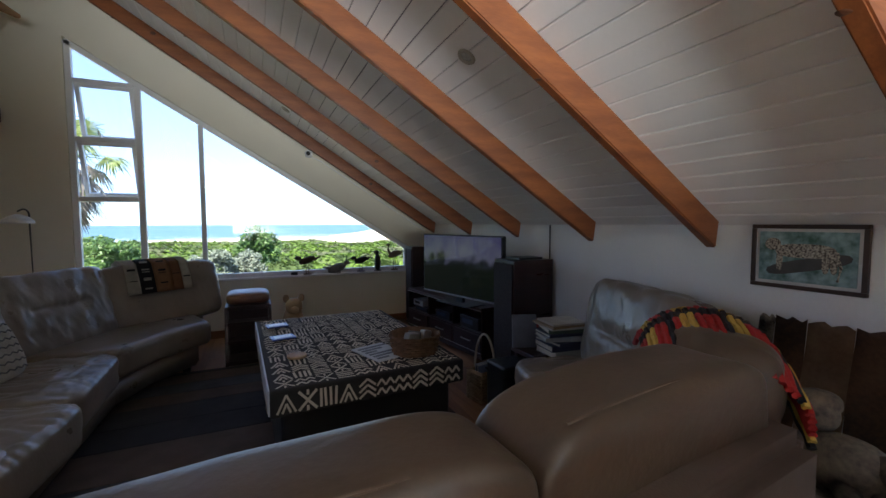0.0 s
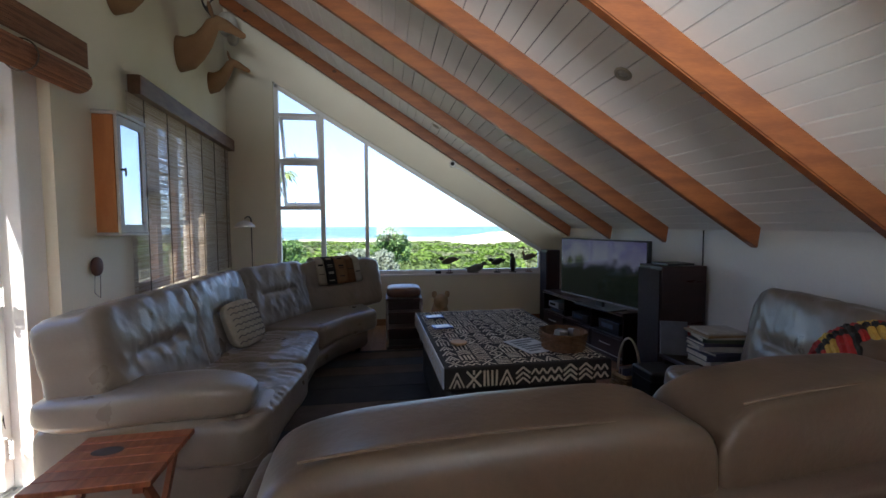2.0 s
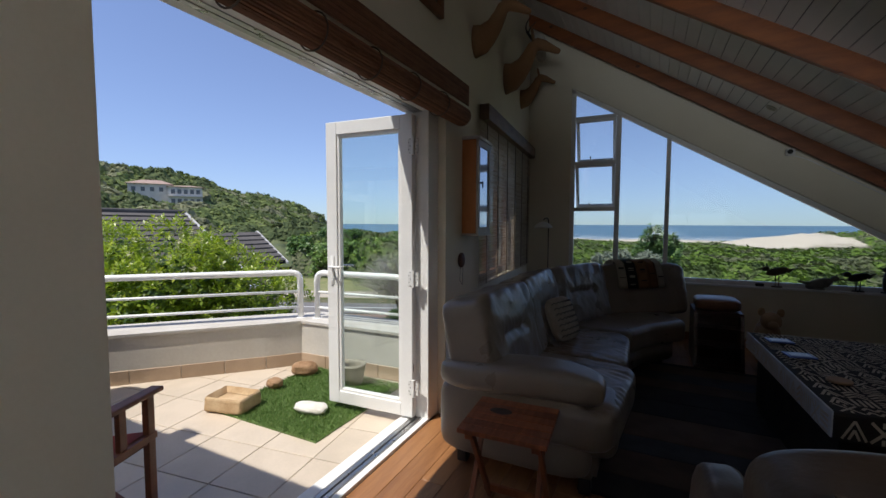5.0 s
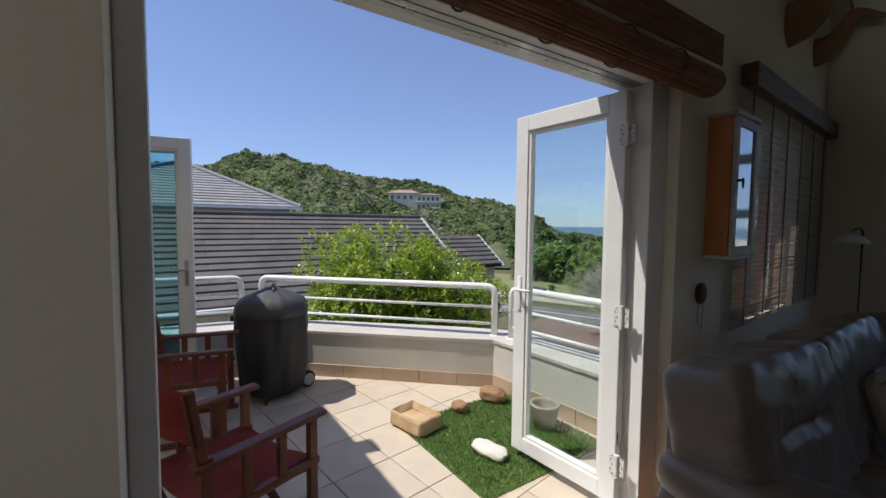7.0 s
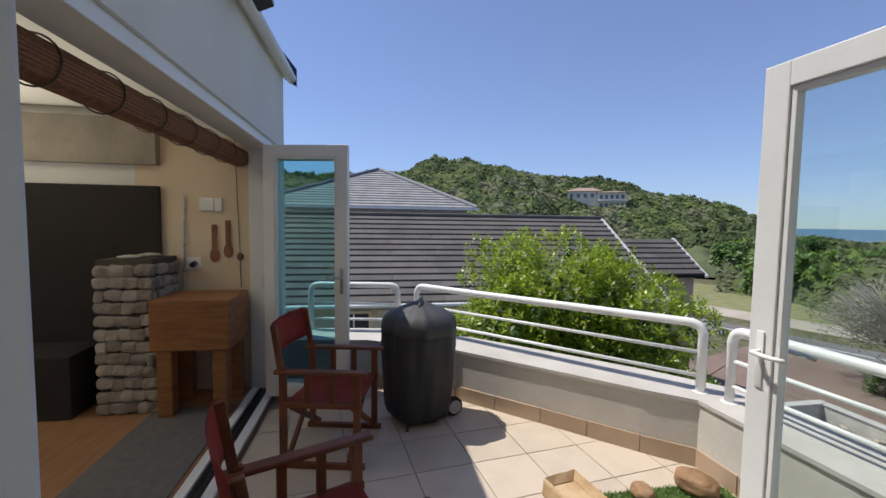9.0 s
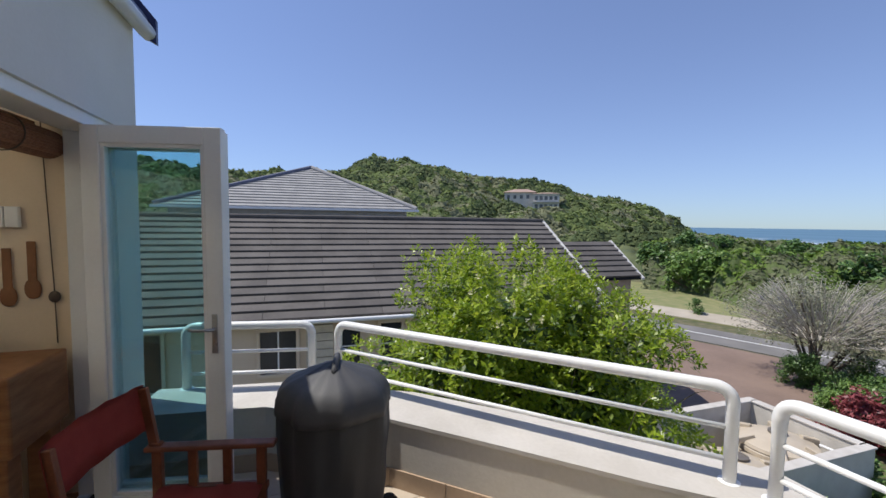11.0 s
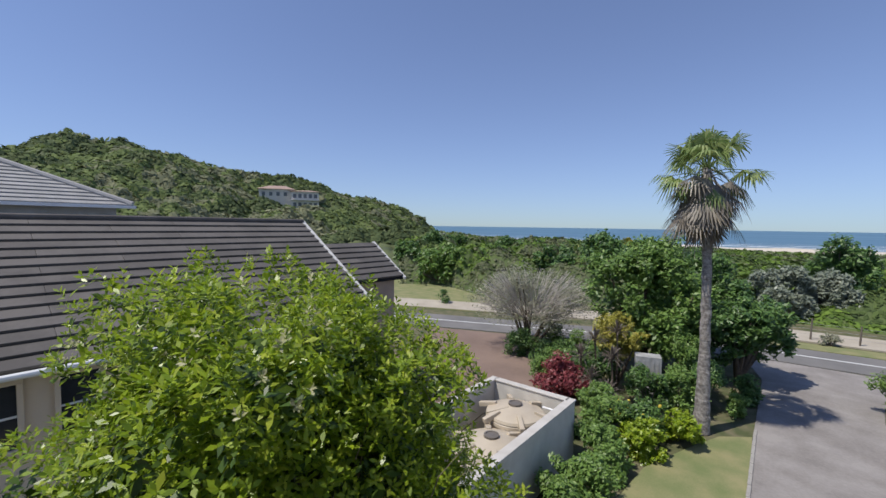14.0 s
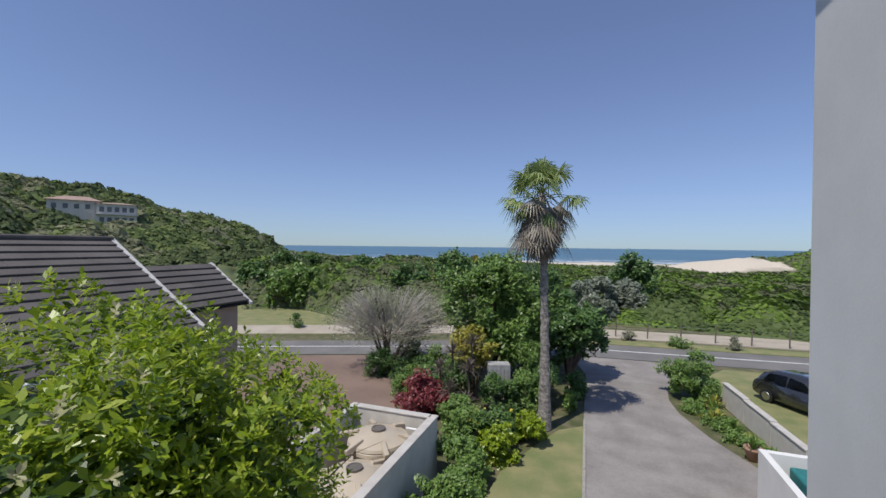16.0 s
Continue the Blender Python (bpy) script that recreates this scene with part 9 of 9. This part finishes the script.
for k, (x, y, r, h, lf, lb) in enumerate(((-4.6, 16.2, 0.7, 0.5, L_BRIGHT, "bright green border shrub beside the lawn"), (-5.9, 16.4, 0.8, 0.7, L_MID, "leafy green border shrub"), (-4.4, 20.6, 0.9, 0.8, L_MID, "green shrub behind the palm"), (-3.7, 21.8, 0.9, 0.9, L_DARK, "dark green shrub behind the palm"), (-6.4, 17.9, 0.8, 0.6, L_MID, "loose green border shrub"), (-5.0, 23.0, 1.2, 1.3, L_MID, "tall leafy shrub under the garden trees"), (-9.4, 20.4, 0.9, 0.7, L_MID, "green shrub at the drive's edge"), (-10.6, 22.4, 1.0, 0.6, L_DARK, "low dark shrub under the twiggy tree"), (-12.4, 22.8, 1.2, 0.6, L_DARK, "spreading dark shrub under the twiggy tree"), (-9.2, 22.6, 1.1, 0.9, L_MID, "leafy shrub beside the twiggy tree"))):
    tree("shrub", lb, "shrub", (x, y, GZ), ball_set((x, y, GZ + h), r, h, 8, 140 + k, (0.4, 0.6)), 5500, 0.12, lf, 150 + k, 0.03)
# little palms and tall trees across the road
rng = random.Random(55)
for k in range(26):
    az = rng.uniform(13, 47)
    r = rng.uniform(52, 74)
    x, y = -math.sin(radians(az)) * r, math.cos(radians(az)) * r
    h = rng.uniform(1.7, 3.1)
    rr = rng.uniform(2.2, 3.4)
    tree("coastal_tree", rng.choice(("dark wind-shaped coastal tree across the road", "dense green coastal tree across the road", "rounded milkwood tree behind the far lawn")), "tree", (x, y, GZ), ball_set((x, y, GZ + h * 0.95), rr, h, 11, 300 + k, (0.32, 0.55)), 4200, 0.5, rng.choice((L_DARK, L_DARK, L_MID)), 400 + k, 0.16)
L_SILVER = leaf_mat("silver_leaf", [(0.20, 0.235, 0.17), (0.27, 0.30, 0.23), (0.15, 0.18, 0.12)], 0.25)
for k, (x, y, r, h, lf, lb) in enumerate(((-1.3, 45.6, 2.1, 1.9, L_SILVER, "silvery grey-leaved coastal tree beside the sandy path"), (1.3, 47.5, 1.8, 1.8, L_SILVER, "small silvery coastal tree beside the path"), (2.2, 52.0, 2.6, 3.1, L_DARK, "dark coastal tree behind the sandy path"), (-42.0, 50.5, 3.6, 2.9, L_SILVER, "rounded grey-green milkwood behind the far lawn"), (-35.0, 50.0, 2.4, 1.9, L_DARK, "dark rounded bush behind the far lawn"))):
    tree("coastal_tree", lb, "tree", (x, y, GZ), ball_set((x, y, GZ + h), r, h, 14, 340 + k, (0.35, 0.55)), 9000, 0.34, lf, 440 + k, 0.14)
for k, (x, y, h) in enumerate(((-17.0, 58.0, 4.6), (-24.0, 60.0, 4.0), (-29.0, 52.0, 3.2))):
    pp = thing("small_palm", "small date palm among the coastal trees", "palm tree", (x, y, GZ))
    bm = bmesh.new()
    tube(bm, [(0, 0, 0), (0, 0, h)], 0.22, 8, 0.17)
    part("trunk", bm, BARK, pp)
    bm = bmesh.new()
    rg = random.Random(k)
    for q in range(60):
        a, e = rg.uniform(0, 6.283), rg.uniform(-0.2, 1.4)
        d = Vector((math.cos(a) * math.cos(e), math.sin(a) * math.cos(e), math.sin(e)))
        s_ = d.cross(Vector((0.01, 0, 1))).normalized() * 0.12
        o = Vector((0, 0, h))
        m1, tip = o + d * 1.3, o + d * 2.0 + Vector((0, 0, -0.6))
        v = [bm.verts.new(w_) for w_ in (o, m1 + s_, tip, m1 - s_)]
        bm.faces.new(v)
    part("crown", bm, L_YEL if k == 0 else L_PALM, pp)

# leafy texture over the dune scrub and the hill's foot
rng_n = np.random.default_rng(17)


def scrub_leaves(name, az0, az1, r0, r1, n, size, leaf, amp_f, cell, seed, label):
    r = np.exp(rng_n.uniform(np.log(r0), np.log(r1), n))
    a = np.radians(rng_n.uniform(az0, az1, n))
    x, y = -np.sin(a) * r, np.cos(a) * r
    z, ok = amp_f(x, y)
    h_ = 0.12 * cell
    gx, gy = (amp_f(x + h_, y)[0] - z) / h_, (amp_f(x, y + h_)[0] - z) / h_
    gx, gy = np.clip(gx, -2, 2)[ok], np.clip(gy, -2, 2)[ok]
    x, y, z, r = x[ok], y[ok], z[ok], r[ok]
    m_ = len(x)
    nn = rng_n.normal(size=(m_, 3)) * 0.22 + np.stack([-gx, -gy, np.ones(m_)], 1) / np.sqrt(1 + gx ** 2 + gy ** 2)[:, None]
    nn /= np.linalg.norm(nn, axis=1)[:, None]
    d = np.cross(nn, rng_n.normal(size=(m_, 3)))
    d /= np.linalg.norm(d, axis=1)[:, None]
    b = np.cross(nn, d)
    L_ = size * (r / r0)[:, None] ** 0.8 * (0.6 + 0.8 * rng_n.random((m_, 1)))
    p = np.stack([x, y, z + 0.4 * L_[:, 0] * rng_n.uniform(-0.4, 1, m_)], 1)
    q = np.stack([p - d * L_ * 0.5, p + b * L_ * 0.3, p + d * L_ * 0.5, p - b * L_ * 0.3], 1)
    patch_ = vnoise(x / cell / 0.9, y / cell / 0.9, seed + 20) * 0.7 + vnoise(x / cell / 4, y / cell / 4, seed + 30) * 0.5
    for k, lf in enumerate(leaf):
        sel = (patch_ >= (-1, 0.46, 0.70)[k]) & (patch_ < (0.46, 0.70, 9)[k])
        o = quads(name, q[sel], lf)
        tagged(o, label[k], "bush", kind="stuff")


def dune_top(x, y):
    r = np.hypot(x, y)
    az = np.degrees(np.arctan2(-x, y))
    tl = np.clip((az - 4) / 14, 0, 1)
    am = (1.6 + 1.5 * tl * np.clip((r - 44) / 10, 0, 1)) * np.clip(1.15 - (r - 60) / 165, 0.25, 1)
    cv = np.clip((vnoise(x / 30, y / 30, 8) + 0.55 * vnoise(x / 9, y / 9, 2) + 0.42 - np.clip((y - 112) / 95, 0, 1.8) + 1.2 * np.exp(-(((x - 86) / 15) ** 2 + ((y - 200) / 32) ** 2))) * 3.5, 0, 1)
    cv *= np.clip((0.42 - np.exp(-(((x - 47) / 19) ** 2 + ((y - 190) / 36) ** 2))) * 6, 0, 1)
    zt = (bush_z(x, y, 1.0, 3.6, 6.0) + 0.45) * am * np.clip((r - 43.5 - 8.5 * np.clip((az - 33.5) / 6, 0, 1)) / 3, 0, 1) * cv
    return land(x, y) - 0.25 + zt, (cv > 0.25) & (zt > 0.05)


def hill_top(x, y):
    tn = vnoise(x / 18, y / 18, 4)
    fd = np.clip((np.hypot(x, y) - 64) / 20, 0, 1) * np.clip((np.degrees(np.arctan2(-x, y)) - 31) / 12, 0.15, 1)
    return land(x, y) + bush_z(x, y, 4.6, 7.5, 3.0) * (0.55 + 0.9 * tn) * fd * bare(x, y) + 0.3, fd > 0.14


L_SCRUB = leaf_mat("scrub_leaf", [(0.086, 0.144, 0.025), (0.132, 0.218, 0.032), (0.190, 0.293, 0.043)], 0.3, 0.85)
L_SCRUB2 = leaf_mat("dark_scrub_leaf", [(0.046, 0.078, 0.021), (0.081, 0.124, 0.030), (0.109, 0.161, 0.039)], 0.25, 0.85)
L_SCRUB3 = leaf_mat("grey_scrub_leaf", [(0.105, 0.125, 0.065), (0.150, 0.170, 0.085), (0.185, 0.200, 0.105)], 0.25, 0.9)
L_HILL = leaf_mat("hill_leaf", [(0.117, 0.163, 0.055), (0.172, 0.227, 0.070), (0.234, 0.287, 0.096)], 0.3, 0.9)
L_HILL2 = leaf_mat("dark_hill_leaf", [(0.062, 0.093, 0.035), (0.100, 0.136, 0.048), (0.138, 0.175, 0.064)], 0.25, 0.9)
L_HILL3 = leaf_mat("grey_hill_leaf", [(0.179, 0.196, 0.112), (0.234, 0.249, 0.136), (0.281, 0.280, 0.160)], 0.25, 0.9)
scrub_leaves("scrub_leaf", -55, 45, 44, 230, 210000, 0.42, (L_SCRUB2, L_SCRUB, L_SCRUB3), dune_top, 3.6, 1, ("dark green patches of the dune scrub", "bright leafy tops of the dune scrub", "grey-green patches of the dune scrub"))
scrub_leaves("hill_leaf", 31, 110, 80, 300, 200000, 1.0, (L_HILL2, L_HILL, L_HILL3), hill_top, 7.5, 2, ("dark patches of the hill's coastal bush", "leafy green tops of the hill's coastal bush", "grey-green patches of the hill's coastal bush"))

# fence, walls, utility box, car
fc = thing("roadside_fence", "thin wooden posts of a wire fence beside the path", "fence")
for k in range(13):
    x = -4.5 + k * 2.3
    y = 38.0 + 0.10 * k
    bm = bmesh.new()
    cyl(bm, (x, y, GZ - 0.1), (x + 0.03, y, GZ + 1.25 + 0.1 * (k % 3)), 0.055, 0.045, 8)
    part("post", bm, mat("fence_wood", (0.17, 0.14, 0.11), None, 6, 0.95), fc)
for z in (0.4, 0.75, 1.1):
    bm = bmesh.new()
    tube(bm, [(-4.5, 38.0, GZ + z), (23.1, 39.2, GZ + z)], 0.006, 4)
    part("wire", bm, STEEL, fc)
gw = thing("garden_wall", "low white-capped garden wall beside the parked car", "wall", kind="structure")
for (x0, y0), (x1, y1) in (((4.0, 24.6), (4.62, 18.4)),):
    m = Matrix.Translation((x0, y0, GZ)) @ Matrix.Rotation(math.atan2(y1 - y0, x1 - x0), 4, "Z")
    ln_ = math.hypot(x1 - x0, y1 - y0)
    for k in range(3):
        bm = bmesh.new()
        box(bm, ln_ * k / 3, -0.09, 0, ln_ * (k + 1) / 3 - 0.01, 0.09, 1.0 - 0.05 * k, 0.01, m, segs=1)
        part("wall_piece", bm, PARAPET, gw)
        bm = bmesh.new()
        box(bm, ln_ * k / 3, -0.12, 1.0 - 0.05 * k, ln_ * (k + 1) / 3, 0.12, 1.06 - 0.05 * k, 0.01, m, segs=1)
        part("coping", bm, CAPM, gw)
yd = thing("yard_wall", "white-topped yard wall at the end of the drive", "wall", kind="structure")
for b_ in ((2.72, 12.0, GZ, 2.90, 16.6, -3.9), (2.90, 16.42, GZ, 8.0, 16.6, -3.9)):
    bm = bmesh.new()
    box(bm, *b_, 0.01, segs=1)
    part("wall_piece", bm, WHITEWALL, yd)
bm = bmesh.new()
box(bm, 3.25, 14.9, GZ, 4.4, 16.1, -4.05, 0.06, segs=3)
solo("teal_bin", bm, mat("teal_plastic", (0.03, 0.20, 0.19), None, 6, 0.5), "teal plastic bin inside the yard wall", "bin")
ub = thing("utility_box", "pale grey weathered utility box among the shrubs", "utility box", (-5.75, 21.4, GZ), 20)
bm = bmesh.new()
box(bm, -0.5, -0.3, 0, 0.5, 0.3, 1.75, 0.02)
part("body", bm, mat("weathered_grey", (0.42, 0.42, 0.42), (0.28, 0.28, 0.27), 3, 0.8, 0.2), ub)
for k in range(5):
    bm = bmesh.new()
    box(bm, -0.4 + 0.18 * k, -0.315, 0.15, -0.32 + 0.18 * k, -0.3, 1.6, 0.003)
    part("slat", bm, mat("weathered_grey", (0.42, 0.42, 0.42)), ub)

car = thing("parked_car", "dark grey hatchback parked on the dry lawn", "car", (7.3, 25.1, GZ + 0.03), -58)
prof = [(-1.95, 0.35), (-1.98, 0.62), (-1.90, 0.86), (-1.72, 0.98), (-1.50, 1.30), (-1.15, 1.46), (-0.3, 1.50), (0.35, 1.42), (1.0, 1.02), (1.55, 0.92), (1.88, 0.74), (1.95, 0.52), (1.90, 0.30), (1.55, 0.22), (-1.6, 0.22)]
bm = bmesh.new()
W_ = [(0.84 if z < 0.95 else 0.84 - (z - 0.95) * 0.42) for _, z in prof]
lft = [bm.verts.new((x, -w, z)) for (x, z), w in zip(prof, W_)]
rgt = [bm.verts.new((x, w, z)) for (x, z), w in zip(prof, W_)]
n_ = len(prof)
for k in range(n_):
    q = (k + 1) % n_
    bm.faces.new((lft[k], lft[q], rgt[q], rgt[k]))
bm.faces.new(lft[::-1])
bm.faces.new(rgt)
bmesh.ops.recalc_face_normals(bm, faces=bm.faces)
bmesh.ops.bevel(bm, geom=bm.edges[:], offset=0.05, segments=3, affect="EDGES")
part("body", bm, mat("grey_car_paint", (0.055, 0.058, 0.065), (0.05, 0.053, 0.06), 2, 0.25, 0.0, metal=0.5, coat=1.0), car, smooth=True)
CG = mat("car_glass", (0.01, 0.012, 0.014), None, 4, 0.05)
for sg in (-1, 1):
    for pts in ([(-1.42, 1.02), (-1.22, 1.36), (-0.42, 1.42), (-0.42, 1.02)], [(-0.34, 1.02), (-0.34, 1.42), (0.28, 1.34), (0.82, 1.02)]):
        bm = bmesh.new()
        v = [bm.verts.new((x, sg * ((0.84 if z < 0.95 else 0.84 - (z - 0.95) * 0.42) + 0.012), z)) for x, z in pts]
        bm.faces.new(v if sg > 0 else v[::-1])
        bmesh.ops.solidify(bm, geom=bm.faces[:], thickness=0.008)
        part("side_window", bm, CG, car)
for x0, z0, x1, z1, nm in ((0.40, 1.405, 0.98, 1.065, "windscreen"), (-1.52, 1.30, -1.70, 1.03, "rear_window")):
    bm = bmesh.new()
    nx = 0.02 if nm == "windscreen" else -0.02
    v = [bm.verts.new(p) for p in ((x0 + nx, -0.60, z0 + 0.012), (x0 + nx, 0.60, z0 + 0.012), (x1 + nx, 0.72, z1 + 0.012), (x1 + nx, -0.72, z1 + 0.012))]
    bm.faces.new(v)
    bmesh.ops.solidify(bm, geom=bm.faces[:], thickness=0.01)
    part(nm, bm, CG, car)
for x in (-1.25, 1.2):
    for sg in (-1, 1):
        bm = bmesh.new()
        cyl(bm, (x, sg * 0.70, 0.30), (x, sg * 0.87, 0.30), 0.30, seg=28)
        w_ = part("wheel", bm, RUBBER, car)
        bm = bmesh.new()
        cyl(bm, (x, sg * 0.86, 0.30), (x, sg * 0.885, 0.30), 0.20, 0.18, 20)
        part("rim", bm, STEEL, w_)
for sg in (-1, 1):
    bm = bmesh.new()
    superell(bm, (1.80, sg * 0.60, 0.72), (0.10, 0.17, 0.07), 0.7, 0.7, 16, 10)
    part("headlight", bm, mat("headlight_glass", (0.6, 0.6, 0.6), None, 10, 0.1), car, "clear headlight", smooth=True)
    bm = bmesh.new()
    superell(bm, (0.75, sg * 0.92, 1.0), (0.07, 0.09, 0.06), 0.7, 0.7, 14, 10)
    part("mirror", bm, mat("grey_car_paint", (0.05, 0.05, 0.06)), car, smooth=True)
bm = bmesh.new()
box(bm, 1.90, -0.45, 0.36, 1.965, 0.45, 0.56, 0.01)
part("grille", bm, BLACK, car)
bm = bmesh.new()
box(bm, 1.95, -0.25, 0.38, 1.975, 0.25, 0.48, 0.003)
part("number_plate", bm, WHITEPVC, car, "white number plate")
# ---- floor planks, last ----
plank_meshes = []
rng = random.Random(12)
for k in range(6):
    bm = bmesh.new()
    box(bm, -0.068, 0, -0.02, 0.068, 1.0, 0, 0.002, segs=1)
    plank_meshes.append(finish(bm, "plank", PLANK))
i = 0
x = 0.09 + 0.069
while x < XR:
    y = BACK - rng.uniform(0, 1.5)
    while y < YG:
        ln_ = rng.choice((1.2, 1.5, 1.8))
        a, b = max(y, BACK), min(y + ln_ - 0.002, YG)
        if b - a > 0.05:
            o = new("plank", plank_meshes[i % 6])
            o.parent = floor
            o.matrix_basis = Matrix.Translation((x, a, 0)) @ Matrix.Diagonal((1, b - a, 1, 1))
            i += 1
        y += ln_
    x += 0.138
